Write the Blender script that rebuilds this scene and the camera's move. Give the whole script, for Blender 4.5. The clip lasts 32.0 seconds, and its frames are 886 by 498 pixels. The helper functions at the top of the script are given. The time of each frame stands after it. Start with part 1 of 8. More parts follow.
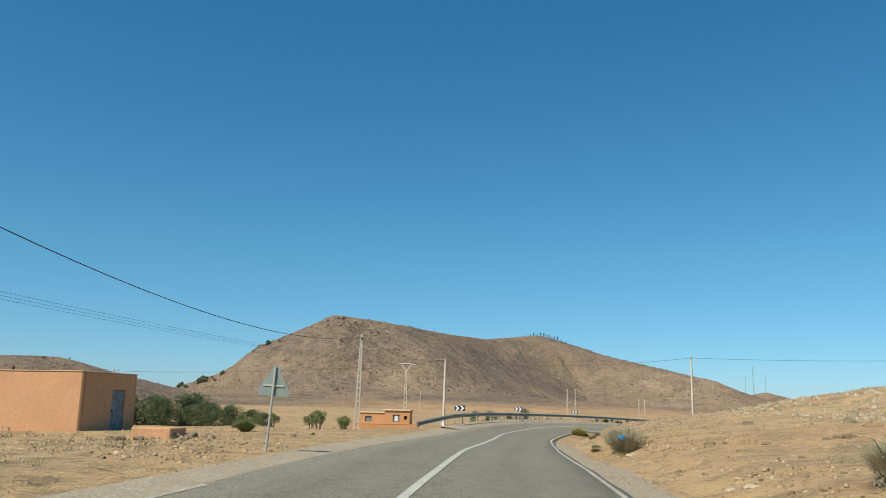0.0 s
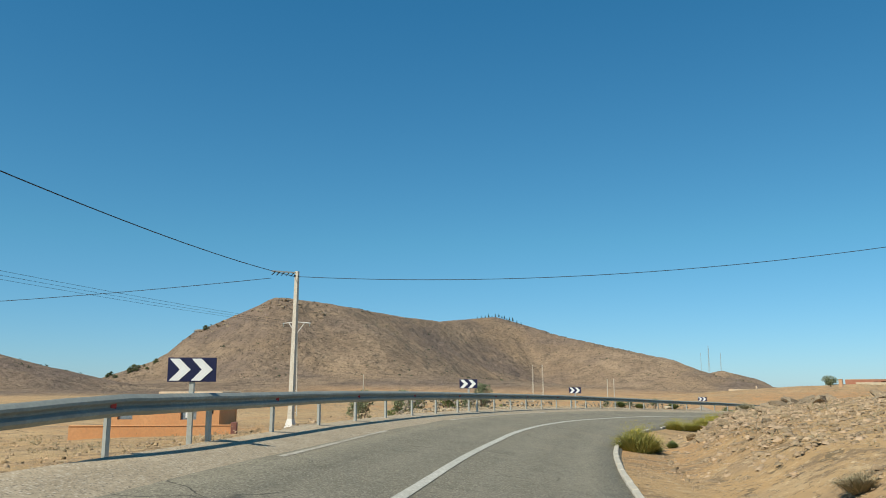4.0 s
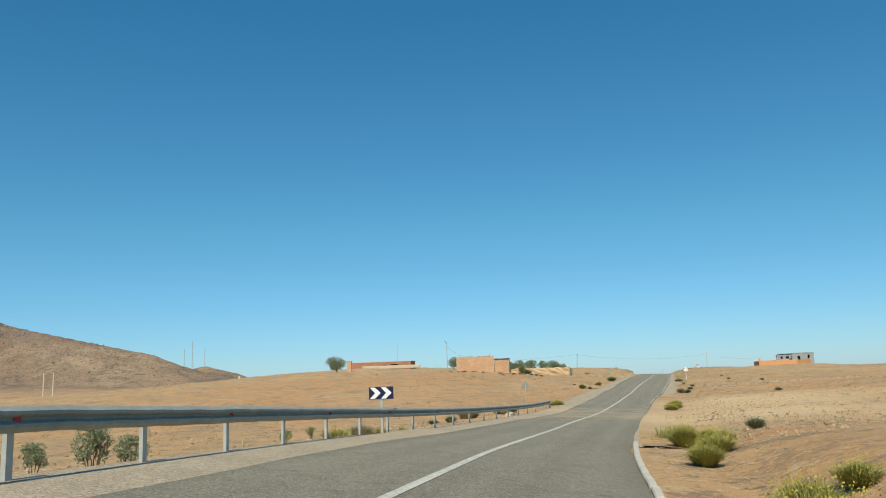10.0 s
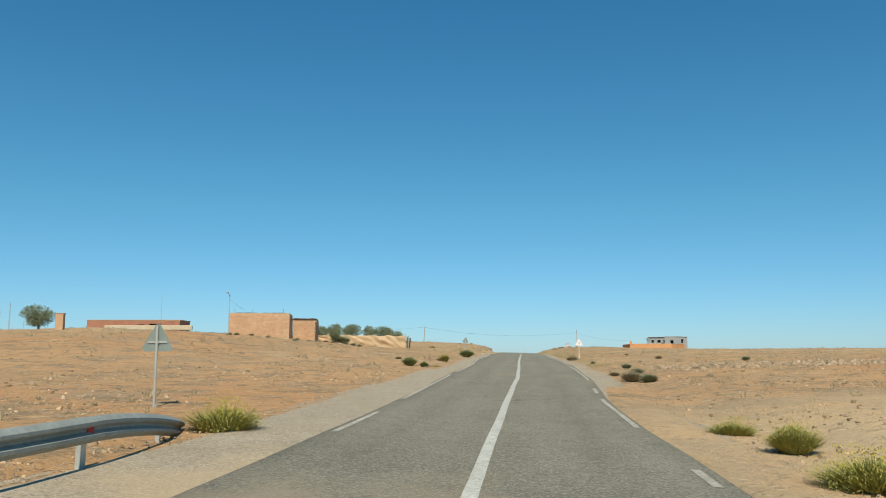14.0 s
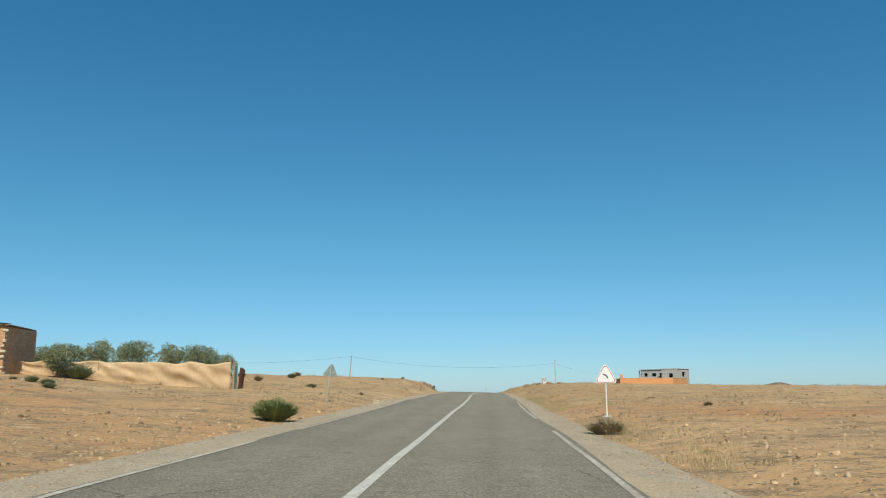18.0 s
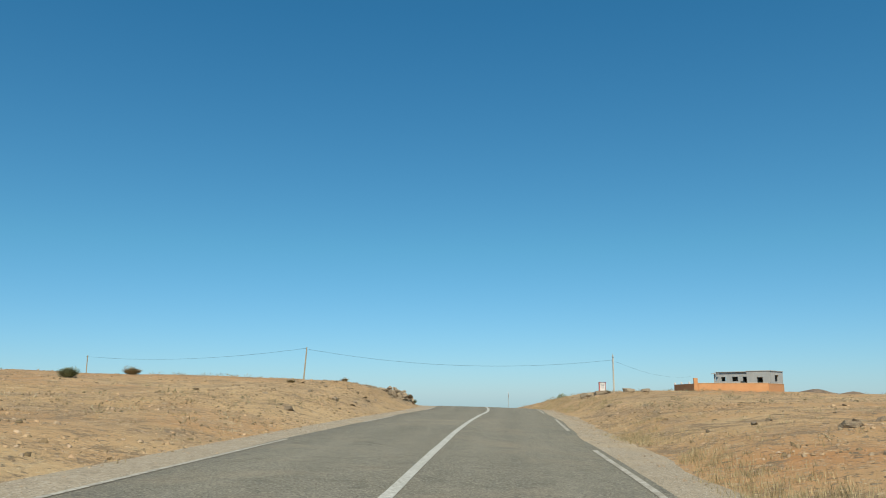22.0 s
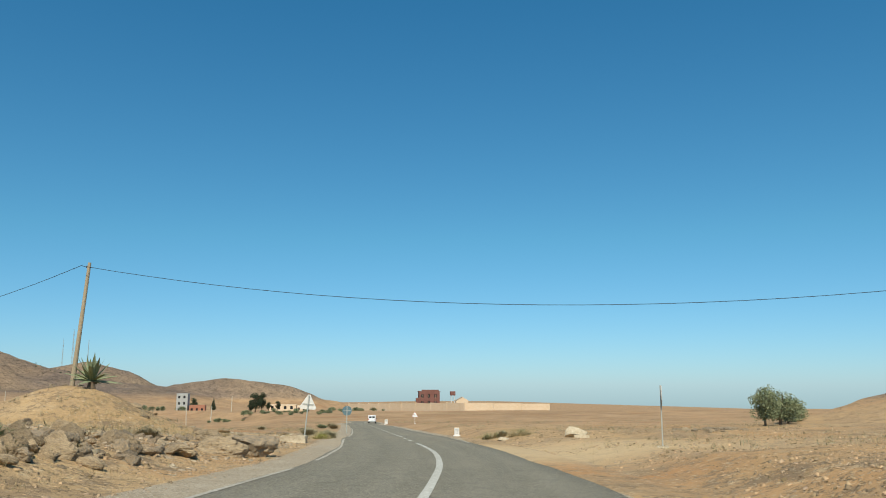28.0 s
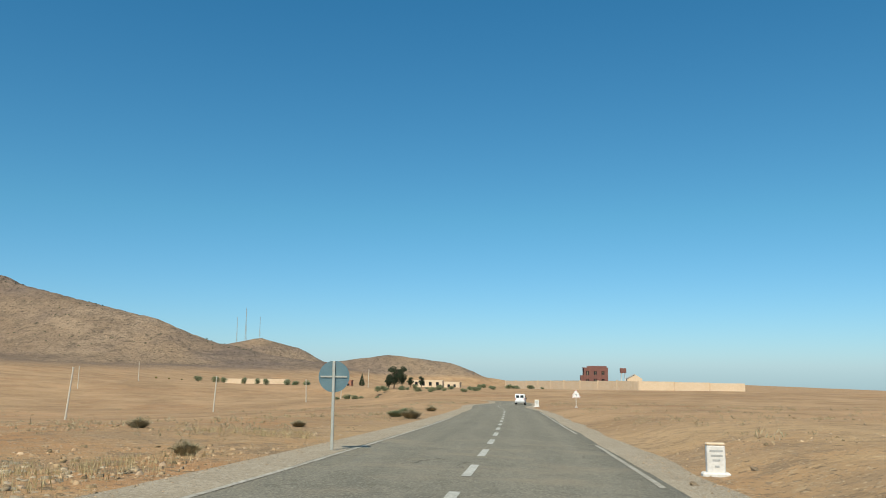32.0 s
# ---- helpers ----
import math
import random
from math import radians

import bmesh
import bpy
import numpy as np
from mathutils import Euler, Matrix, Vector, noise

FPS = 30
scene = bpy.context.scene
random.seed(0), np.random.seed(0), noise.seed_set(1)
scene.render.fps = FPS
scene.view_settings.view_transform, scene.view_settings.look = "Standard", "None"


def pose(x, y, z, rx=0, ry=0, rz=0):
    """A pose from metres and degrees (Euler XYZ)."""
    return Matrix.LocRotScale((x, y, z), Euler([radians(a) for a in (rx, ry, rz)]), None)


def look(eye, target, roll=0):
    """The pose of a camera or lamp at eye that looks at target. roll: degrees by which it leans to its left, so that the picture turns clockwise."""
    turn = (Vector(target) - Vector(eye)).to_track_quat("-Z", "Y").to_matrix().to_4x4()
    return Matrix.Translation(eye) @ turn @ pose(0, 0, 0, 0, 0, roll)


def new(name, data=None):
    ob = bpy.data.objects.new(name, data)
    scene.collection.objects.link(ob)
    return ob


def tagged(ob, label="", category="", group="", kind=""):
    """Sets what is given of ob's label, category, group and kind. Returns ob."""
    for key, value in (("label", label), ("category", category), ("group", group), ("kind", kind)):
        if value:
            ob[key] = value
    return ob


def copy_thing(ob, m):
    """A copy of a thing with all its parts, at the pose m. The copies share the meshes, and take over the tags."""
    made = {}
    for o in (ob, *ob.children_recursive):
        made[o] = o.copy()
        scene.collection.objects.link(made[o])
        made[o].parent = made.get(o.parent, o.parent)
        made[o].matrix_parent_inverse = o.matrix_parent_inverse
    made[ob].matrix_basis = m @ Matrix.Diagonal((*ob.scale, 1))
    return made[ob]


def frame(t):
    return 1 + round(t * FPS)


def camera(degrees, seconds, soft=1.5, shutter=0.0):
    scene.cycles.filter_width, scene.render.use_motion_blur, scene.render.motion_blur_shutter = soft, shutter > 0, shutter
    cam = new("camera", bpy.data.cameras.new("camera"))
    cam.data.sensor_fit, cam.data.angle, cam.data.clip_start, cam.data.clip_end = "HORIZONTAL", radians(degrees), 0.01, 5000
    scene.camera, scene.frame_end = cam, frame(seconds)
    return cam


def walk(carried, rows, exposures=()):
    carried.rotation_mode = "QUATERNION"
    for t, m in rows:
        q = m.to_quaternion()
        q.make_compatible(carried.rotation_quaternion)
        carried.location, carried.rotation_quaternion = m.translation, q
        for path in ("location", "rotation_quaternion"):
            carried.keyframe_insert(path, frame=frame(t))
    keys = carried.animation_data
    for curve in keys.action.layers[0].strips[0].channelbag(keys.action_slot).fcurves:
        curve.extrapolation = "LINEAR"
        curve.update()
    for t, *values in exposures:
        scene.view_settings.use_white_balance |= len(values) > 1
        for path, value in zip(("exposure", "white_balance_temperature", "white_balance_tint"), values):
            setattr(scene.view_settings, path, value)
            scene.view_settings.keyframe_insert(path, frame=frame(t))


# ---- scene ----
cam = camera(57.72, 32.0, soft=1.0, shutter=0.0)
PATH = [
    (0.0, (0.000, -0.000, 1.430), (0.150, 9.816, 3.333), 1.27),
    (0.5, (0.671, 6.353, 1.428), (0.921, 16.164, 3.347), 1.34),
    (1.0, (1.361, 12.692, 1.405), (1.421, 22.511, 3.300), 1.10),
    (1.5, (2.084, 19.031, 1.342), (2.201, 28.860, 3.180), 0.73),
    (2.0, (2.784, 25.281, 1.248), (2.976, 35.115, 3.051), 0.36),
    (2.5, (3.420, 31.414, 1.142), (3.592, 41.254, 2.914), 0.34),
    (3.0, (4.136, 37.814, 1.038), (4.420, 47.655, 2.791), 0.00),
    (3.5, (4.976, 44.378, 0.936), (5.459, 54.214, 2.678), 0.00),
    (4.0, (5.957, 51.015, 0.839), (6.682, 60.837, 2.574), 0.00),
    (4.5, (7.087, 57.641, 0.748), (8.054, 67.443, 2.477), 0.26),
    (5.0, (8.384, 64.166, 0.666), (9.535, 73.950, 2.385), -0.11),
    (5.5, (9.933, 70.649, 0.625), (11.374, 80.396, 2.334), -0.34),
    (6.0, (11.808, 77.101, 0.634), (13.966, 86.717, 2.331), -0.54),
    (6.5, (13.999, 83.433, 0.619), (16.305, 93.016, 2.308), -0.52),
    (7.0, (16.536, 89.556, 0.561), (19.938, 98.818, 2.185), -1.80),
    (7.5, (19.448, 95.442, 0.459), (23.523, 104.428, 2.083), -1.96),
    (8.0, (22.715, 101.079, 0.337), (26.761, 110.063, 2.047), -1.23),
    (8.5, (26.311, 106.529, 0.195), (31.174, 115.107, 1.856), -1.44),
    (9.0, (30.225, 111.828, 0.040), (35.430, 120.206, 1.688), -1.31),
    (9.5, (34.475, 116.957, -0.111), (39.963, 125.156, 1.521), -1.17),
    (10.0, (38.998, 121.900, -0.266), (45.300, 129.498, 1.331), -1.97),
    (10.5, (43.755, 126.661, -0.421), (50.091, 134.226, 1.197), -1.44),
    (11.0, (48.777, 131.261, -0.581), (55.467, 138.528, 0.984), -1.28),
    (11.5, (53.876, 135.691, -0.747), (60.974, 142.579, 0.730), -1.52),
    (12.0, (59.011, 139.988, -0.918), (66.062, 146.922, 0.561), -1.06),
    (12.5, (64.206, 144.137, -1.082), (71.419, 150.916, 0.343), -0.83),
    (13.0, (69.470, 148.145, -1.230), (76.818, 154.785, 0.151), -0.65),
    (13.5, (74.868, 152.049, -1.353), (82.328, 158.571, -0.012), 0.00),
    (14.0, (80.379, 155.898, -1.422), (87.935, 162.314, -0.105), 0.00),
    (14.5, (85.986, 159.720, -1.440), (93.587, 166.084, -0.123), 0.00),
    (15.0, (91.682, 163.541, -1.408), (99.288, 169.892, -0.060), 0.00),
    (15.5, (97.469, 167.380, -1.329), (105.096, 173.690, 0.091), 1.53),
    (16.0, (103.356, 171.259, -1.203), (111.126, 177.363, 0.335), 1.45),
    (16.5, (109.265, 175.146, -1.047), (117.003, 181.266, 0.586), 1.85),
    (17.0, (115.249, 179.004, -0.887), (123.049, 185.026, 0.816), 1.36),
    (17.5, (121.262, 182.813, -0.738), (129.068, 188.818, 0.997), 0.87),
    (18.0, (127.160, 186.639, -0.606), (134.924, 192.698, 1.132), -0.24),
    (18.5, (132.896, 190.554, -0.503), (140.619, 196.658, 1.254), -0.80),
    (19.0, (138.511, 194.521, -0.440), (146.177, 200.702, 1.294), -1.15),
    (19.5, (144.288, 198.583, -0.396), (151.952, 204.761, 1.363), -1.34),
    (20.0, (149.990, 202.544, -0.314), (157.610, 208.779, 1.435), -1.58),
    (20.5, (155.575, 206.429, -0.237), (163.109, 212.771, 1.498), -1.05),
    (21.0, (160.995, 210.210, -0.154), (168.631, 216.424, 1.595), -1.11),
    (21.5, (166.611, 214.067, -0.061), (174.241, 220.279, 1.723), -0.38),
    (22.0, (172.241, 217.960, 0.046), (179.813, 224.239, 1.844), 0.04),
    (22.5, (177.808, 221.852, 0.153), (185.479, 228.015, 1.939), 0.76),
    (23.0, (183.252, 225.613, 0.232), (190.856, 231.861, 2.002), 0.91),
    (23.5, (188.583, 229.195, 0.281), (196.199, 235.427, 2.056), 0.96),
    (24.0, (193.917, 232.662, 0.318), (201.639, 238.767, 2.079), -0.03),
    (24.5, (199.194, 236.112, 0.361), (206.801, 242.354, 2.139), -0.08),
    (25.0, (204.339, 239.594, 0.408), (211.887, 245.917, 2.157), 0.13),
    (25.5, (209.340, 243.092, 0.453), (216.866, 249.431, 2.234), 0.20),
    (26.0, (213.882, 246.408, 0.494), (221.227, 252.951, 2.291), 0.55),
    (26.5, (218.353, 249.752, 0.550), (225.536, 256.488, 2.289), 0.88),
    (27.0, (222.659, 253.211, 0.570), (229.651, 260.151, 2.283), 0.00),
    (27.5, (226.834, 256.845, 0.546), (233.631, 263.980, 2.247), 0.00),
    (28.0, (230.941, 260.672, 0.472), (237.559, 267.979, 2.149), 0.00),
    (28.5, (235.057, 264.706, 0.341), (241.496, 272.183, 1.962), 2.26),
    (29.0, (239.248, 268.987, 0.145), (245.437, 276.695, 1.656), 2.39),
    (29.5, (243.342, 273.413, -0.071), (249.298, 281.315, 1.374), 2.85),
    (30.0, (247.209, 277.856, -0.293), (252.912, 285.945, 1.141), 2.10),
    (30.5, (251.024, 282.417, -0.515), (256.531, 290.632, 0.962), 0.96),
    (31.0, (254.746, 287.078, -0.737), (260.178, 295.350, 0.695), 0.68),
    (31.5, (258.425, 291.841, -0.969), (263.684, 300.224, 0.471), 0.22),
    (32.0, (262.087, 296.717, -1.196), (267.117, 305.243, 0.219), 0.54),
]
EXPOSURES = [(0.0, 0.10), (6.0, 0.06), (9.0, 0.06), (13.0, 0.03), (26.0, 0.0), (29.0, 0.06), (32.0, 0.06)]
walk(cam, [(t, look(e, g, r)) for t, e, g, r in PATH], EXPOSURES)

# ---- world, sun, exposure ----
SUN_AZ, SUN_EL = 227.0, 50.0
world = bpy.data.worlds.new("sky")
scene.world = world
world.use_nodes = True
wn = world.node_tree
sky = wn.nodes.new("ShaderNodeTexSky")
sky.sky_type = 'NISHITA'
sky.sun_disc = False
sky.sun_elevation = radians(SUN_EL)
sky.sun_rotation = radians(SUN_AZ)
sky.altitude = 900
sky.air_density, sky.dust_density, sky.ozone_density = 1.0, 0.35, 3.0
wn.nodes["Background"].inputs["Strength"].default_value = 0.088
# clear dry-season air: the sky's own colours deepened from the horizon upwards
way = wn.nodes.new("ShaderNodeTexCoord")
up = wn.nodes.new("ShaderNodeSeparateXYZ")
wn.links.new(way.outputs["Generated"], up.inputs[0])
deep = wn.nodes.new("ShaderNodeValToRGB")
deep.color_ramp.elements[0].position, deep.color_ramp.elements[0].color = 0.0, (0.61, 0.83, 1.06, 1)
deep.color_ramp.elements[1].position, deep.color_ramp.elements[1].color = 0.45, (0.34, 0.88, 1.0, 1)
deep.color_ramp.elements.new(0.18).color = (0.51, 0.965, 0.99, 1)
wn.links.new(up.outputs["Z"], deep.inputs["Fac"])
tint = wn.nodes.new("ShaderNodeMixRGB")
tint.blend_type = 'MULTIPLY'
tint.inputs["Fac"].default_value = 1.0
haze = wn.nodes.new("ShaderNodeMixRGB")
haze.blend_type = 'ADD'
haze.inputs["Fac"].default_value = 1.0
haze.inputs["Color2"].default_value = (0.0, 0.40, 0.85, 1)
wn.links.new(sky.outputs[0], tint.inputs["Color1"])
wn.links.new(deep.outputs[0], tint.inputs["Color2"])
wn.links.new(tint.outputs[0], haze.inputs["Color1"])
wn.links.new(haze.outputs[0], wn.nodes["Background"].inputs["Color"])
lamp = bpy.data.lights.new("sun", 'SUN')
lamp.energy, lamp.angle, lamp.color = 5.0, radians(0.55), (1.0, 0.93, 0.765)
sun = new("sun", lamp)
sa, se = radians(SUN_AZ), radians(SUN_EL)
SUN_DIR = Vector((math.sin(sa) * math.cos(se), math.cos(sa) * math.cos(se), math.sin(se)))
sun.matrix_world = Matrix.Translation(SUN_DIR * 300) @ SUN_DIR.to_track_quat("Z", "Y").to_matrix().to_4x4()


# ---- materials ----
def mat(name, c1, c2, scale=1.0, rough=0.9, metal=0.0, bump=0.2, c3=None, fine=12.0, spots=0.0, coords="Object", bump_dist=0.05, stretch=(1, 1, 1), spec=0.3):
    """Noise-mixed surface: two colours at a coarse scale, a third at a fine one, and a bump from the fine noise."""
    m = bpy.data.materials.new(name)
    m.use_nodes = True
    nt = m.node_tree
    N, L = nt.nodes, nt.links
    b = N["Principled BSDF"]
    b.inputs["Roughness"].default_value = rough
    b.inputs["Metallic"].default_value = metal
    b.inputs["Specular IOR Level"].default_value = spec
    if coords == "World":
        src = N.new("ShaderNodeNewGeometry").outputs["Position"]
    else:
        src = N.new("ShaderNodeTexCoord").outputs["Object"]
    mp = N.new("ShaderNodeMapping")
    mp.inputs["Scale"].default_value = stretch
    L.new(src, mp.inputs[0])
    n1 = N.new("ShaderNodeTexNoise")
    n1.inputs["Scale"].default_value = scale
    n1.inputs["Detail"].default_value = 6
    n1.inputs["Roughness"].default_value = 0.62
    L.new(mp.outputs[0], n1.inputs["Vector"])
    r1 = N.new("ShaderNodeValToRGB")
    r1.color_ramp.elements[0].position, r1.color_ramp.elements[1].position = 0.34, 0.66
    r1.color_ramp.elements[0].color, r1.color_ramp.elements[1].color = (*c1, 1), (*c2, 1)
    L.new(n1.outputs["Fac"], r1.inputs["Fac"])
    n2 = N.new("ShaderNodeTexNoise")
    n2.inputs["Scale"].default_value = scale * fine
    n2.inputs["Detail"].default_value = 5
    n2.inputs["Roughness"].default_value = 0.7
    L.new(mp.outputs[0], n2.inputs["Vector"])
    r2 = N.new("ShaderNodeValToRGB")
    r2.color_ramp.elements[0].position, r2.color_ramp.elements[1].position = 0.40, 0.72
    L.new(n2.outputs["Fac"], r2.inputs["Fac"])
    mx = N.new("ShaderNodeMixRGB")
    L.new(r2.outputs["Color"], mx.inputs["Fac"])
    L.new(r1.outputs["Color"], mx.inputs["Color1"])
    c3 = c3 or tuple(0.72 * v for v in c1)
    mx.inputs["Color2"].default_value = (*c3, 1)
    L.new(mx.outputs[0], b.inputs["Base Color"])
    bp = N.new("ShaderNodeBump")
    bp.inputs["Strength"].default_value = bump
    bp.inputs["Distance"].default_value = bump_dist
    L.new(n2.outputs["Fac"], bp.inputs["Height"])
    L.new(bp.outputs[0], b.inputs["Normal"])
    return m


def by_object(m, amount=0.25):
    """Vary a material's colour from piece to piece."""
    nt = m.node_tree
    b = nt.nodes["Principled BSDF"]
    link = b.inputs["Base Color"].links[0]
    src = link.from_socket
    info = nt.nodes.new("ShaderNodeObjectInfo")
    hsv = nt.nodes.new("ShaderNodeHueSaturation")
    mr = nt.nodes.new("ShaderNodeMapRange")
    mr.inputs["To Min"].default_value, mr.inputs["To Max"].default_value = 1 - amount, 1 + amount
    nt.links.new(info.outputs["Random"], mr.inputs["Value"])
    nt.links.new(mr.outputs[0], hsv.inputs["Value"])
    nt.links.new(src, hsv.inputs["Color"])
    nt.links.new(hsv.outputs[0], b.inputs["Base Color"])
    return m


def by_island(m, amount=0.3, hue=0.02):
    """Vary a material's colour from one loose piece of a mesh to the next."""
    nt = m.node_tree
    b = nt.nodes["Principled BSDF"]
    src = b.inputs["Base Color"].links[0].from_socket
    g = nt.nodes.new("ShaderNodeNewGeometry")
    hsv = nt.nodes.new("ShaderNodeHueSaturation")
    mr = nt.nodes.new("ShaderNodeMapRange")
    mr.inputs["To Min"].default_value, mr.inputs["To Max"].default_value = 1 - amount, 1 + amount
    nt.links.new(g.outputs["Random Per Island"], mr.inputs["Value"])
    nt.links.new(mr.outputs[0], hsv.inputs["Value"])
    hr = nt.nodes.new("ShaderNodeMapRange")
    hr.inputs["To Min"].default_value, hr.inputs["To Max"].default_value = 0.5 + hue, 0.5 - hue
    nt.links.new(g.outputs["Random Per Island"], hr.inputs["Value"])
    nt.links.new(hr.outputs[0], hsv.inputs["Hue"])
    nt.links.new(src, hsv.inputs["Color"])
    nt.links.new(hsv.outputs[0], b.inputs["Base Color"])
    return m


def ground_material():
    """Dry stony earth: sand, red soil and grey rubble, with steeper slopes and the hills browner."""
    m = bpy.data.materials.new("dry_earth")
    m.use_nodes = True
    nt = m.node_tree
    N, L = nt.nodes, nt.links
    b = N["Principled BSDF"]
    b.inputs["Roughness"].default_value = 0.95
    b.inputs["Specular IOR Level"].default_value = 0.15
    geo = N.new("ShaderNodeNewGeometry")

    def noise_tex(scale, detail=6, rough=0.6, squash=(1, 1, 1)):
        mp = N.new("ShaderNodeMapping")
        mp.inputs["Scale"].default_value = squash
        L.new(geo.outputs["Position"], mp.inputs[0])
        n = N.new("ShaderNodeTexNoise")
        n.inputs["Scale"].default_value, n.inputs["Detail"].default_value, n.inputs["Roughness"].default_value = scale, detail, rough
        L.new(mp.outputs[0], n.inputs["Vector"])
        return n.outputs["Fac"]

    def ramp(fac, a, c, p=0.4, q=0.6):
        r = N.new("ShaderNodeValToRGB")
        r.color_ramp.elements[0].position, r.color_ramp.elements[1].position = p, q
        r.color_ramp.elements[0].color, r.color_ramp.elements[1].color = (*a, 1), (*c, 1)
        L.new(fac, r.inputs["Fac"])
        return r.outputs["Color"]

    def mix(fac, a, c, mode='MIX'):
        x = N.new("ShaderNodeMixRGB")
        x.blend_type = mode
        for s, v in (("Fac", fac), ("Color1", a), ("Color2", c)):
            if isinstance(v, float):
                x.inputs[s].default_value = v
            elif isinstance(v, tuple):
                x.inputs[s].default_value = (*v, 1)
            else:
                L.new(v, x.inputs[s])
        return x.outputs[0]

    k, w = (0, 0, 0), (1, 1, 1)

    def pebbles(scale, share, wide):
        """Stones strewn in cells: where they lie, a grey value each, and their height."""
        warp = N.new("ShaderNodeTexNoise")
        warp.inputs["Scale"].default_value, warp.inputs["Detail"].default_value = scale * 1.3, 2
        L.new(geo.outputs["Position"], warp.inputs["Vector"])
        add = N.new("ShaderNodeVectorMath")
        add.operation = 'MULTIPLY_ADD'
        add.inputs[1].default_value = (0.5 / scale,) * 3
        L.new(warp.outputs["Color"], add.inputs[0])
        L.new(geo.outputs["Position"], add.inputs[2])
        v = N.new("ShaderNodeTexVoronoi")
        v.inputs["Scale"].default_value = scale
        L.new(add.outputs[0], v.inputs["Vector"])
        rgb = N.new("ShaderNodeSeparateColor")
        L.new(v.outputs["Color"], rgb.inputs[0])
        pick = N.new("ShaderNodeMapRange")
        pick.inputs["From Min"].default_value, pick.inputs["From Max"].default_value = 1 - share, 1 - share + 0.05
        L.new(rgb.outputs[0], pick.inputs["Value"])
        disc = N.new("ShaderNodeMapRange")
        disc.inputs["From Min"].default_value, disc.inputs["From Max"].default_value = wide, wide * 0.7
        L.new(v.outputs["Distance"], disc.inputs["Value"])
        both = N.new("ShaderNodeMath")
        both.operation = 'MULTIPLY'
        L.new(pick.outputs[0], both.inputs[0])
        L.new(disc.outputs[0], both.inputs[1])
        return both.outputs[0], rgb.outputs[1]

    sand = ramp(noise_tex(0.05), (0.415, 0.272, 0.137), (0.50, 0.352, 0.195), 0.35, 0.65)
    red = ramp(noise_tex(0.035, 5), k, w, 0.49, 0.66)
    soil = mix(red, sand, (0.44, 0.225, 0.098))
    # red loam of the fields outside the bend
    loam = N.new("ShaderNodeVectorMath")
    loam.operation = 'DISTANCE'
    loam.inputs[1].default_value = (92, 200, -1)
    L.new(geo.outputs["Position"], loam.inputs[0])
    lr = N.new("ShaderNodeMapRange")
    lr.inputs["From Min"].default_value, lr.inputs["From Max"].default_value, lr.inputs["To Max"].default_value = 78.0, 34.0, 0.6
    L.new(loam.outputs["Value"], lr.inputs["Value"])
    soil = mix(lr.outputs[0], soil, (0.46, 0.245, 0.112))
    pale = ramp(noise_tex(0.085, 6, 0.65), k, w, 0.56, 0.70)
    soil = mix(pale, soil, (0.48, 0.36, 0.22))
    rubble = ramp(noise_tex(0.16, 7, 0.70), k, w, 0.50, 0.62)
    soil = mix(rubble, soil, (0.34, 0.238, 0.143))
    tuft = ramp(noise_tex(0.55, 9, 0.85), k, w, 0.51, 0.57)
    soil = mix(tuft, soil, (0.25, 0.178, 0.11))
    bleach = ramp(noise_tex(0.8, 8, 0.78), k, w, 0.58, 0.66)
    soil = mix(bleach, soil, (0.50, 0.375, 0.23))
    speck = ramp(noise_tex(2.3, 8, 0.85), k, w, 0.555, 0.625)
    soil = mix(speck, soil, (0.18, 0.13, 0.082))
    light = ramp(noise_tex(3.9, 5, 0.8), k, w, 0.57, 0.67)
    soil = mix(light, soil, (0.60, 0.465, 0.30))
    dots = ramp(noise_tex(1.15, 5, 0.7), k, w, 0.625, 0.665)
    soil = mix(dots, soil, (0.19, 0.14, 0.085))
    clumps = ramp(noise_tex(0.21, 6, 0.75), k, (0.7, 0.7, 0.7), 0.60, 0.65)
    soil = mix(clumps, soil, (0.24, 0.168, 0.10))
    heights = []
    for scale, part_of, wide in ((1.9, 0.02, 0.36), (4.6, 0.10, 0.40), (10.0, 0.32, 0.45)):
        where, grey = pebbles(scale, part_of, wide)
        soil = mix(where, soil, ramp(grey, (0.22, 0.165, 0.11), (0.48, 0.37, 0.245), 0.1, 0.9))
        heights.append((where, 0.28 / scale))
    # the plain beyond the crest: browner, with long drifts
    beyond = N.new("ShaderNodeVectorMath")
    beyond.operation = 'DOT_PRODUCT'
    beyond.inputs[1].default_value = (0.6, 0.8, 0)
    L.new(geo.outputs["Position"], beyond.inputs[0])
    br = N.new("ShaderNodeMapRange")
    br.inputs["From Min"].default_value, br.inputs["From Max"].default_value = 395.0, 450.0
    br.inputs["To Max"].default_value = 0.7
    L.new(beyond.outputs["Value"], br.inputs["Value"])
    plain = ramp(noise_tex(0.06, 8, 0.78), (0.25, 0.155, 0.09), (0.44, 0.285, 0.165), 0.40, 0.60)
    soil = mix(br.outputs[0], soil, plain)
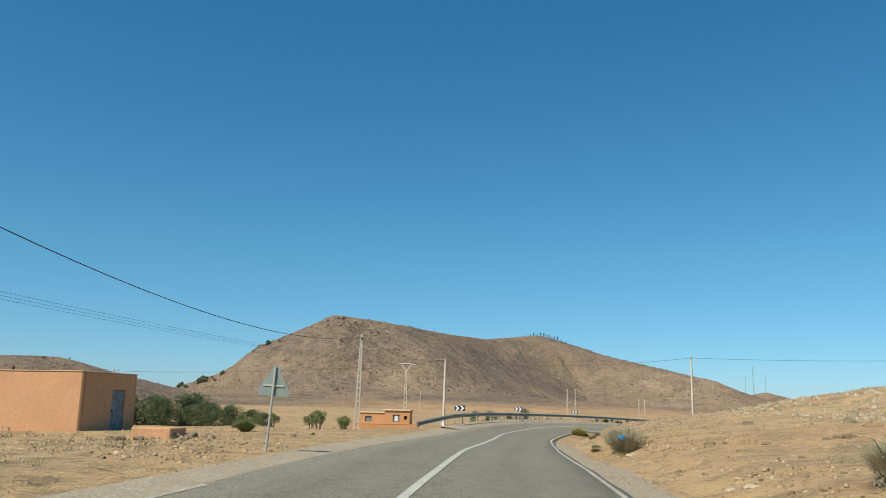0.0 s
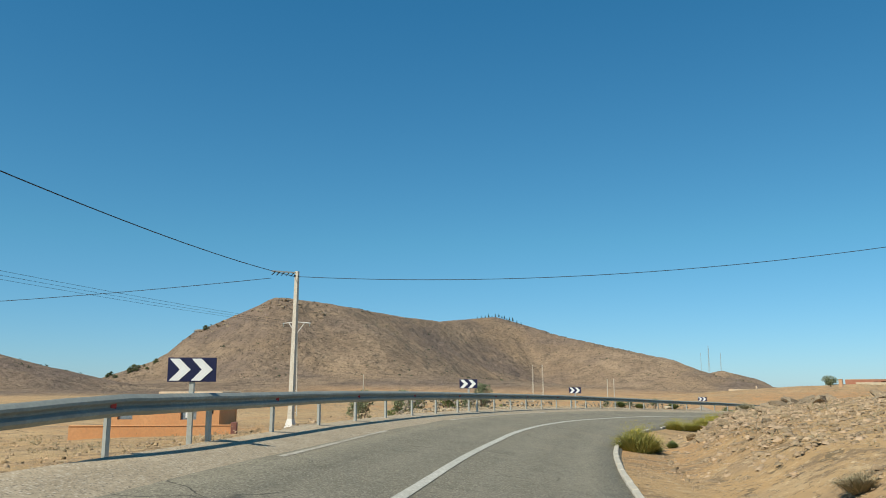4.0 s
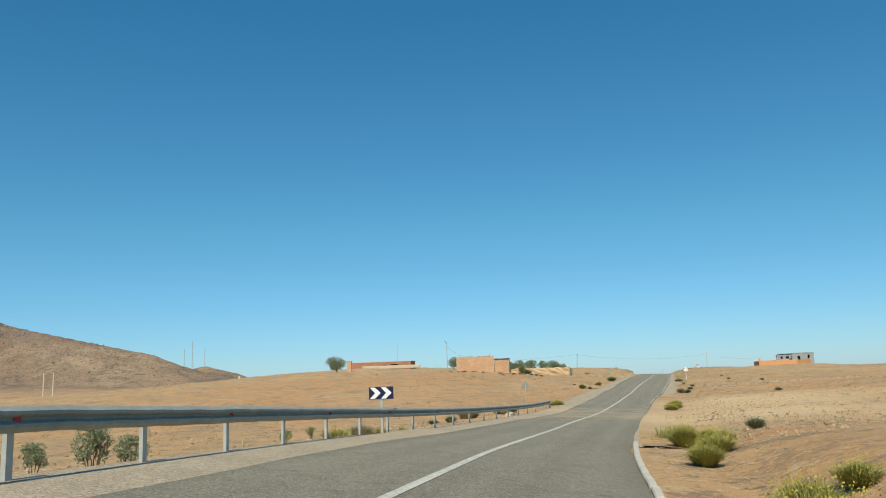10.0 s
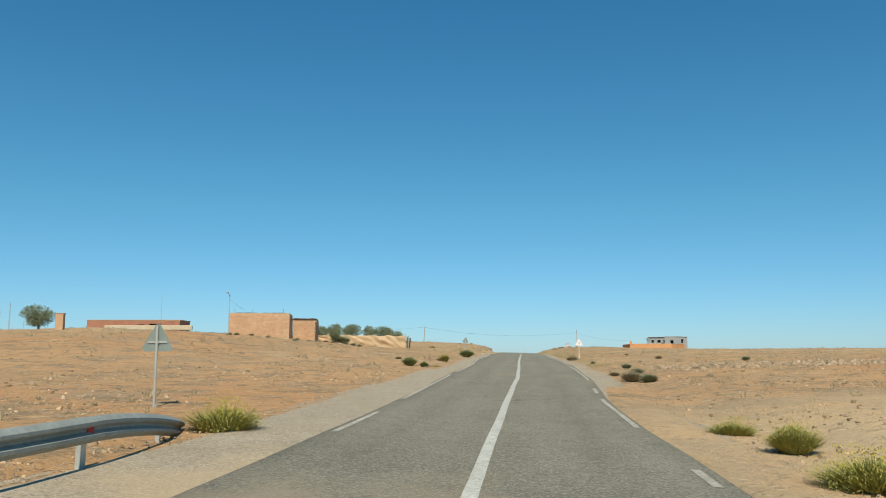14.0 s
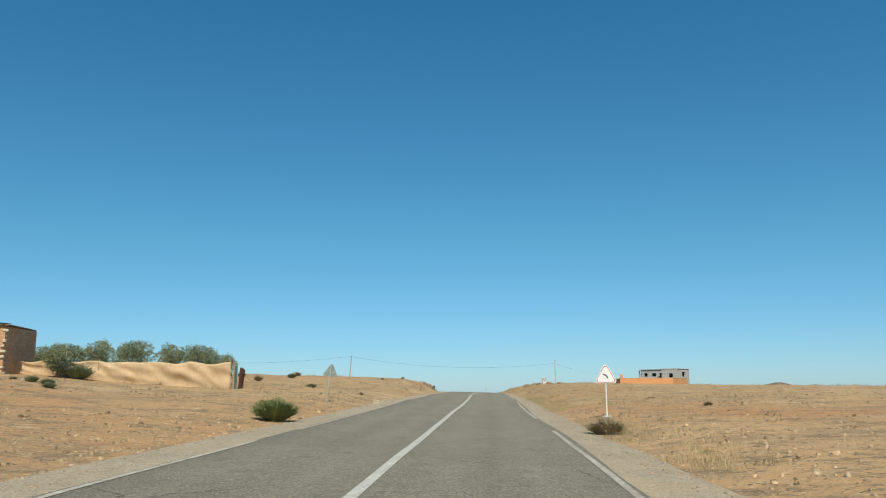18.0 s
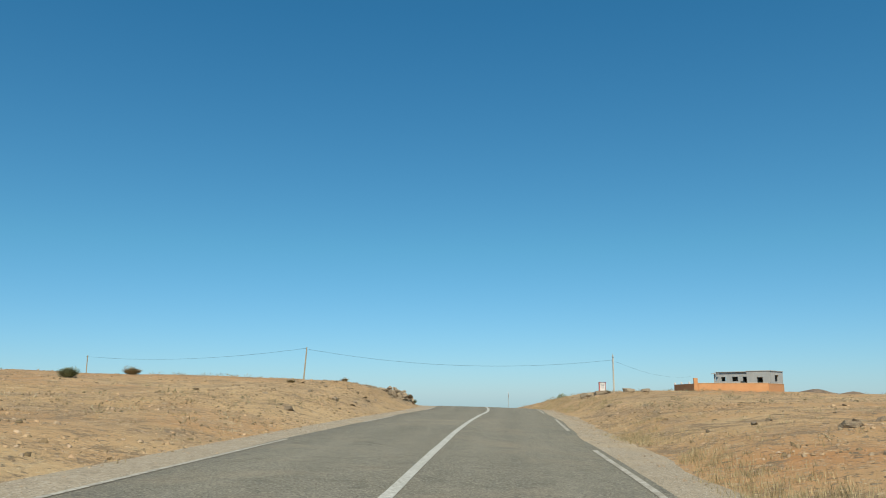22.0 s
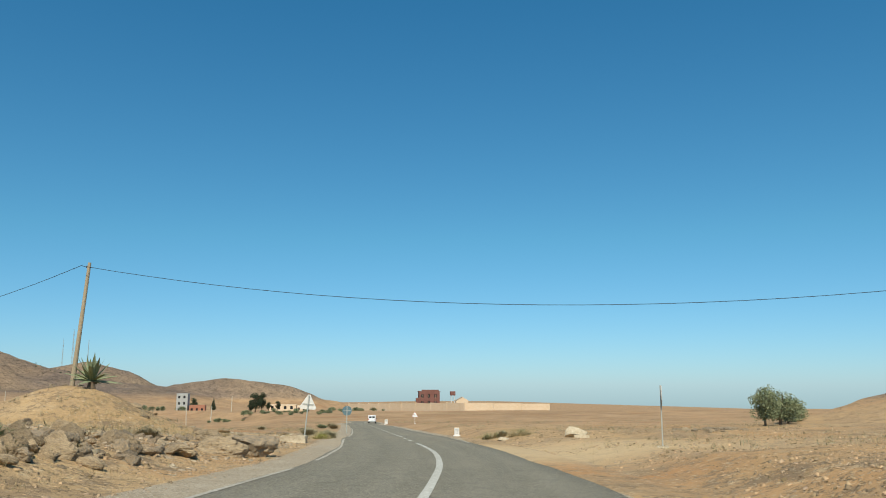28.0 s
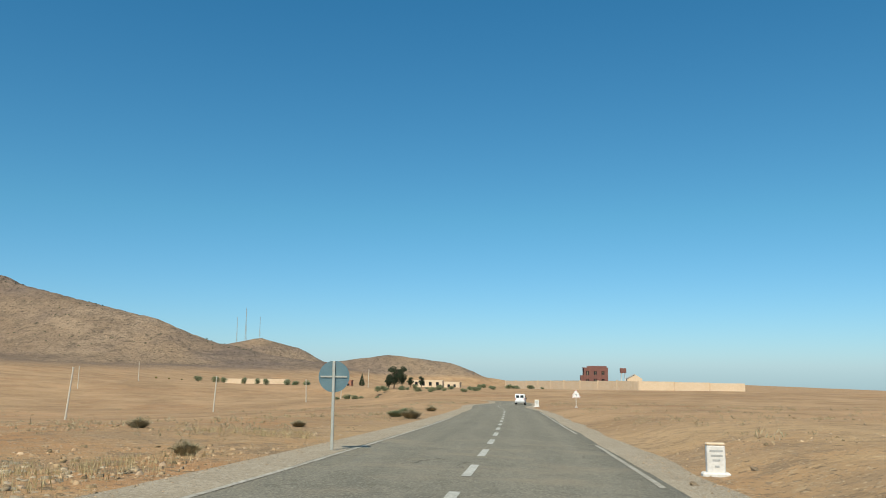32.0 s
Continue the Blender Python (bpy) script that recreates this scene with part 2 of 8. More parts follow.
    # pale blown sand at the bend's field and where the track joins
    for place, reach in (((80, 147, -2.8), 18.0), ((98, 156, -2.5), 14.0), ((257, 281.5, -2.2), 12.0)):
        ds = N.new("ShaderNodeVectorMath")
        ds.operation = 'DISTANCE'
        ds.inputs[1].default_value = place
        L.new(geo.outputs["Position"], ds.inputs[0])
        dr = N.new("ShaderNodeMapRange")
        dr.inputs["From Min"].default_value, dr.inputs["From Max"].default_value, dr.inputs["To Max"].default_value = reach, reach * 0.2, 0.75
        L.new(ds.outputs["Value"], dr.inputs["Value"])
        soil = mix(dr.outputs[0], soil, mix(speck, (0.57, 0.43, 0.265), (0.45, 0.335, 0.20)))
    soil = mix(1.0, soil, (1.0, 0.985, 0.935), 'MULTIPLY')
    # the hills: brown scree with darker heath, by height above the plain
    sep = N.new("ShaderNodeVectorMath")
    sep.operation = 'DOT_PRODUCT'
    sep.inputs[1].default_value = (0.012, 0.016, 1.0)
    L.new(geo.outputs["Position"], sep.inputs[0])
    mr = N.new("ShaderNodeMapRange")
    mr.inputs["From Min"].default_value, mr.inputs["From Max"].default_value = 10.0, 18.0
    L.new(sep.outputs["Value"], mr.inputs["Value"])
    hill = ramp(noise_tex(0.012, 8, 0.65, (1, 1, 2.0)), (0.25, 0.178, 0.12), (0.36, 0.262, 0.175), 0.38, 0.62)
    scree = ramp(noise_tex(0.07, 8, 0.78, (1, 1, 0.6)), k, w, 0.48, 0.64)
    hill = mix(scree, hill, (0.19, 0.14, 0.098))
    crust = ramp(noise_tex(0.16, 6, 0.8), k, w, 0.55, 0.66)
    hill = mix(crust, hill, (0.38, 0.285, 0.195))
    # broad mauve-grey stony belts and ochre slopes between them
    belt = ramp(noise_tex(0.0042, 7, 0.62, (1, 1, 3.0)), k, w, 0.47, 0.60)
    hill = mix(belt, hill, mix(scree, (0.23, 0.17, 0.13), (0.15, 0.113, 0.088)))
    ochre = ramp(noise_tex(0.0061, 6, 0.6, (1, 1, 2.0)), k, (0.6, 0.6, 0.6), 0.52, 0.66)
    hill = mix(ochre, hill, (0.37, 0.255, 0.155))
    heath = ramp(noise_tex(0.34, 6, 0.8), k, w, 0.54, 0.62)
    hill = mix(heath, hill, (0.080, 0.064, 0.045))
    ledge = ramp(noise_tex(0.11, 8, 0.75, (0.7, 0.7, 3.5)), k, (0.75, 0.75, 0.75), 0.56, 0.63)
    hill = mix(ledge, hill, (0.105, 0.080, 0.060))
    foot = []
    for axis, lo, hi in (((-0.8, 0.6, 0), 400.0, 520.0), ((0.6, 0.8, 0), 70.0, 125.0)):
        dp = N.new("ShaderNodeVectorMath")
        dp.operation = 'DOT_PRODUCT'
        dp.inputs[1].default_value = axis
        L.new(geo.outputs["Position"], dp.inputs[0])
        fr = N.new("ShaderNodeMapRange")
        fr.inputs["From Min"].default_value, fr.inputs["From Max"].default_value = lo, hi
        L.new(dp.outputs["Value"], fr.inputs["Value"])
        foot.append(fr.outputs[0])
    both = N.new("ShaderNodeMath")
    both.operation = 'MULTIPLY'
    L.new(foot[0], both.inputs[0])
    L.new(foot[1], both.inputs[1])
    most = N.new("ShaderNodeMath")
    most.operation = 'MAXIMUM'
    L.new(both.outputs[0], most.inputs[0])
    L.new(mr.outputs[0], most.inputs[1])
    col = mix(most.outputs[0], soil, hill)
    L.new(col, b.inputs["Base Color"])
    bp = N.new("ShaderNodeBump")
    bp.inputs["Strength"].default_value, bp.inputs["Distance"].default_value = 0.8, 0.05
    L.new(noise_tex(8.0, 8, 0.78), bp.inputs["Height"])
    last = bp
    for where, tall in heights:
        q = N.new("ShaderNodeBump")
        q.inputs["Strength"].default_value, q.inputs["Distance"].default_value = 0.9, tall
        L.new(where, q.inputs["Height"])
        L.new(last.outputs[0], q.inputs["Normal"])
        last = q
    bp2 = N.new("ShaderNodeBump")
    bp2.inputs["Strength"].default_value, bp2.inputs["Distance"].default_value = 0.25, 0.5
    L.new(noise_tex(0.25, 7, 0.72), bp2.inputs["Height"])
    L.new(last.outputs[0], bp2.inputs["Normal"])
    # ribs and gullies of the hills
    rib = N.new("ShaderNodeMath")
    rib.operation = 'MULTIPLY'
    L.new(noise_tex(0.045, 9, 0.66), rib.inputs[0])
    L.new(most.outputs[0], rib.inputs[1])
    bp3 = N.new("ShaderNodeBump")
    bp3.inputs["Strength"].default_value, bp3.inputs["Distance"].default_value = 0.9, 14.0
    L.new(rib.outputs[0], bp3.inputs["Height"])
    L.new(bp2.outputs[0], bp3.inputs["Normal"])
    L.new(bp3.outputs[0], b.inputs["Normal"])
    return m


M_ground = ground_material()
def asphalt_material():
    """Worn chippings in grey binder: paler wheel tracks, a darker strip between them, streaks, stains and fine cracks."""
    m = mat("asphalt", (0.128, 0.120, 0.096), (0.178, 0.166, 0.132), 0.22, 0.9, bump=1.0, c3=(0.25, 0.235, 0.185), fine=120, coords="World", bump_dist=0.02)
    nt = m.node_tree
    N, L = nt.nodes, nt.links
    b = N["Principled BSDF"]
    col = b.inputs["Base Color"].links[0].from_socket
    uv = N.new("ShaderNodeUVMap")
    uv.uv_map = "across_along"
    pos = N.new("ShaderNodeNewGeometry").outputs["Position"]
    sep = N.new("ShaderNodeSeparateXYZ")
    L.new(uv.outputs[0], sep.inputs[0])

    def calc(op, a, c):
        q = N.new("ShaderNodeMath")
        q.operation = op
        for i, v in enumerate((a, c)):
            if isinstance(v, (int, float)):
                q.inputs[i].default_value = v
            elif v is not None:
                L.new(v, q.inputs[i])
        return q.outputs[0]

    def span(v, lo, hi, top=1.0):
        r = N.new("ShaderNodeMapRange")
        r.inputs["From Min"].default_value, r.inputs["From Max"].default_value, r.inputs["To Max"].default_value = lo, hi, top
        L.new(v, r.inputs["Value"])
        return r.outputs[0]

    def noise_at(vec, scale, detail, squash=(1, 1, 1)):
        mp = N.new("ShaderNodeMapping")
        mp.inputs["Scale"].default_value = squash
        L.new(vec, mp.inputs[0])
        n = N.new("ShaderNodeTexNoise")
        n.inputs["Scale"].default_value, n.inputs["Detail"].default_value, n.inputs["Roughness"].default_value = scale, detail, 0.68
        L.new(mp.outputs[0], n.inputs["Vector"])
        return n.outputs["Fac"]

    def blend(fac, base, tone):
        x = N.new("ShaderNodeMixRGB")
        L.new(fac, x.inputs["Fac"])
        L.new(base, x.inputs["Color1"])
        x.inputs["Color2"].default_value = (*tone, 1)
        return x.outputs[0]

    lane = calc('ABSOLUTE', calc('SUBTRACT', calc('ABSOLUTE', sep.outputs["X"], None), 1.65), None)
    streak = noise_at(uv.outputs[0], 1.0, 6, (2.6, 0.10, 1))
    track = span(calc('ABSOLUTE', calc('SUBTRACT', lane, 0.78), None), 0.42, 0.05)
    col = blend(calc('MULTIPLY', track, span(streak, 0.35, 0.70, 0.55)), col, (0.235, 0.222, 0.180))
    oil = span(lane, 0.40, 0.0)
    col = blend(calc('MULTIPLY', oil, span(streak, 0.40, 0.66, 0.40)), col, (0.098, 0.093, 0.078))
    mottle = noise_at(pos, 1.6, 7)
    col = blend(span(mottle, 0.52, 0.68, 0.55), col, (0.098, 0.092, 0.074))
    col = blend(span(noise_at(pos, 2.7, 6), 0.54, 0.72, 0.5), col, (0.245, 0.230, 0.185))
    chips = N.new("ShaderNodeTexVoronoi")
    chips.inputs["Scale"].default_value = 42.0
    L.new(pos, chips.inputs["Vector"])
    tone = N.new("ShaderNodeSeparateColor")
    L.new(chips.outputs["Color"], tone.inputs[0])
    col = blend(span(tone.outputs[0], 0.72, 0.86, 0.6), col, (0.34, 0.32, 0.265))
    col = blend(span(tone.outputs[1], 0.74, 0.86, 0.6), col, (0.070, 0.066, 0.056))
    crack = N.new("ShaderNodeTexVoronoi")
    crack.feature = 'DISTANCE_TO_EDGE'
    crack.inputs["Scale"].default_value = 0.42
    wob = N.new("ShaderNodeTexNoise")
    wob.inputs["Scale"].default_value, wob.inputs["Detail"].default_value = 1.1, 6
    L.new(pos, wob.inputs["Vector"])
    add = N.new("ShaderNodeVectorMath")
    add.operation = 'MULTIPLY_ADD'
    add.inputs[1].default_value = (0.9, 0.9, 0.9)
    L.new(wob.outputs["Color"], add.inputs[0])
    L.new(pos, add.inputs[2])
    L.new(add.outputs[0], crack.inputs["Vector"])
    where = span(noise_at(pos, 0.13, 3), 0.56, 0.64)
    col = blend(calc('MULTIPLY', span(crack.outputs["Distance"], 0.012, 0.003), where), col, (0.05, 0.047, 0.04))
    warm = N.new("ShaderNodeMixRGB")
    warm.blend_type = 'MULTIPLY'
    warm.inputs["Fac"].default_value = 1.0
    warm.inputs["Color2"].default_value = (1.10, 1.06, 0.97, 1)
    L.new(col, warm.inputs["Color1"])
    L.new(warm.outputs[0], b.inputs["Base Color"])
    return m


M_asphalt = asphalt_material()


def dusty(m, spots, col):
    """Blown sand on the asphalt round the given places, broken up by noise."""
    nt = m.node_tree
    N, L = nt.nodes, nt.links
    b = N["Principled BSDF"]
    src = b.inputs["Base Color"].links[0].from_socket
    geo = N.new("ShaderNodeNewGeometry")
    tex = N.new("ShaderNodeTexNoise")
    tex.inputs["Scale"].default_value, tex.inputs["Detail"].default_value = 0.55, 7
    L.new(geo.outputs["Position"], tex.inputs["Vector"])
    for x, y, z, r, thr in spots:
        d = N.new("ShaderNodeVectorMath")
        d.operation = 'DISTANCE'
        d.inputs[1].default_value = (x, y, z)
        L.new(geo.outputs["Position"], d.inputs[0])
        mr = N.new("ShaderNodeMapRange")
        mr.inputs["From Min"].default_value, mr.inputs["From Max"].default_value = r, r * 0.3
        L.new(d.outputs["Value"], mr.inputs["Value"])
        mul = N.new("ShaderNodeMath")
        mul.operation = 'MULTIPLY'
        L.new(mr.outputs[0], mul.inputs[0])
        L.new(tex.outputs["Fac"], mul.inputs[1])
        rp = N.new("ShaderNodeMapRange")
        rp.inputs["From Min"].default_value, rp.inputs["From Max"].default_value, rp.inputs["To Max"].default_value = thr, thr + 0.24, 0.8 if r < 20 else 0.42
        L.new(mul.outputs[0], rp.inputs["Value"])
        mx = N.new("ShaderNodeMixRGB")
        L.new(rp.outputs[0], mx.inputs["Fac"])
        L.new(src, mx.inputs["Color1"])
        mx.inputs["Color2"].default_value = (*col, 1)
        src = mx.outputs[0]
    L.new(src, b.inputs["Base Color"])


dusty(M_asphalt, ((80, 156.5, -2.7, 18, 0.34), (120, 183, -2.1, 45, 0.50), (20, 95, -1, 60, 0.55), (270, 308, -3.2, 40, 0.50), (190, 232, -1.1, 50, 0.53)), (0.33, 0.265, 0.175))
def chips(m, sizes):
    """Loose stone chips strewn over a surface: cells a metre, share of cells, colour."""
    nt = m.node_tree
    N, L = nt.nodes, nt.links
    b = N["Principled BSDF"]
    src = b.inputs["Base Color"].links[0].from_socket
    geo = N.new("ShaderNodeNewGeometry")
    for cells, share_of, col in sizes:
        v = N.new("ShaderNodeTexVoronoi")
        v.inputs["Scale"].default_value = cells
        L.new(geo.outputs["Position"], v.inputs["Vector"])
        rgb = N.new("ShaderNodeSeparateColor")
        L.new(v.outputs["Color"], rgb.inputs[0])
        pick = N.new("ShaderNodeMath")
        pick.operation = 'LESS_THAN'
        pick.inputs[1].default_value = share_of
        L.new(rgb.outputs[0], pick.inputs[0])
        disc = N.new("ShaderNodeMapRange")
        disc.inputs["From Min"].default_value, disc.inputs["From Max"].default_value = 0.50, 0.36
        L.new(v.outputs["Distance"], disc.inputs["Value"])
        both = N.new("ShaderNodeMath")
        both.operation = 'MULTIPLY'
        L.new(pick.outputs[0], both.inputs[0])
        L.new(disc.outputs[0], both.inputs[1])
        mx = N.new("ShaderNodeMixRGB")
        L.new(both.outputs[0], mx.inputs["Fac"])
        L.new(src, mx.inputs["Color1"])
        mx.inputs["Color2"].default_value = (*col, 1)
        src = mx.outputs[0]
    L.new(src, b.inputs["Base Color"])


M_shoulder = mat("gravel", (0.35, 0.285, 0.195), (0.44, 0.365, 0.26), 0.9, 0.95, bump=0.9, c3=(0.25, 0.20, 0.135), fine=13, coords="World", bump_dist=0.03)
chips(M_shoulder, ((26.0, 0.22, (0.49, 0.43, 0.34)), (34.0, 0.30, (0.16, 0.135, 0.10)), (13.0, 0.10, (0.40, 0.34, 0.25))))
dusty(M_shoulder, ((266, 292, -3.0, 26, 0.26), (86, 156, -2.9, 18, 0.28), (60, 138, -2.3, 22, 0.42), (200, 236, -1.0, 42, 0.48), (130, 186, -2.0, 42, 0.46)), (0.47, 0.345, 0.20))
M_line = mat("road_paint", (0.48, 0.465, 0.40), (0.60, 0.585, 0.52), 1.1, 0.8, bump=0.2, c3=(0.24, 0.225, 0.175), fine=16, coords="World", bump_dist=0.005)
M_edgeline = mat("worn_edge_paint", (0.38, 0.345, 0.27), (0.53, 0.49, 0.41), 0.8, 0.85, bump=0.3, c3=(0.19, 0.17, 0.13), fine=11, coords="World", bump_dist=0.005)
M_kerb = mat("painted_kerb", (0.38, 0.345, 0.275), (0.55, 0.51, 0.425), 2.0, 0.85, bump=0.4, c3=(0.40, 0.36, 0.29), fine=6, bump_dist=0.02)
M_galv = mat("galvanised_steel", (0.25, 0.265, 0.235), (0.34, 0.355, 0.315), 1.2, 0.68, 0.12, bump=0.08, c3=(0.22, 0.235, 0.22), fine=9)
M_galv_post = mat("galvanised_post", (0.36, 0.375, 0.34), (0.46, 0.47, 0.43), 2.0, 0.6, 0.2, bump=0.1, c3=(0.36, 0.35, 0.31), fine=7)
M_red = mat("red_reflector", (0.42, 0.03, 0.03), (0.5, 0.05, 0.04), 8, 0.4, bump=0.05)
M_navy = mat("navy_sign_film", (0.010, 0.013, 0.050), (0.015, 0.018, 0.064), 5, 0.5, bump=0.03, c3=(0.026, 0.028, 0.06), spec=0.2)
M_white = mat("white_sign_film", (0.74, 0.74, 0.72), (0.80, 0.80, 0.78), 4, 0.5, bump=0.03, c3=(0.66, 0.66, 0.63))
M_signback = mat("grey_sign_back", (0.23, 0.275, 0.25), (0.30, 0.345, 0.315), 4, 0.55, 0.3, bump=0.05, c3=(0.19, 0.225, 0.205))
M_tealback = mat("blue_grey_sign_back", (0.12, 0.20, 0.23), (0.17, 0.26, 0.29), 4, 0.55, 0.3, bump=0.05, c3=(0.09, 0.15, 0.17))
M_signred = mat("red_sign_border", (0.45, 0.04, 0.04), (0.52, 0.06, 0.05), 4, 0.5, bump=0.03)
M_signdark = mat("dark_sign_symbol", (0.04, 0.06, 0.10), (0.06, 0.08, 0.13), 4, 0.5, bump=0.03)
M_concrete = mat("pole_concrete", (0.55, 0.51, 0.43), (0.63, 0.59, 0.50), 1.5, 0.9, bump=0.3, c3=(0.42, 0.36, 0.28), fine=9, bump_dist=0.02)
M_wood = mat("weathered_pole_wood", (0.36, 0.29, 0.19), (0.46, 0.38, 0.26), 2.0, 0.9, bump=0.3, c3=(0.24, 0.19, 0.13), stretch=(4, 4, 0.4))
M_cable = mat("cable_rubber", (0.018, 0.018, 0.02), (0.03, 0.03, 0.032), 3, 0.7, bump=0.05)
M_ochre = mat("ochre_render", (0.52, 0.27, 0.14), (0.60, 0.34, 0.185), 0.5, 0.92, bump=0.25, c3=(0.44, 0.24, 0.13), fine=14, bump_dist=0.02)
M_orange = mat("orange_render", (0.58, 0.27, 0.11), (0.64, 0.33, 0.15), 0.6, 0.92, bump=0.2, c3=(0.50, 0.25, 0.12), fine=12, bump_dist=0.02)
M_brick = by_object(mat("clay_brick", (0.50, 0.305, 0.175), (0.58, 0.385, 0.235), 0.7, 0.9, bump=0.5, c3=(0.42, 0.235, 0.135), fine=8, bump_dist=0.03, coords="World"), 0.08)
M_mortar = mat("rough_mortar", (0.48, 0.325, 0.205), (0.55, 0.385, 0.25), 1.0, 0.95, bump=0.4, fine=14)
M_greyblock = mat("grey_cement", (0.37, 0.375, 0.36), (0.46, 0.46, 0.44), 0.6, 0.92, bump=0.25, c3=(0.30, 0.305, 0.29), fine=12, bump_dist=0.02)
M_oldbrick = mat("sunbaked_brick", (0.36, 0.155, 0.095), (0.43, 0.205, 0.13), 0.6, 0.92, bump=0.4, c3=(0.27, 0.125, 0.085), fine=10)
M_darkred = mat("dark_red_brick", (0.19, 0.085, 0.067), (0.25, 0.115, 0.09), 0.5, 0.9, bump=0.25, c3=(0.13, 0.06, 0.05), fine=14)
M_cream = mat("cream_render", (0.66, 0.50, 0.34), (0.72, 0.57, 0.41), 0.4, 0.92, bump=0.2, c3=(0.53, 0.40, 0.26), fine=12)
M_whitewall = mat("whitewash", (0.66, 0.64, 0.60), (0.74, 0.72, 0.68), 0.8, 0.9, bump=0.2, c3=(0.56, 0.53, 0.48), fine=10)
M_dark = mat("dark_opening", (0.018, 0.015, 0.013), (0.03, 0.025, 0.02), 1, 0.9, bump=0.1)
M_bluedoor = mat("blue_door_paint", (0.17, 0.22, 0.25), (0.24, 0.29, 0.32), 1.2, 0.6, bump=0.2, c3=(0.07, 0.08, 0.085), fine=4)
M_teal = mat("teal_sheet_metal", (0.05, 0.11, 0.105), (0.08, 0.155, 0.145), 3, 0.6, 0.2, bump=0.2, c3=(0.06, 0.13, 0.14))
M_rust = mat("rusty_sheet", (0.13, 0.055, 0.04), (0.19, 0.08, 0.055), 3, 0.8, bump=0.3)
M_cloth = mat("sun_bleached_sacking", (0.54, 0.38, 0.22), (0.62, 0.45, 0.27), 1.0, 0.95, bump=0.3, c3=(0.47, 0.32, 0.185), fine=8)
M_rock = by_object(mat("brown_rock", (0.28, 0.21, 0.13), (0.42, 0.315, 0.20), 1.2, 0.92, bump=0.9, c3=(0.12, 0.10, 0.08), fine=5, bump_dist=0.08), 0.25)
M_darkrock = by_object(mat("grey_slate_rock", (0.19, 0.16, 0.12), (0.33, 0.27, 0.19), 1.4, 0.88, bump=0.9, c3=(0.40, 0.285, 0.165), fine=4, bump_dist=0.08), 0.25)
M_paleblock = mat("limewashed_stone", (0.50, 0.42, 0.29), (0.60, 0.52, 0.38), 1.5, 0.92, bump=0.5, c3=(0.36, 0.28, 0.19), fine=6, bump_dist=0.04)
M_stones = by_island(mat("field_stones", (0.33, 0.24, 0.15), (0.42, 0.315, 0.20), 0.4, 0.95, bump=0.4, c3=(0.25, 0.18, 0.115), fine=20, coords="World"), 0.36, 0.006)
M_wallstone = by_object(mat("pale_wall_stone", (0.27, 0.225, 0.165), (0.37, 0.315, 0.235), 1.5, 0.95, bump=0.6, c3=(0.20, 0.165, 0.12), fine=6, bump_dist=0.04), 0.35)
M_heap = mat("broken_stone", (0.42, 0.36, 0.28), (0.56, 0.49, 0.39), 2.5, 0.95, bump=1.0, c3=(0.20, 0.165, 0.125), fine=5, bump_dist=0.12)
M_palerubble = by_island(mat("pale_rubble", (0.32, 0.26, 0.175), (0.46, 0.38, 0.265), 0.4, 0.95, bump=0.5, c3=(0.24, 0.19, 0.13), fine=20, coords="World"), 0.3, 0.006)
M_reed = by_island(mat("pale_reeds", (0.28, 0.265, 0.135), (0.40, 0.37, 0.21), 2, 0.85, bump=0.1, c3=(0.20, 0.20, 0.09)), 0.3, 0.02)
M_greybush = by_island(mat("grey_green_twigs", (0.36, 0.32, 0.20), (0.48, 0.43, 0.28), 2, 0.9, bump=0.1, c3=(0.25, 0.22, 0.135)), 0.35, 0.015)
M_slab = by_object(mat("layered_shale", (0.36, 0.265, 0.155), (0.48, 0.365, 0.225), 1.3, 0.92, bump=0.9, c3=(0.16, 0.125, 0.09), fine=4, bump_dist=0.06, stretch=(1, 1, 4)), 0.3)
M_clod = by_island(mat("soil_clods", (0.34, 0.23, 0.125), (0.44, 0.32, 0.185), 0.3, 0.95, bump=0.6, c3=(0.20, 0.135, 0.075), fine=30, coords="World"), 0.55, 0.008)
M_leaf_green = by_island(mat("green_leaves", (0.15, 0.19, 0.065), (0.26, 0.30, 0.12), 3, 0.8, bump=0.1), 0.35, 0.02)
M_flower = by_island(mat("yellow_broom_flowers", (0.40, 0.33, 0.035), (0.50, 0.42, 0.06), 4, 0.8, bump=0.1, c3=(0.28, 0.27, 0.05)), 0.25, 0.015)
M_leaf_yellow = by_island(mat("yellow_green_twigs", (0.30, 0.29, 0.075), (0.43, 0.395, 0.11), 2, 0.8, bump=0.1, c3=(0.20, 0.20, 0.05)), 0.35, 0.02)
M_leaf_dry = by_island(mat("dry_twigs", (0.31, 0.26, 0.155), (0.42, 0.35, 0.215), 3, 0.9, bump=0.1, c3=(0.20, 0.165, 0.095)), 0.35, 0.015)
M_leaf_olive = by_island(mat("olive_leaves", (0.17, 0.20, 0.105), (0.28, 0.31, 0.175), 2, 0.75, bump=0.1, c3=(0.10, 0.12, 0.06)), 0.35, 0.02)
M_leaf_orchard = by_island(mat("orchard_leaves", (0.11, 0.14, 0.06), (0.19, 0.22, 0.10), 3, 0.8, bump=0.1, c3=(0.06, 0.08, 0.035)), 0.35, 0.02)
M_leaf_dark = by_island(mat("dark_needles", (0.035, 0.052, 0.026), (0.06, 0.08, 0.04), 2, 0.8, bump=0.1), 0.3, 0.02)
M_grass = by_island(mat("dry_grass", (0.36, 0.28, 0.145), (0.47, 0.38, 0.21), 1, 0.9, bump=0.1), 0.3, 0.01)
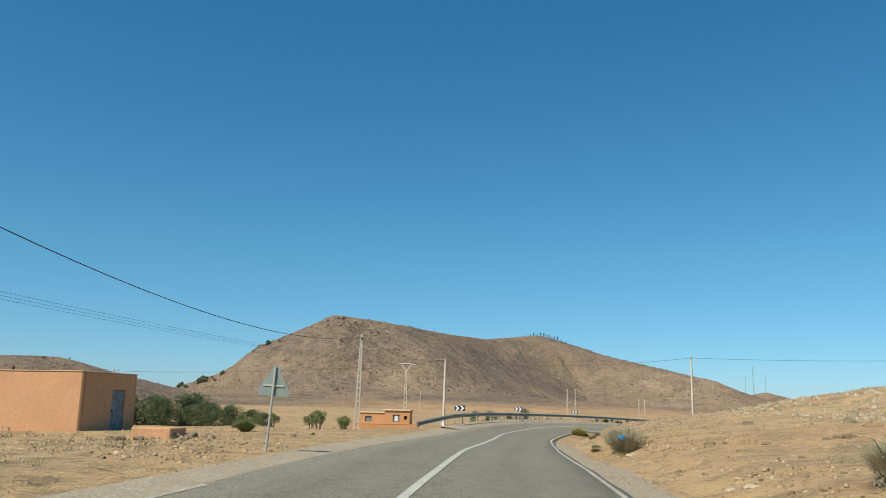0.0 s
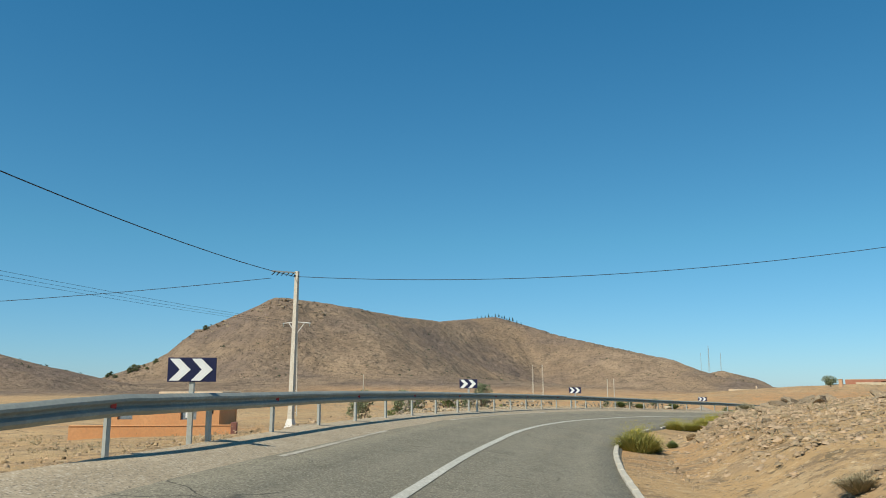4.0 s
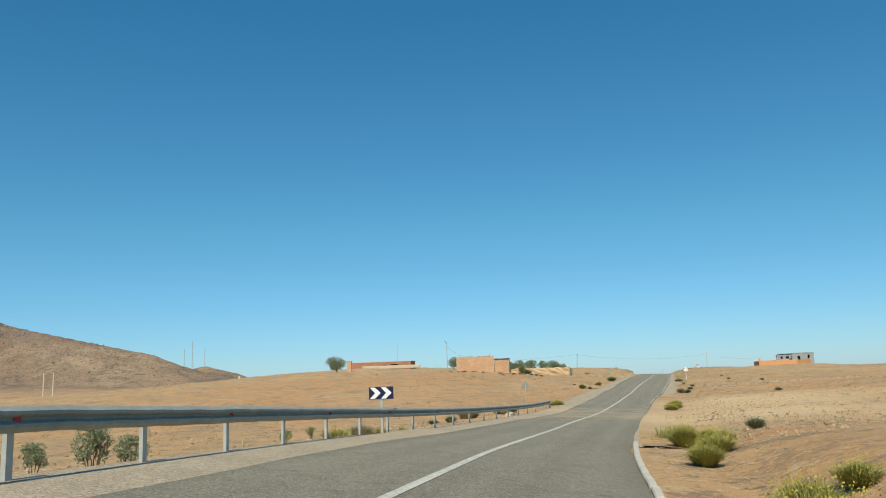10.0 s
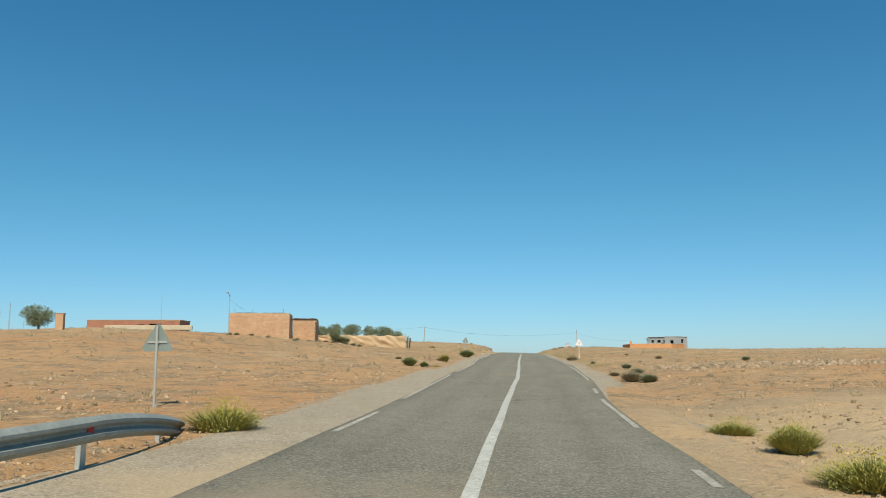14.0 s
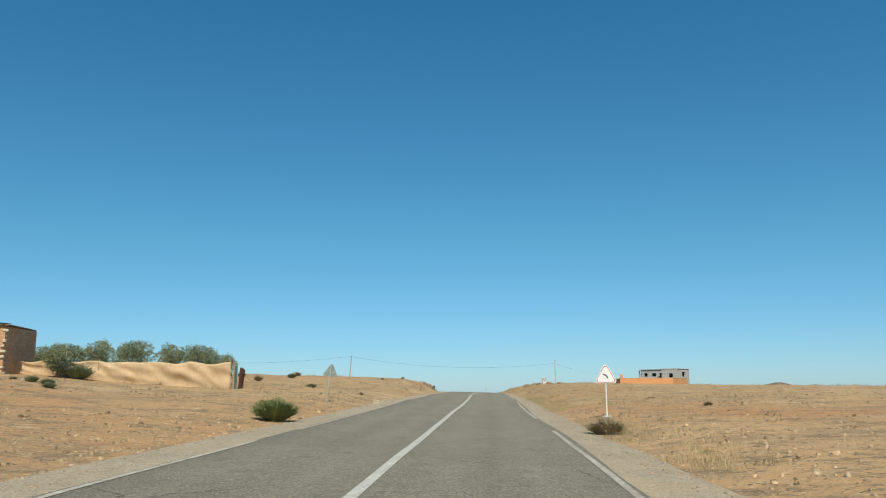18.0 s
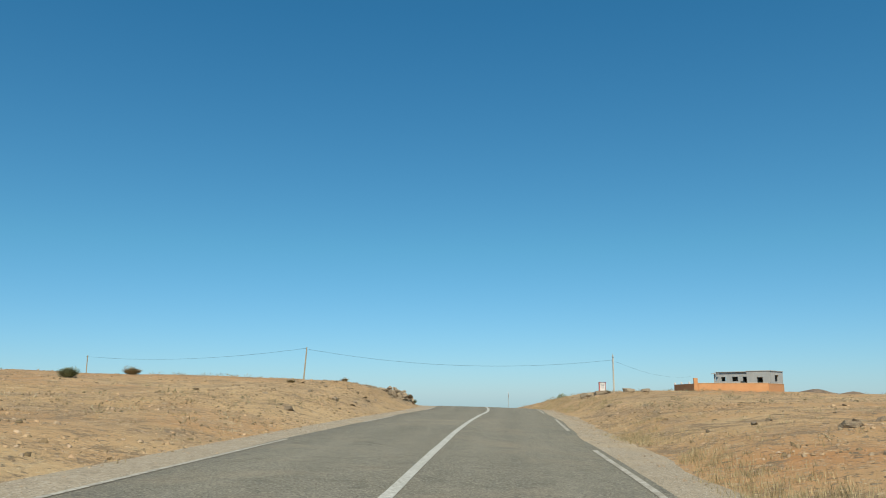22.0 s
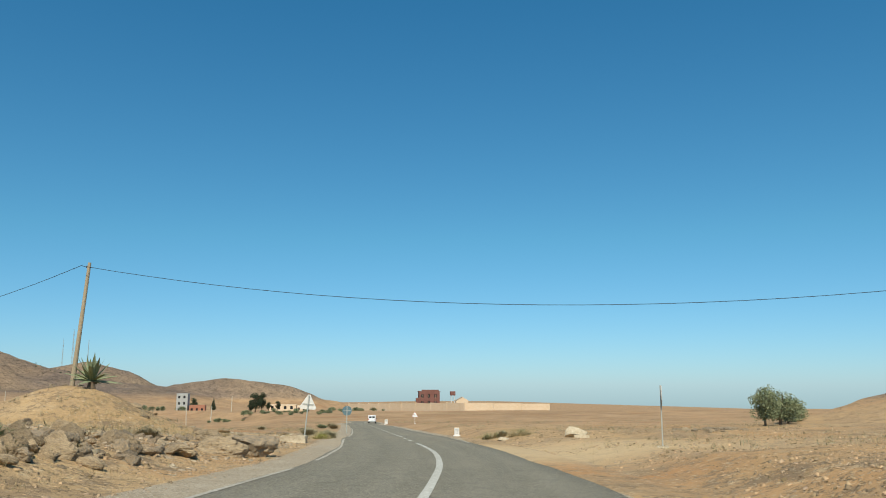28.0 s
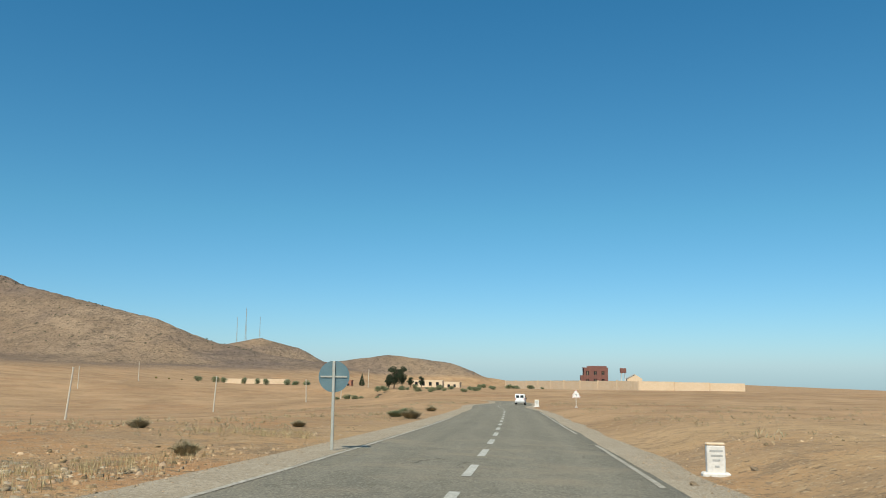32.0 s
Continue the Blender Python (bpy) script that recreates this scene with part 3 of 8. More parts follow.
M_bark = mat("bark", (0.15, 0.11, 0.075), (0.22, 0.165, 0.11), 3, 0.95, bump=0.5)
M_glass = mat("dark_glass", (0.02, 0.025, 0.03), (0.03, 0.035, 0.04), 1, 0.08, bump=0.0, spec=0.6)
M_carwhite = mat("white_car_paint", (0.74, 0.75, 0.76), (0.78, 0.79, 0.80), 1, 0.3, bump=0.0, c3=(0.70, 0.70, 0.70), spec=0.5)
M_tyre = mat("tyre_rubber", (0.02, 0.02, 0.02), (0.03, 0.03, 0.03), 5, 0.9, bump=0.2)
M_taillight = mat("tail_light", (0.4, 0.02, 0.02), (0.5, 0.03, 0.03), 4, 0.3, bump=0.0)
M_earthroof = mat("earth_roof", (0.12, 0.088, 0.062), (0.20, 0.15, 0.105), 1.5, 0.95, bump=0.6, c3=(0.07, 0.05, 0.037), fine=8)
M_bluebag = mat("blue_plastic", (0.03, 0.22, 0.42), (0.06, 0.32, 0.52), 6, 0.4, bump=0.3)


# ---- mesh helpers ----
def part(name, bm, material, parent=None, label="", smooth=False):
    """Link a bmesh, or a (vertices, faces) pair, as one mesh object, under a thing or a part if one is given."""
    me = bpy.data.meshes.new(name)
    if isinstance(bm, tuple):
        me.from_pydata(bm[0], [], bm[1])
    else:
        bm.to_mesh(me)
        bm.free()
    if smooth:
        me.polygons.foreach_set("use_smooth", [True] * len(me.polygons))
    me.materials.append(material)
    ob = new(name, me)
    if parent:
        ob.parent = parent
    if label:
        ob["label"] = label
    return ob


def share(name, ob, parent, m):
    """A further piece on the mesh of ob."""
    o = new(name, ob.data)
    o.parent = parent
    o.matrix_basis = m
    return o


def thing(name, label, category, m=None, group="", kind=""):
    e = new(name)
    e.empty_display_size = 0.2
    if m is not None:
        e.matrix_basis = m
    return tagged(e, label, category, group, kind)


def box(bm, cx, cy, cz, sx, sy, sz, m=None, bevel=0.0):
    """A box by its centre and full sizes."""
    r = bmesh.ops.create_cube(bm, size=1.0, matrix=(m or Matrix()) @ Matrix.Translation((cx, cy, cz)) @ Matrix.Diagonal((sx, sy, sz, 1)))
    if bevel:
        es = {e for v in r["verts"] for e in v.link_edges}
        bmesh.ops.bevel(bm, geom=list(es), offset=bevel, segments=1, affect='EDGES')
    return bm


def boxed(cx, cy, cz, sx, sy, sz, m=None, bevel=0.0):
    return box(bmesh.new(), cx, cy, cz, sx, sy, sz, m, bevel)


def tube(bm, p, q, r0, r1=None, n=8):
    """A tapered rod from p to q."""
    p, q = Vector(p), Vector(q)
    r1 = r0 if r1 is None else r1
    d = q - p
    m = Matrix.Translation((p + q) / 2) @ d.to_track_quat("Z", "Y").to_matrix().to_4x4()
    bmesh.ops.create_cone(bm, cap_ends=True, segments=n, radius1=r0, radius2=max(r1, 1e-4), depth=d.length, matrix=m)
    return bm


def tubed(p, q, r0, r1=None, n=8):
    return tube(bmesh.new(), p, q, r0, r1, n)


def prism(pts, y0, y1):
    """An outline in x and z, drawn out from y0 to y1."""
    bm = bmesh.new()
    a = [bm.verts.new((x, y0, z)) for x, z in pts]
    b = [bm.verts.new((x, y1, z)) for x, z in pts]
    n = len(pts)
    bm.faces.new(a)
    bm.faces.new(b[::-1])
    for i in range(n):
        bm.faces.new((a[i], b[i], b[(i + 1) % n], a[(i + 1) % n]))
    bmesh.ops.recalc_face_normals(bm, faces=bm.faces)
    return bm


def value_noise(x, y, seed=0):
    """Smooth value noise on arrays, 0 to 1."""
    xi, yi = np.floor(x).astype(np.int64), np.floor(y).astype(np.int64)
    fx, fy = x - xi, y - yi
    fx, fy = fx * fx * (3 - 2 * fx), fy * fy * (3 - 2 * fy)

    def h(a, b):
        n = (a * 374761393 + b * 668265263 + seed * 974634777) & 0x7fffffff
        n = ((n ^ (n >> 13)) * 1274126177) & 0x7fffffff
        return ((n ^ (n >> 16)) & 0xffff) / 65535.0
    return (h(xi, yi) * (1 - fx) + h(xi + 1, yi) * fx) * (1 - fy) + (h(xi, yi + 1) * (1 - fx) + h(xi + 1, yi + 1) * fx) * fy


def fbm(x, y, octaves=4, seed=0, gain=0.5):
    s, a, tot = 0, 1.0, 0
    for o in range(octaves):
        s = s + a * (value_noise(x * 2 ** o, y * 2 ** o, seed + o * 7) - 0.5)
        tot += a
        a *= gain
    return s / tot


# ---- the road's line: x, y and height every 1.6 stations ----
ROAD = [(-5.6, -40, 0.25), (-3.7, -20, 0.1), (-1.64, 0.17, 0.0), (0.56, 20.47, -0.11), (2.79, 40.65, -0.43), (6.15, 61.91, -0.73), (11.75, 82.83, -0.81),
        (20.93, 102.18, -1.09), (33.7, 119.43, -1.57), (49.7, 134.31, -2.08), (66.76, 147.35, -2.6), (84.51, 159.48, -2.87), (102.81, 172.08, -2.63), (121.67, 184.77, -2.14),
        (139.97, 197.36, -1.85), (157.94, 209.97, -1.62), (175.72, 222.48, -1.3), (192.79, 234.39, -1.11), (209.06, 245.4, -0.97), (223.18, 256.0, -0.87), (236.8, 268.02, -1.21),
        (249.75, 281.92, -1.9), (261.32, 297.29, -2.63), (272.9, 313.2, -3.45), (285.4, 330.7, -4.3), (298, 348.4, -5.1), (311, 367, -5.9), (323, 385.5, -6.7),
        (336, 403, -7.6), (350, 420, -8.4), (362, 440, -9.0), (366, 465, -9.4), (360, 495, -9.8)]
SUB = 16


def spline():
    P = np.array(ROAD, float)
    out = []
    for i in range(1, len(P) - 2):
        p0, p1, p2, p3 = P[i - 1], P[i], P[i + 1], P[i + 2]
        for k in range(SUB):
            u = k / SUB
            out.append(0.5 * (2 * p1 + (p2 - p0) * u + (2 * p0 - 5 * p1 + 4 * p2 - p3) * u ** 2 + (3 * p1 - p0 - 3 * p2 + p3) * u ** 3))
    return np.array(out)


LINE = spline()
STATION = (np.arange(len(LINE)) / SUB - 1) * 1.6
TAN = np.gradient(LINE[:, :2], axis=0)
TAN /= np.linalg.norm(TAN, axis=1)[:, None]
RIGHT = np.stack([TAN[:, 1], -TAN[:, 0]], 1)
BANK = np.interp(STATION, [-2, 1, 4, 5.5, 9, 10.5, 12, 14, 60], [0.03, 0.035, 0.10, 0.13, 0.135, 0.115, 0.055, 0.03, 0.03])
ZC = LINE[:, 2] + BANK * 1.6
ARC = np.concatenate([[0], np.cumsum(np.linalg.norm(np.diff(LINE[:, :2], axis=0), axis=1))])


def on_road(t, off, lift=0.0):
    """The place on the road's surface at a station, off metres to the right of its middle."""
    i = np.interp(t, STATION, np.arange(len(STATION)))
    k = min(int(i), len(LINE) - 2)
    w = i - k
    c = LINE[k] * (1 - w) + LINE[k + 1] * w
    r = RIGHT[k] * (1 - w) + RIGHT[k + 1] * w
    z = (ZC[k] * (1 - w) + ZC[k + 1] * w) - BANK[k] * off
    return Vector((c[0] + r[0] * off, c[1] + r[1] * off, z + lift))


def heading(t):
    """The road's direction at a station, as degrees about z from +y."""
    k = int(np.clip(np.interp(t, STATION, np.arange(len(STATION))), 0, len(LINE) - 1))
    return -math.degrees(math.atan2(TAN[k, 0], TAN[k, 1]))


# heights above the road at distances to its left and right, by station
OFFS = (-60, -30, -16, -10, -6, 6, 10, 16, 30, 60)
CROSS = ((-2, (-0.3, -0.1, 0.1, 0.1, 0.1, 0.1, 0.3, 0.8, 1.5, 2.0)),
         (3.5, (-0.8, -0.2, 0.2, 0.25, 0.3, 0.1, 0.5, 1.3, 2.8, 3.6)),
         (6, (-1.0, -0.9, -0.7, -0.4, 0.0, 0.12, 0.8, 1.8, 4.4, 5.0)),
         (8.5, (-0.8, -0.9, -0.8, -0.5, 0.05, 0.15, 0.9, 1.7, 3.9, 4.6)),
         (10.5, (-0.3, -0.5, -0.6, -0.45, 0.05, 0.1, 0.5, 0.9, 1.5, 2.0)),
         (13, (-0.8, -0.3, -0.2, -0.3, 0.15, 0.0, 0.1, 0.2, 0.6, 1.4)),
         (16, (0.2, 0.7, 0.6, 0.3, 0.1, 0.0, 0.1, 0.3, 0.8, 1.4)),
         (19, (2.3, 2.7, 1.2, 0.6, 0.15, 0.0, 0.1, 0.3, 0.7, 1.3)),
         (21.5, (3.8, 2.2, 0.95, 0.7, 0.5, 0.05, 0.15, 0.3, 0.6, 1.1)),
         (24, (3.9, 2.35, 1.1, 0.75, 0.35, 0.1, 0.4, 0.5, 0.55, 0.7)),
         (26.5, (3.3, 2.6, 2.05, 1.9, 1.0, 0.5, 1.1, 1.15, 0.85, 0.5)),
         (28.3, (2.4, 2.45, 2.1, 1.55, 0.75, 0.5, 1.35, 1.6, 1.2, 0.5)),
         (30.5, (0.6, 1.0, 0.9, 0.6, 0.2, 0.05, 0.15, 0.5, 0.5, 0.2)),
         (32.0, (0.2, 0.5, 0.7, 0.4, 0.2, 0.15, 0.3, 0.4, 0.5, 0.3)),
         (33, (-0.6, -0.2, 0.15, 0.15, 0.1, 0.25, 0.4, 0.5, 0.5, 0.4)),
         (37, (-2.4, -1.2, -0.2, 0.1, 0.1, 0.15, 0.3, 0.4, 0.4, 0.3)),
         (60, (-2.4, -1.2, -0.2, 0.1, 0.1, 0.0, 0.0, 0.0, 0.0, 0.0)))

# ridge lines of the hills: crest points and the breadth of the flank
RIDGES = ((((-293, 893, 8, 70), (-222, 926, 36, 90), (-181, 939, 70, 130), (-109, 949, 103, 240), (-58, 1000, 101), (37, 1215, 105), (93, 1321, 109), (204, 1474, 130),
            (300, 1440, 98), (440, 1295, 52), (515, 1235, 20), (560, 1165, 5)), 330.0),
          (((204, 1474, 130), (296, 1530, 112), (380, 1700, 60)), 380.0),
          (((-500, 650, 25), (-348, 702, 36), (-331, 724, 36), (-302, 748, 25), (-264, 761, 12)), 220.0),
          (((640, 1760, 20), (659, 1735, 29), (725, 1732, 43), (786, 1724, 27), (846, 1732, 2)), 200.0),
          (((892, 1730, 4), (975, 1705, 16), (1083, 1670, 2), (1158, 1643, -27)), 220.0),
          (((2100, 880, 0), (2189, 781, 18), (2400, 640, 6), (2700, 500, 16)), 300.0))


def smooth01(v, a, b):
    u = np.clip((v - a) / (b - a), 0, 1)
    return u * u * (3 - 2 * u)


def road_coords(x, y):
    """Station, signed distance to the road's middle and its height, for arrays of places."""
    n = len(x)
    t, off, z = np.zeros(n), np.zeros(n), np.zeros(n)
    bank = np.zeros(n)
    for a in range(0, n, 8000):
        dx = x[a:a + 8000, None] - LINE[None, :, 0]
        dy = y[a:a + 8000, None] - LINE[None, :, 1]
        k = np.argmin(dx * dx + dy * dy, 1)
        i = np.arange(len(k))
        along = dx[i, k] * TAN[k, 0] + dy[i, k] * TAN[k, 1]
        step = np.clip(along / 1.27, -0.5, 0.5)
        t[a:a + 8000] = STATION[k] + step * 0.1
        side = dx[i, k] * RIGHT[k, 0] + dy[i, k] * RIGHT[k, 1]
        off[a:a + 8000] = np.sign(side) * np.sqrt(np.maximum(dx[i, k] ** 2 + dy[i, k] ** 2 - np.minimum(np.abs(along), 0.7) ** 2, 0))
        z[a:a + 8000] = ZC[k] + step * np.gradient(ZC)[k]
        bank[a:a + 8000] = BANK[k]
    return t, off, z, bank


def height(x, y):
    """The height of the ground at arrays of places."""
    x, y = np.asarray(x, float), np.asarray(y, float)
    t, off, zr, bank = road_coords(x, y)
    far = np.abs(off)
    keys = np.array([c[0] for c in CROSS], float)
    tab = np.array([c[1] for c in CROSS], float)
    cols = np.stack([np.interp(t, keys, tab[:, j]) for j in range(len(OFFS))], 1)
    o = np.clip(off, OFFS[0], OFFS[-1])
    j = np.clip(np.searchsorted(OFFS, o) - 1, 0, len(OFFS) - 2)
    oo = np.array(OFFS, float)
    w = (o - oo[j]) / (oo[j + 1] - oo[j])
    i = np.arange(len(x))
    rel = cols[i, j] * (1 - w) + cols[i, j + 1] * w
    near = zr + rel
    near += smooth01(far, 5.5, 12) * (0.55 * fbm(x / 14, y / 14, 4, 3) + 0.22 * fbm(x / 3.1, y / 3.1, 3, 9))
    bed = zr - bank * off - 0.30
    verge = zr - bank * off - 0.06
    near = np.where(far < 4.0, bed, near)
    # behind the barrier on the raised outside of the bend the ground drops at once
    outer = (off < 0) & (bank > 0.05)
    lo, hi = np.where(outer, 4.55, 5.0), np.where(outer, 5.9, 7.5)
    mid = smooth01(far, 4.0, lo)
    edge = bed * (1 - mid) + verge * mid
    out = smooth01(far, lo, hi)
    near = np.where(far < 4.0, bed, np.where(far < hi, edge * (1 - out) + near * out, near))
    # the bank that carries the dry stone wall
    near = near + 0.5 * np.exp(-((off + 5.7) / 0.6) ** 2) * smooth01(t, 6.2, 6.6) * (1 - smooth01(t, 10.4, 10.8))
    u = 0.6 * x + 0.8 * y
    v = 0.8 * x - 0.6 * y
    base = -1.6 - 7.6 * smooth01(u, 335, 570) - 0.030 * np.clip(u - 660, 0, 2200)
    base += 1.4 * smooth01(v, 10, 90) * (1 - smooth01(u, 330, 480)) - 0.012 * np.clip(v - 250, 0, 2000)
    base += 13.0 * smooth01(-v, 70, 290) * smooth01(u, 420, 720)
    base += 2.0 * fbm(x / 90, y / 90, 3, 21)
    b = smooth01(far, 55, 150)
    h = near * (1 - b) + base * b
    d = np.hypot(x - 328, y - 273)
    h = h + np.exp(-(d / 25) ** 4) * (0.9 - h)
    d = np.hypot(x - 243.9, y - 301.5)
    h = h + np.exp(-(d / 4.0) ** 2) * np.maximum(0.5 - h, 0)
    # the hills
    wob = 60 * fbm(x / 130, y / 130, 4, 5)
    for pts, broad in RIDGES:
        P = np.array([(*p, broad)[:4] for p in pts], float)
        best = np.full(len(x), -1e9)
        crest = np.zeros(len(x))
        for a, c in zip(P[:-1], P[1:]):
            d = c - a
            s = np.clip(((x - a[0]) * d[0] + (y - a[1]) * d[1]) / (d[0] ** 2 + d[1] ** 2), 0, 1)
            dist = np.hypot(x - a[0] - s * d[0], y - a[1] - s * d[1])
            top = a[2] + s * d[2]
            wide = a[3] + s * d[3]
            foot = base - 3
            dist = np.maximum(dist + np.minimum(dist / 60, 1) * wob, 0)
            dist = np.sqrt(dist ** 2 + 14.0 ** 2) - 14.0
            f = np.maximum(np.clip(1 - dist / (0.58 * wide), 0, 1) ** 1.2, 0.26 * np.clip(1 - dist / (1.3 * wide), 0, 1))
            cand = foot + (top - foot) * f
            crest = np.where(cand > best, f, crest)
            best = np.maximum(best, cand)
        gully = np.abs(fbm(x / 70, y / 70, 5, 31)) * 2
        up = np.clip(best - h, 0, 25) / 25
        best = best - up * gully * 22 * crest * np.clip(1 - crest, 0, 1)
        best = best + up * (1.2 * fbm(x / 24, y / 24, 2, 41) + 5.0 * crest * np.clip(1 - crest, 0, 1) * fbm(x / 45, y / 45, 3, 47))
        h = np.where(best > h, best, h)
    return h


def ground_at(x, y):
    return float(height(np.array([x]), np.array([y]))[0])


def beside(t, off, sink=0.0):
    """A place on the ground at a station, off metres to the right of the road's middle."""
    p = on_road(t, off)
    if abs(off) > 5.0:
        p.z = ground_at(p.x, p.y)
    elif abs(off) > 3.6:
        p.z -= 0.05
    p.z -= sink
    return p


def spread(a, b, fine, far_lo, far_hi):
    """Grid lines: even between a and b, wider out to far_lo and far_hi, then wide to the horizon."""
    v = list(np.arange(a, b + fine * 0.5, fine))
    for sgn, far in ((-1, far_lo), (1, far_hi)):
        p, step = (v[0] if sgn < 0 else v[-1]), fine
        while abs(p) < 3300:
            inside = p > far if sgn < 0 else p < far
            step = min(step * 1.08, 13.0 if inside else 90.0)
            p += sgn * step
            v = [p] + v if sgn < 0 else v + [p]
    return np.array(v)


def build_ground():
    gx, gy = spread(-30, 290, 1.15, -420, 1180), spread(-25, 335, 1.15, -60, 1800)
    X, Y = np.meshgrid(gx, gy)
    x, y = X.ravel(), Y.ravel()
    z = height(x, y)
    nx, ny = len(gx), len(gy)
    idx = np.arange(nx * ny).reshape(ny, nx)
    quads = np.stack([idx[:-1, :-1], idx[:-1, 1:], idx[1:, 1:], idx[1:, :-1]], -1).reshape(-1, 4)
    me = bpy.data.meshes.new("ground")
    me.vertices.add(nx * ny)
    me.vertices.foreach_set("co", np.stack([x, y, z], 1).ravel())
    me.loops.add(quads.size)
    me.loops.foreach_set("vertex_index", quads.ravel().astype(np.int32))
    me.polygons.add(len(quads))
    me.polygons.foreach_set("loop_start", np.arange(0, quads.size, 4, dtype=np.int32))
    me.polygons.foreach_set("use_smooth", [True] * len(quads))
    me.update(calc_edges=True)
    me.materials.append(M_ground)
    return tagged(new("ground", me), "dry stony ochre plain rising into bare brown hills", "ground", kind="structure")


build_ground()


def ribbon(name, t0, t1, offs, lifts, material, wave=0.0, parent=None, step=1, follow=None):
    """A strip along the road between two stations, through the given distances from its middle."""
    ks = [k for k in range(len(STATION)) if t0 <= STATION[k] <= t1][::step]
    V, F = [], []
    for n, k in enumerate(ks):
        base = float(np.interp(STATION[k], follow[0], follow[1])) if follow else 0.0
        for j, (o, l) in enumerate(zip(offs, lifts)):
            e = o + base
            if wave and j in (0, len(offs) - 1) and (abs(o) > 0.5 or wave < 0.1):
                e += wave * (0.6 * math.sin(n * 0.37 + o) + 0.5 * math.sin(n * 0.91 + 2 * o) + noise.noise((n * 0.23, o, 0)))
            p = LINE[k, :2] + RIGHT[k] * e
            V.append((p[0], p[1], ZC[k] - BANK[k] * e + l))
    w = len(offs)
    for n in range(len(ks) - 1):
        for j in range(w - 1):
            a = n * w + j
            F.append((a, a + 1, a + w + 1, a + w))
    return part(name, (V, F), material, parent, smooth=True)


T_END = 45.0
# the edge lines' and the painted middle's distances from the road's line, by station
LEFT_LINE = ((-2, 1, 2.4, 3.1, 4.1, 5.5, 7.7, 9.7, 10.2, 11.7, 12.6, 13.7, 14.4, 15.3, 16.7, 17.7, 18.7, 21.1, 22.7, 25, 26, 27.8, 29.8, 30.3, 31.6, 32.9, 35, 60),
             (-3.15, -3.2, -2.9, -2.5, -2.42, -2.57, -2.7, -2.62, -2.75, -3.1, -2.95, -2.65, -2.6, -2.65, -2.95, -2.98, -3.6, -3.85, -3.65, -3.88, -3.65, -3.36, -3.2, -3.4, -3.6, -3.27, -3.1, -3.1))
RIGHT_LINE = ((-2, 3.3, 4.3, 5, 12, 13.5, 14.7, 15.7, 16.7, 17.7, 18.6, 20.8, 22.8, 25, 25.9, 27.7, 28.6, 30.2, 31.6, 32.5, 34, 60),
              (3.6, 3.62, 3.5, 3.4, 3.2, 3.0, 2.75, 2.85, 3.3, 3.3, 3.42, 3.45, 3.75, 3.6, 3.4, 3.9, 3.8, 2.75, 2.95, 3.3, 3.5, 3.5))
MIDDLE = ((-2, 1, 2.2, 3, 3.6, 4.6, 5.8, 7, 7.9, 9, 9.8, 10.4, 11.2, 11.8, 12.4, 13.7, 14.6, 16.6, 17.2, 17.8, 18.7, 19.1, 20, 20.8, 21.2, 22, 22.8, 23.4, 24.8, 25.3, 25.9, 27, 28, 30.1, 31.4, 33, 34.5, 60),
          (0, -0.04, -0.1, 0.25, 0.3, 0.05, 0.16, 0, 0.08, -0.08, -0.17, -0.22, -0.05, 0.08, 0.16, 0.15, 0.04, 0.19, 0.05, -0.08, -0.15, -0.17, -0.1, -0.05, 0.05, 0.2, 0.17, 0.1, -0.13, -0.12, 0.07, 0.05, 0.05, 0.11, -0.1, -0.05, 0.1, 0))
ASPHALT_L = (LEFT_LINE[0], tuple(v - 0.16 for v in LEFT_LINE[1]))
ASPHALT_R = (RIGHT_LINE[0], tuple(v + 0.24 for v in RIGHT_LINE[1]))


def carriageway():
    """The asphalt between its two edges; its UV map holds metres across and along."""
    ks = [k for k in range(len(STATION)) if -1.5 <= STATION[k] <= T_END]
    fr, lift = (0.0, 0.008, 0.14, 0.27, 0.5, 0.73, 0.86, 0.992, 1.0), (-0.10, 0, 0.008, 0.018, 0.03, 0.018, 0.008, 0, -0.12)
    V, F, uv = [], [], []
    for n, k in enumerate(ks):
        t = STATION[k]
        wob = [0.05 * math.sin(n * 0.37 + q) + 0.09 * noise.noise((n * 0.29, q, 0)) for q in (0.0, 5.0)]
        a = float(np.interp(t, *ASPHALT_L)) + wob[0]
        b = float(np.interp(t, *ASPHALT_R)) + wob[1]
        m = float(np.interp(t, *MIDDLE))
        for f, l in zip(fr, lift):
            e = a + (b - a) * f
            p = LINE[k, :2] + RIGHT[k] * e
            V.append((p[0], p[1], ZC[k] - BANK[k] * e + l))
            uv.append((e - m, ARC[k]))
    w = len(fr)
    for n in range(len(ks) - 1):
        for j in range(w - 1):
            q = n * w + j
            F.append((q, q + 1, q + w + 1, q + w))
    ob = part("road", (V, F), M_asphalt, smooth=True)
    layer = ob.data.uv_layers.new(name="across_along")
    for lo in ob.data.loops:
        layer.data[lo.index].uv = uv[lo.vertex_index]
    return tagged(ob, "two-lane worn grey asphalt road with sandy edges", "road", kind="structure")


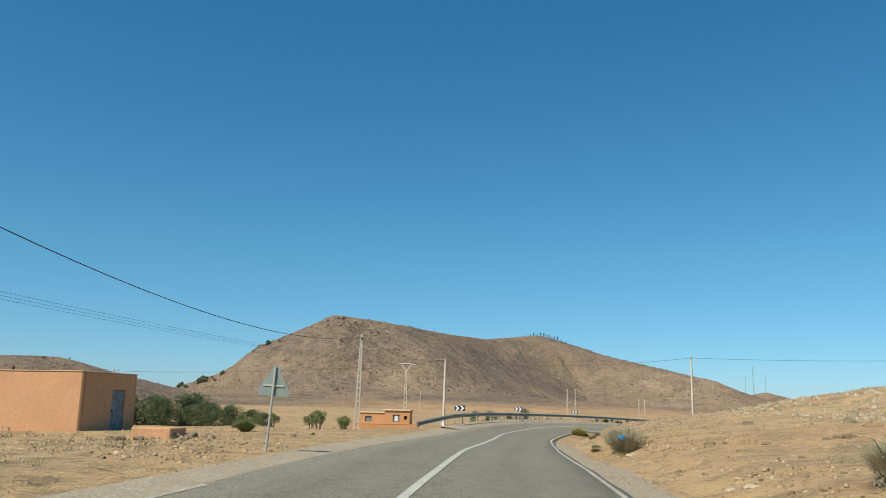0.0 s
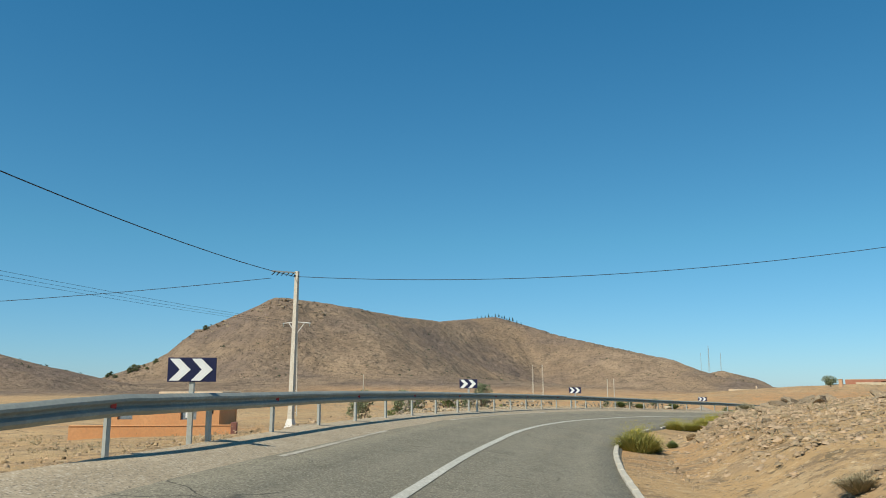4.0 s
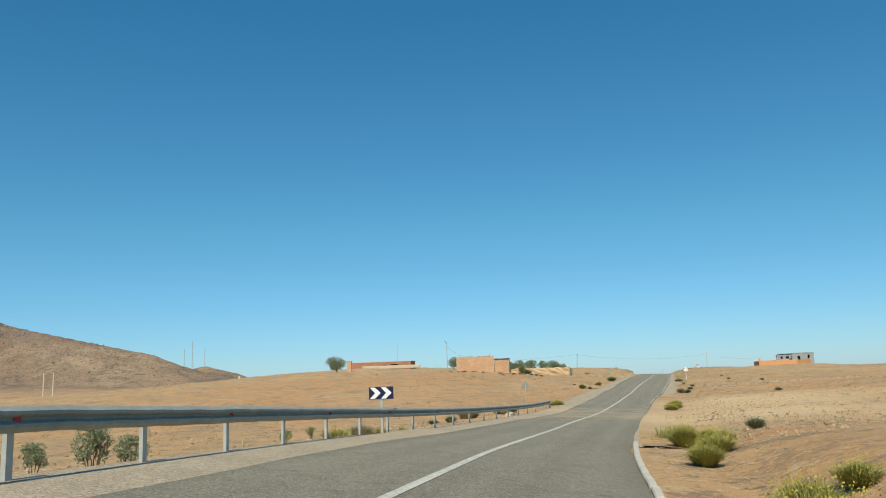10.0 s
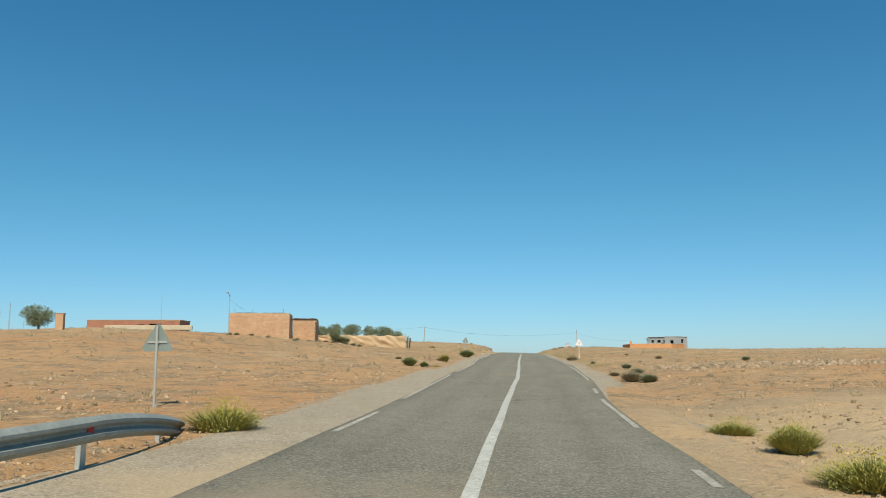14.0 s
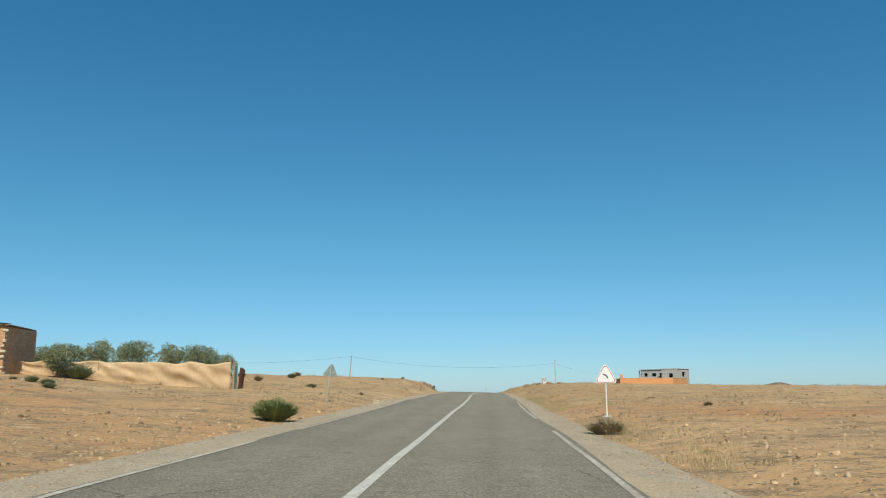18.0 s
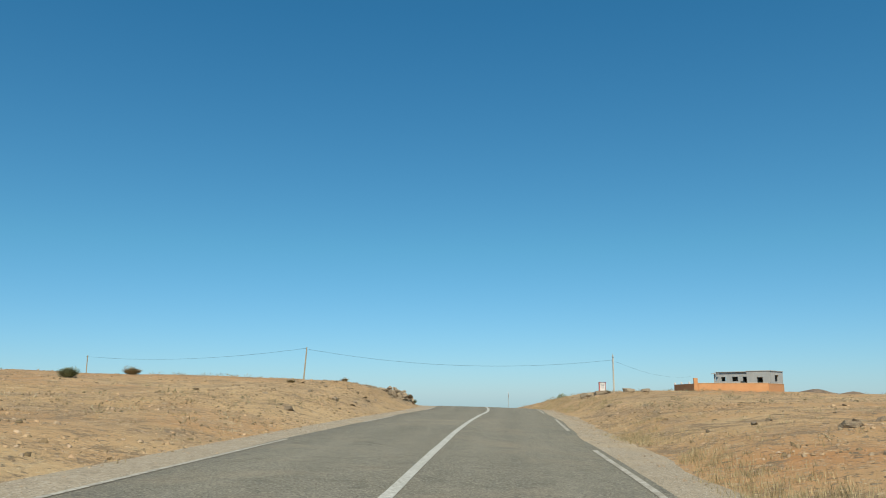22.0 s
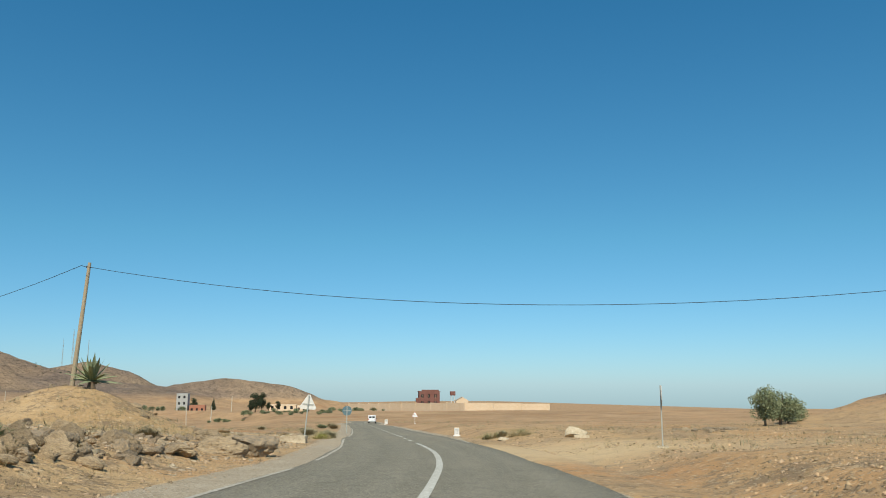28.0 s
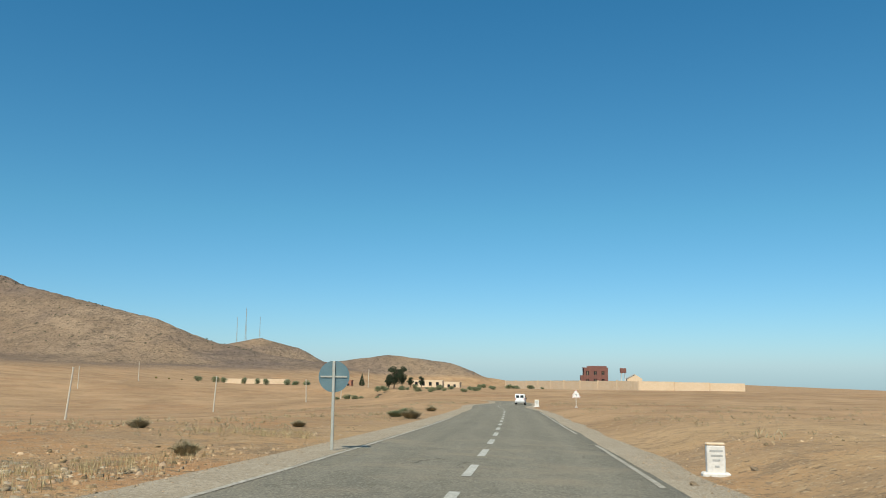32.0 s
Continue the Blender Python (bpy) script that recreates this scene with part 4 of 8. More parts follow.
road = carriageway()
GRAVEL = "pale gravel shoulder along the asphalt"
tagged(ribbon("shoulder_left", -1.5, T_END, (-1.9, -1.2, -0.8, 0.3), (-0.16, -0.045, -0.025, -0.02), M_shoulder, 0.3, follow=ASPHALT_L), GRAVEL, "road shoulder", kind="structure")
tagged(ribbon("shoulder_right", -1.5, 4.4, (-0.3, 0.7, 1.3), (-0.03, -0.035, -0.055), M_shoulder, 0.3, follow=ASPHALT_R), GRAVEL, "road shoulder", kind="structure")
tagged(ribbon("shoulder_right", 11.9, T_END, (-0.3, 0.7, 1.35), (-0.03, -0.035, -0.055), M_shoulder, 0.3, follow=ASPHALT_R), GRAVEL, "road shoulder", kind="structure")
for a, b in ((-1.5, 4.6), (12.0, T_END)):
    tagged(ribbon("verge_left", a, b, (-2.7, -1.9, -1.2, -0.8), (-0.16, -0.055, -0.048, -0.07), M_ground, 0.1, follow=ASPHALT_L), "stony earth between the gravel and the field", "verge", kind="structure")
tagged(ribbon("verge_right", -1.5, T_END, (-0.2, 0.8, 1.3, 1.9, 2.7), (-0.06, -0.06, -0.048, -0.055, -0.16), M_ground, 0.1, follow=ASPHALT_R), "stony earth between the gravel and the field", "verge", kind="structure")
tagged(ribbon("shoulder_bend", 4.3, 12.3, (-2.1, -1.5, -1.3, -0.65, -0.03, 0.3), (-0.55, -0.22, 0.04, 0.03, 0.0, -0.03), M_shoulder, 0.06, follow=ASPHALT_L), "pale gravel shoulder along the outside of the bend", "road shoulder", kind="structure")


def marking(t0, t1, table, width, lift, paint=M_edgeline):
    return ribbon("road_marking", t0, t1, (-width / 2, width / 2), (lift, lift), paint, 0.012, road, follow=table)


marking(-1.5, 31.4, MIDDLE, 0.17, 0.038, M_line)
t = 31.55
while t < 44:
    marking(t, t + 0.32, MIDDLE, 0.17, 0.038, M_line)
    t += 0.4
for a, b in ((0.2, 1.0), (2.5, 4.6), (5.0, 5.65), (6.15, 7.6), (9.5, 10.4), (13.2, 14.4), (15.0, 15.35), (15.6, 16.75), (16.9, 19.4), (19.6, 21.75), (22.15, 23.55), (24.3, 24.98), (25.8, 26.5), (27.4, 29.6), (29.9, 31.9), (32.3, 36)):
    marking(a, b, LEFT_LINE, 0.11, 0.008)
for a, b in ((-1.0, 0.4), (1.0, 4.3), (14.65, 14.85), (15.2, 15.8), (16.0, 16.2), (16.6, 18.0), (18.15, 19.9), (20.4, 22.2), (22.75, 23.5), (24.2, 25.2), (25.9, 26.9), (27.6, 28.9), (31.6, 32.6), (33.2, 34.2), (34.8, 38)):
    marking(a, b, RIGHT_LINE, 0.12, 0.009)
tagged(ribbon("shoulder_field", 12.2, 17.1, (-2.3, -1.6, -0.6, -0.05, 0.3), (-0.10, -0.03, 0.008, -0.004, -0.03), M_shoulder, 0.2, follow=ASPHALT_L), "pale gravel shoulder along the straight", "road shoulder", kind="structure")
tagged(ribbon("sandy_verge", 11.9, 16.4, (0, 0.25, 0.7, 1.4, 2.3), (-0.09, 0.008, 0.012, -0.03, -0.36), M_ground, 0.10, follow=((11.9, 12.6, 13.3, 13.9, 15.0, 15.7, 16.4), (3.5, 3.3, 3.05, 2.85, 2.78, 2.85, 3.6))), "ochre sand spread over the road's edge", "road shoulder", kind="structure")
tagged(ribbon("sandy_track", 29.0, 32.4, (0, 0.3, 0.9, 1.8, 3.4), (-0.09, 0.010, 0.014, -0.02, -0.30), M_ground, 0.12, follow=((29.0, 29.6, 30.2, 31.4, 32.4), (3.9, 3.1, 2.85, 3.0, 3.6))), "ochre sand where a track joins the road", "road shoulder", kind="structure")


def kerb(t0, t1):
    k = thing("kerb", "low worn kerb with flaking white paint", "kerb", kind="structure")
    ks = [i for i in range(len(STATION)) if t0 <= STATION[i] <= t1]
    n = 0
    first = None
    for a in ks[::1]:
        p = on_road(STATION[a], 3.46)
        d = heading(STATION[a])
        L = 1.22
        bm = boxed(0, 0, 0, 0.15, L, 0.26, bevel=0.025) if first is None else None
        m = pose(p.x, p.y, p.z - 0.055 + 0.012 * math.sin(n * 2.1), 0, 0, d + math.sin(n * 5.1))
        if first is None:
            first = part("kerbstone", bm, M_kerb, k)
            first.matrix_basis = m
        else:
            share("kerbstone", first, k, m)
        n += 1
    return k


kerb(4.3, 7.35)
kerb(7.62, 11.9)


# ---- guardrail ----
# the barrier's distance from the road's middle and the height of its foot, by station
RAIL_ST = (4.25, 5.0, 6.75, 8.3, 10.25, 12.0, 13.0, 15.0)
RAIL_OFF = (-4.3, -4.0, -3.66, -3.93, -3.93, -4.62, -4.5, -4.5)
RAIL_UP = (0.0, 0.08, 0.10, 0.10, 0.08, 0.03, -0.10, -0.28)


def guardrail(t0, t1):
    g = thing("guardrail", "galvanised steel crash barrier with small red reflectors beside the bend", "guardrail")
    prof = [(0.0, 0.0), (0.03, 0.02), (0.08, 0.06), (0.08, 0.10), (0.01, 0.14), (0.01, 0.17), (0.08, 0.21), (0.08, 0.25), (0.03, 0.29), (0.0, 0.31)]
    loop = prof + [(d - 0.012, z) for d, z in prof[::-1]]
    s0, s1 = np.interp([t0, t1], STATION, ARC)
    n_seg = int((s1 - s0) / 3.0)
    step = (s1 - s0) / n_seg

    def spot(s):
        t = float(np.interp(s, ARC, STATION))
        a, b = s - s0, s1 - s
        flare = 1.3 * max(0, 1 - a / 9) ** 1.5 + 0.9 * max(0, 1 - b / 6) ** 2
        drop = 0.62 * max(0, 1 - a / 8) ** 1.3 + 0.42 * max(0, 1 - b / 4.5) ** 1.6
        off = float(np.interp(t, RAIL_ST, RAIL_OFF))
        p = on_road(t, off - flare)
        base = p.z + float(np.interp(t, RAIL_ST, RAIL_UP))
        return p, base, base + 0.49 - drop, radians(heading(t))
    post0 = None
    for k in range(n_seg):
        V, F = [], []
        m = 5
        for i in range(m + 1):
            p, base, z, h = spot(s0 + (k + i / m) * step)
            r = Vector((math.cos(h), math.sin(h), 0))
            lap = 0.006 if i == m else 0.0
            for d, q in loop:
                V.append(p + r * (d + 0.05 + lap) + Vector((0, 0, z - p.z + q)))
        w = len(loop)
        for i in range(m):
            for j in range(w):
                F.append((i * w + j, i * w + (j + 1) % w, (i + 1) * w + (j + 1) % w, (i + 1) * w + j))
        F.append(tuple(range(w))[::-1])
        F.append(tuple(range(m * w, m * w + w)))
        part("rail_beam", ([tuple(v) for v in V], F), M_galv, g)
        p, base, z, h = spot(s0 + (k + 0.5) * step)
        top = z + 0.30
        L = top - base + 0.25
        if post0 is None and k > 2:
            bm = bmesh.new()
            box(bm, 0, 0, 0, 0.012, 0.12, 1.03)
            box(bm, -0.03, 0.055, 0, 0.05, 0.012, 1.03)
            box(bm, -0.03, -0.055, 0, 0.05, 0.012, 1.03)
            post0 = part("post", bm, M_galv_post, g)
            post0.matrix_basis = pose(p.x, p.y, top - 0.515, 0, 0, math.degrees(h))
        elif post0 is not None:
            lean = math.sin(k * 3.7) * 1.5
            share("post", post0, g, Matrix.Translation((p.x, p.y, top - 0.515)) @ pose(0, 0, 0, lean, lean * 0.6, math.degrees(h)))
        else:
            bm = boxed(0, 0, 0, 0.05, 0.11, L)
            o = part("post", bm, M_galv_post, g)
            o.matrix_basis = pose(p.x, p.y, top - L / 2, 0, 0, math.degrees(h))
        r = Vector((math.cos(h), math.sin(h), 0))
        q = p + r * 0.075
        if k % 2:
            continue
        tri = prism([(-0.045, -0.04), (0.045, -0.05), (0.045, 0.05), (-0.045, 0.04)], -0.012, 0.012)
        rr = part("reflector", tri, M_red, g, "small red reflector")
        rr.matrix_basis = pose(q.x, q.y, z + 0.155, 0, 0, math.degrees(h) + 70)
    return g


guardrail(4.25, 15.0)


# ---- signs ----
def chevron_sign(x, y, zc, face):
    base = ground_at(x, y) - 0.05
    h = zc - base
    s = thing("chevron_sign", "navy chevron board with white arrows on a steel post", "road sign", pose(x, y, base, 0, 0, face), "chevron signs round the bend")
    part("post", boxed(0, 0.04, (h - 0.1) / 2 - 0.15, 0.09, 0.06, h + 0.2, bevel=0.008), M_galv_post, s)
    W, H = 0.84, 0.42
    part("board", boxed(0, 0, h, W, 0.025, H, bevel=0.004), M_navy, s, "dark navy board")
    part("stiffener", boxed(0, 0.022, h, W * 0.96, 0.018, 0.06), M_galv_post, s)
    for c in (-0.19, 0.19):
        pts = [(c - 0.20, -0.19), (c - 0.03, -0.19), (c + 0.17, 0), (c - 0.03, 0.19), (c - 0.20, 0.19), (c - 0.02, 0)]
        a = prism([(u, v + h) for u, v in pts], -0.019, -0.0135)
        part("arrow", a, M_white, s, "white chevron arrow")
    return s


for x, y, z, face in ((2.63, 65.5, 1.20, -2), (9.93, 88.75, 1.15, -14), (19.44, 107.55, 0.86, -24), (37.1, 128.8, 0.03, -36), (55.0, 144.75, -0.66, -46)):
    chevron_sign(x, y, z, face)


def triangle_sign(x, y, face, front, total=2.35, lean=0.0, side=0.98, post=M_galv_post, label="", back=M_signback):
    base = ground_at(x, y) - 0.04
    m = Matrix.Translation((x, y, base)) @ pose(0, 0, 0, 0, lean, face)
    s = thing("triangle_sign", label, "road sign", m, "warning signs")
    H = side * 0.866
    z0 = total - H
    yp = 0.035 if front else -0.035
    part("post", tubed((0, yp, -0.2), (0, yp, total - 0.05), 0.032, n=10), post, s)

    def tri(k, y0, y1):
        c = z0 + H / 3
        pts = []
        for a in (90, 210, 330):
            for d in (-7, 7):
                ang = radians(a + d)
                r = side * 0.577 * k * 0.97
                pts.append((r * math.cos(ang), c + r * math.sin(ang)))
        return prism(pts, y0, y1)
    if front:
        part("panel", tri(1.0, -0.012, 0.004), M_white, s, "white edge of the panel")
        part("border", tri(0.90, -0.016, -0.0125), M_signred, s, "dark red border")
        part("face", tri(0.83, -0.020, -0.0165), M_white, s, "white sign face")
        c = z0 + H / 3
        pts = []
        for i in range(9):
            a = radians(100 - i * 12)
            pts.append((-0.10 + 0.20 * math.cos(a), c - 0.10 + 0.20 * math.sin(a)))
        out = pts + [(x1 - 0.055 * math.cos(radians(100 - (8 - i) * 12)), z1 - 0.055 * math.sin(radians(100 - (8 - i) * 12))) for i, (x1, z1) in enumerate(pts[::-1])]
        part("symbol", prism(out, -0.024, -0.0205), M_signdark, s, "dark curved bend symbol")
        part("footing", boxed(0, 0.03, 0.05, 0.34, 0.3, 0.10, bevel=0.03), M_whitewall, s, "whitewashed concrete footing")
    else:
        part("panel", tri(1.0, 0.0, 0.012), back, s, "plain grey-green sign back")
        part("stiffener", boxed(0, -0.012, z0 + H * 0.30, side * 0.66, 0.02, 0.045), M_galv_post, s)
        part("clamp", boxed(0, -0.03, z0 + H * 0.30, 0.10, 0.03, 0.06), M_galv_post, s)
    return s


BACK = "grey back of a triangular warning sign on a leaning steel post"
# signs for the opposite traffic show their backs
triangle_sign(-4.15, 21.6, -10, False, 2.3, 3.5, 0.88, label=BACK)
triangle_sign(90.4, 173.1, -54, False, 1.95, 0, 0.70, label=BACK)
triangle_sign(156.8, 217.5, -50, False, 1.97, 8, 0.72, label=BACK)
# this back's sunlit brightness is put into its colour, a whitewash tone
triangle_sign(251.6, 293.0, -36, False, 2.25, 5, 0.75, label="back of a triangular warning sign with sunlight put in as near-white colour, on a steel post", back=M_whitewall)
triangle_sign(157.9, 202.1, -52, True, 2.2, 0, 0.85, post=M_whitewall, label="triangular bend warning sign on a white-painted post")
triangle_sign(322.5, 369.0, -36, True, 2.0, 0, post=M_whitewall, label="distant triangular warning sign beside the road")


def round_sign(x, y, face, total=2.45, d=0.92, back=M_tealback, label=""):
    base = ground_at(x, y) - 0.04
    s = thing("round_sign", label, "road sign", pose(x, y, base, 0, 0, face))
    part("post", boxed(0, -0.03, total / 2 - 0.1, 0.07, 0.05, total + 0.2, bevel=0.01), M_galv_post, s)
    pts = [(d / 2 * math.cos(radians(a)), total - d / 2 + d / 2 * math.sin(radians(a))) for a in range(0, 360, 10)]
    part("panel", prism(pts, 0.0, 0.014), back, s)
    part("stiffener", boxed(0, -0.014, total - d / 2, d * 0.86, 0.02, 0.04), M_galv_post, s)
    return s


round_sign(270.1, 315.6, -35, 2.5, 0.78, label="blue-grey back of a round road sign on a steel post")
s = round_sign(257.3, 277.7, -148, 2.32, 0.75, M_whitewall, "side-road sign seen edge-on on a thin pale post")
part("footing", boxed(0, -0.03, 0.06, 0.6, 0.4, 0.10, bevel=0.03), M_paleblock, s, "limewashed stone footing")


# ---- poles and wires ----
def ladder_pole(x, y, z0, z1, face, label, tilt=0.0, holes=0.6, top=0.16, foot=0.30, cap=False):
    p = thing("utility_pole", label, "utility pole", Matrix.Translation((x, y, z0)) @ pose(0, 0, 0, 0, tilt, face), "utility poles")
    H = z1 - z0
    for sgn, nm in ((-1, "flange"), (1, "flange")):
        bm = bmesh.new()
        w0, w1 = foot / 2 - 0.03, top / 2 - 0.02
        pts = [(sgn * (w0 + 0.03), -0.25), (sgn * (w0 - 0.04), -0.25), (sgn * (w1 - 0.035), H), (sgn * (w1 + 0.02), H)]
        part(nm, prism(pts, -0.07, 0.07), M_concrete, p)
    zs = np.arange(0.25, H * holes, 0.42)
    for z in zs:
        w = foot - (foot - top) * z / H
        part("rung", boxed(0, 0, z, w - 0.09, 0.11, 0.10), M_concrete, p)
    w = foot - (foot - top) * holes
    pts = [(-w / 2 + 0.02, H * holes), (w / 2 - 0.02, H * holes), (top / 2 - 0.02, H - 0.02), (-top / 2 + 0.02, H - 0.02)]
    part("shaft", prism(pts, -0.05, 0.05), M_concrete, p)
    if cap:
        part("insulator_hook", tubed((0, 0, H), (0.02, 0, H + 0.25), 0.03, n=6), M_galv_post, p)
    part("clamp", boxed(0.0, -0.09, H - 0.28, 0.12, 0.06, 0.12), M_cable, p, "dark cable clamp")
    return p


def plain_pole(x, y, z0, z1, label, tilt=0.0, face=0.0, r0=0.13, r1=0.08, material=None, base=False, square=False):
    p = thing("utility_pole", label, "utility pole", Matrix.Translation((x, y, z0)) @ pose(0, 0, 0, 0, tilt, face), "utility poles")
    H = z1 - z0
    part("shaft", tubed((0, 0, -0.3), (0, 0, H), r0, r1, 4 if square else 10), material or M_concrete, p)
    if base:
        bm = bmesh.new()
        bmesh.ops.create_cone(bm, cap_ends=True, segments=4, radius1=0.42, radius2=0.17, depth=0.75, matrix=Matrix.Translation((0, 0, 0.25)))
        part("base_block", bm, M_whitewall, p, "whitewashed concrete base")
    part("clamp", boxed(-0.06, 0, H - 0.22, 0.14, 0.08, 0.10), M_cable, p, "dark cable clamp")
    return p


ladder_pole(-4.6, 53.9, ground_at(-4.6, 53.9), 5.95, 12, "tall pale concrete ladder pole beside the road", 1.2, 0.62, 0.15, 0.36)
PB_TOP = 6.35 - ground_at(1.8, 88.7) + 0.1
pb = plain_pole(1.8, 88.7, ground_at(1.8, 88.7) - 0.1, 6.35, "square concrete pole with a bracket and whitewashed base", 0.7, 20, 0.17, 0.11, base=True, square=True)
for k in range(5):
    part("bracket", tubed((-0.15 - 0.22 * k, 0.02, PB_TOP - 0.10), (-0.30 - 0.22 * k, 0.02, PB_TOP - 0.25), 0.02, n=6), M_cable, pb)
part("crossbar", boxed(-0.6, 0.0, PB_TOP - 0.07, 1.2, 0.06, 0.06), M_galv_post, pb)
plain_pole(26.7, 81.8, ground_at(26.7, 81.8), 6.85, "slim concrete pole on the stony bank", 0, 0, 0.13, 0.09, square=True)
plain_pole(-35.7, 93.0, ground_at(-35.7, 93.0), 4.6, "distant slim concrete pole among the olive trees", 0, 0, 0.12, 0.09)
plain_pole(244.1, 301.9, ground_at(244.1, 301.9), 6.5, "leaning slim pale pole above the rocky bank", 4, -45, 0.12, 0.08, M_wood)
ladder_pole(269.7, 269.4, ground_at(269.7, 269.4) - 0.1, 5.4, -40, "concrete pole with step holes on the far side of the bank", 0, 0.9, 0.13, 0.20, True)
plain_pole(242.0, 357.0, ground_at(242, 357), 7.0, "distant pale pole behind the slope", 0, 0, 0.12, 0.08, M_wood)
plain_pole(75.0, 76.0, ground_at(75, 76), 8.6, "distant concrete pole on the rise", 0, 0, 0.13, 0.09)
lp = plain_pole(148.0, 253.2, ground_at(148, 253.2), 7.3, "village lamp post above the brick house", 0, 30, 0.10, 0.06, M_galv_post)
part("lamp_arm", tubed((0, 0, 7.0 - ground_at(148, 253.2)), (-0.7, 0, 7.5 - ground_at(148, 253.2)), 0.04, n=6), M_galv_post, lp)
part("lamp_head", boxed(-0.8, 0, 7.5 - ground_at(148, 253.2), 0.5, 0.2, 0.12, bevel=0.03), M_galv_post, lp)


def cable(name, a, b, sag, r, label):
    cu = bpy.data.curves.new(name, 'CURVE')
    cu.dimensions = '3D'
    cu.bevel_depth, cu.bevel_resolution = r, 1
    sp = cu.splines.new('POLY')
    n = 24
    sp.points.add(n)
    a, b = Vector(a), Vector(b)
    for i in range(n + 1):
        u = i / n
        p = a.lerp(b, u)
        sp.points[i].co = (p.x, p.y, p.z - sag * 4 * u * (1 - u), 1)
    cu.materials.append(M_cable)
    return tagged(new(name, cu), label, "cable", "overhead wires")


plain_pole(-11.9, 12.5, ground_at(-11.9, 12.5), 6.5, "slim concrete pole carrying the roadside cable", 0, 0, 0.13, 0.09, square=True)
CB = "black twisted overhead cable sagging between poles"
cable("overhead_cable", (-11.9, 12.5, 6.4), (-4.6, 53.9, 5.72), 1.38, 0.014, CB)
cable("overhead_cable", (-4.6, 53.9, 5.72), (1.78, 88.7, 6.1), 0.55, 0.014, CB)
cable("overhead_cable", (1.78, 88.7, 6.1), (26.7, 81.8, 6.65), 0.62, 0.014, CB)
cable("overhead_cable", (26.7, 81.8, 6.65), (75, 76, 8.4), 0.7, 0.014, CB)
cable("overhead_cable", (0.7, 88.6, 6.0), (-35.7, 93, 4.4), 0.5, 0.014, CB)
cable("overhead_cable", (244.0, 301.4, 6.25), (269.7, 269.4, 4.77), 1.46, 0.014, CB)
cable("overhead_cable", (244.0, 301.4, 6.3), (242, 357, 6.8), 0.9, 0.014, CB)
cable("overhead_cable", (269.7, 269.4, 4.7), (330, 284, 3.9), 0.9, 0.009, CB)
cable("overhead_cable", (148, 253.2, 6.6), (160, 262, 4.8), 0.4, 0.009, CB)


def pylon(x, y, z0, z1, label):
    H = z1 - z0
    p = thing("power_pylon", label, "power pylon", pose(x, y, z0, 0, 0, -10), "power line pylons")
    for sx in (-1, 1):
        part("leg", tubed((sx * 0.32, 0, -0.2), (sx * 0.10, 0, H), 0.055, n=6), M_concrete, p)
    for i in range(int(H / 0.8)):
        w = 0.32 - 0.22 * i * 0.8 / H
        part("rung", boxed(0, 0, 0.4 + i * 0.8, 2 * w, 0.06, 0.09), M_concrete, p)
    for sx in (-1, 1):
        part("arm", tubed((0, 0, H - 0.1), (sx * 0.95, 0, H + 1.2), 0.05, n=6), M_whitewall, p)
        part("insulator", tubed((sx * 1.5, 0, H + 1.12), (sx * 1.5, 0, H + 0.75), 0.045, n=6), M_signback, p)
    part("crossarm", tubed((-1.6, 0, H + 1.1), (0, 0, H + 1.25), 0.05, n=6), M_whitewall, p)
    part("crossarm", tubed((0, 0, H + 1.25), (1.6, 0, H + 1.1), 0.05, n=6), M_whitewall, p)
    return p


pylon(-3.8, 142.5, ground_at(-3.8, 142.5), 7.2, "pale lattice power pylon with a V-shaped head")
for k, dx in enumerate((-1.4, 0.0, 1.4)):
    cable("power_line", (-3.8 + dx, 142.5, 8.2), (-50 + dx, -15, 12.0 + 0.0 * k), 2.2, 0.010, "thin distant power line wire")


def lattice_mast(x, y, z0, z1, w, label, group, n=9):
    p = thing("lattice_mast", label, "mast", pose(x, y, z0), group)
    H = z1 - z0
    for k in range(3):
        a = radians(120 * k)
        part("leg", tubed((w * math.cos(a), w * math.sin(a), -1), (w * 0.3 * math.cos(a), w * 0.3 * math.sin(a), H), w * 0.12, n=5), M_galv_post, p)
    bm = bmesh.new()
    for i in range(n):
        z = H * (i + 0.5) / n
        r = w * (1 - 0.7 * z / H)
        r2 = w * (1 - 0.7 * (z + H / n) / H)
        for k in range(3):
            a, b = radians(120 * k), radians(120 * (k + 1))
            tube(bm, (r * math.cos(a), r * math.sin(a), z), (r2 * math.cos(b), r2 * math.sin(b), z + H / n), w * 0.07, n=4)
    part("bracing", bm, M_galv_post, p)
    return p


for x, y, z1, w in ((696, 1728, 94, 1.6), (683, 1738, 78, 1.0), (722, 1728, 79, 1.0)):
    lattice_mast(x, y, ground_at(x, y), z1, w, "slender steel radio mast on the far hilltop", "radio masts")
for x, y in ((43.9, 255.6), (46.2, 254.4)):
    ladder_pole(x, y, ground_at(x, y), 7.2, -12, "pale concrete ladder pole in the field below the hill", 0, 0.95, 0.22, 0.50)
for x, y, z1 in ((109.4, 421, 6.2), (112.2, 420, 6.2), (-4, 470, 9)):
    plain_pole(x, y, ground_at(x, y), z1, "distant pale pole in front of the hill", 0, 0, 0.2, 0.14)


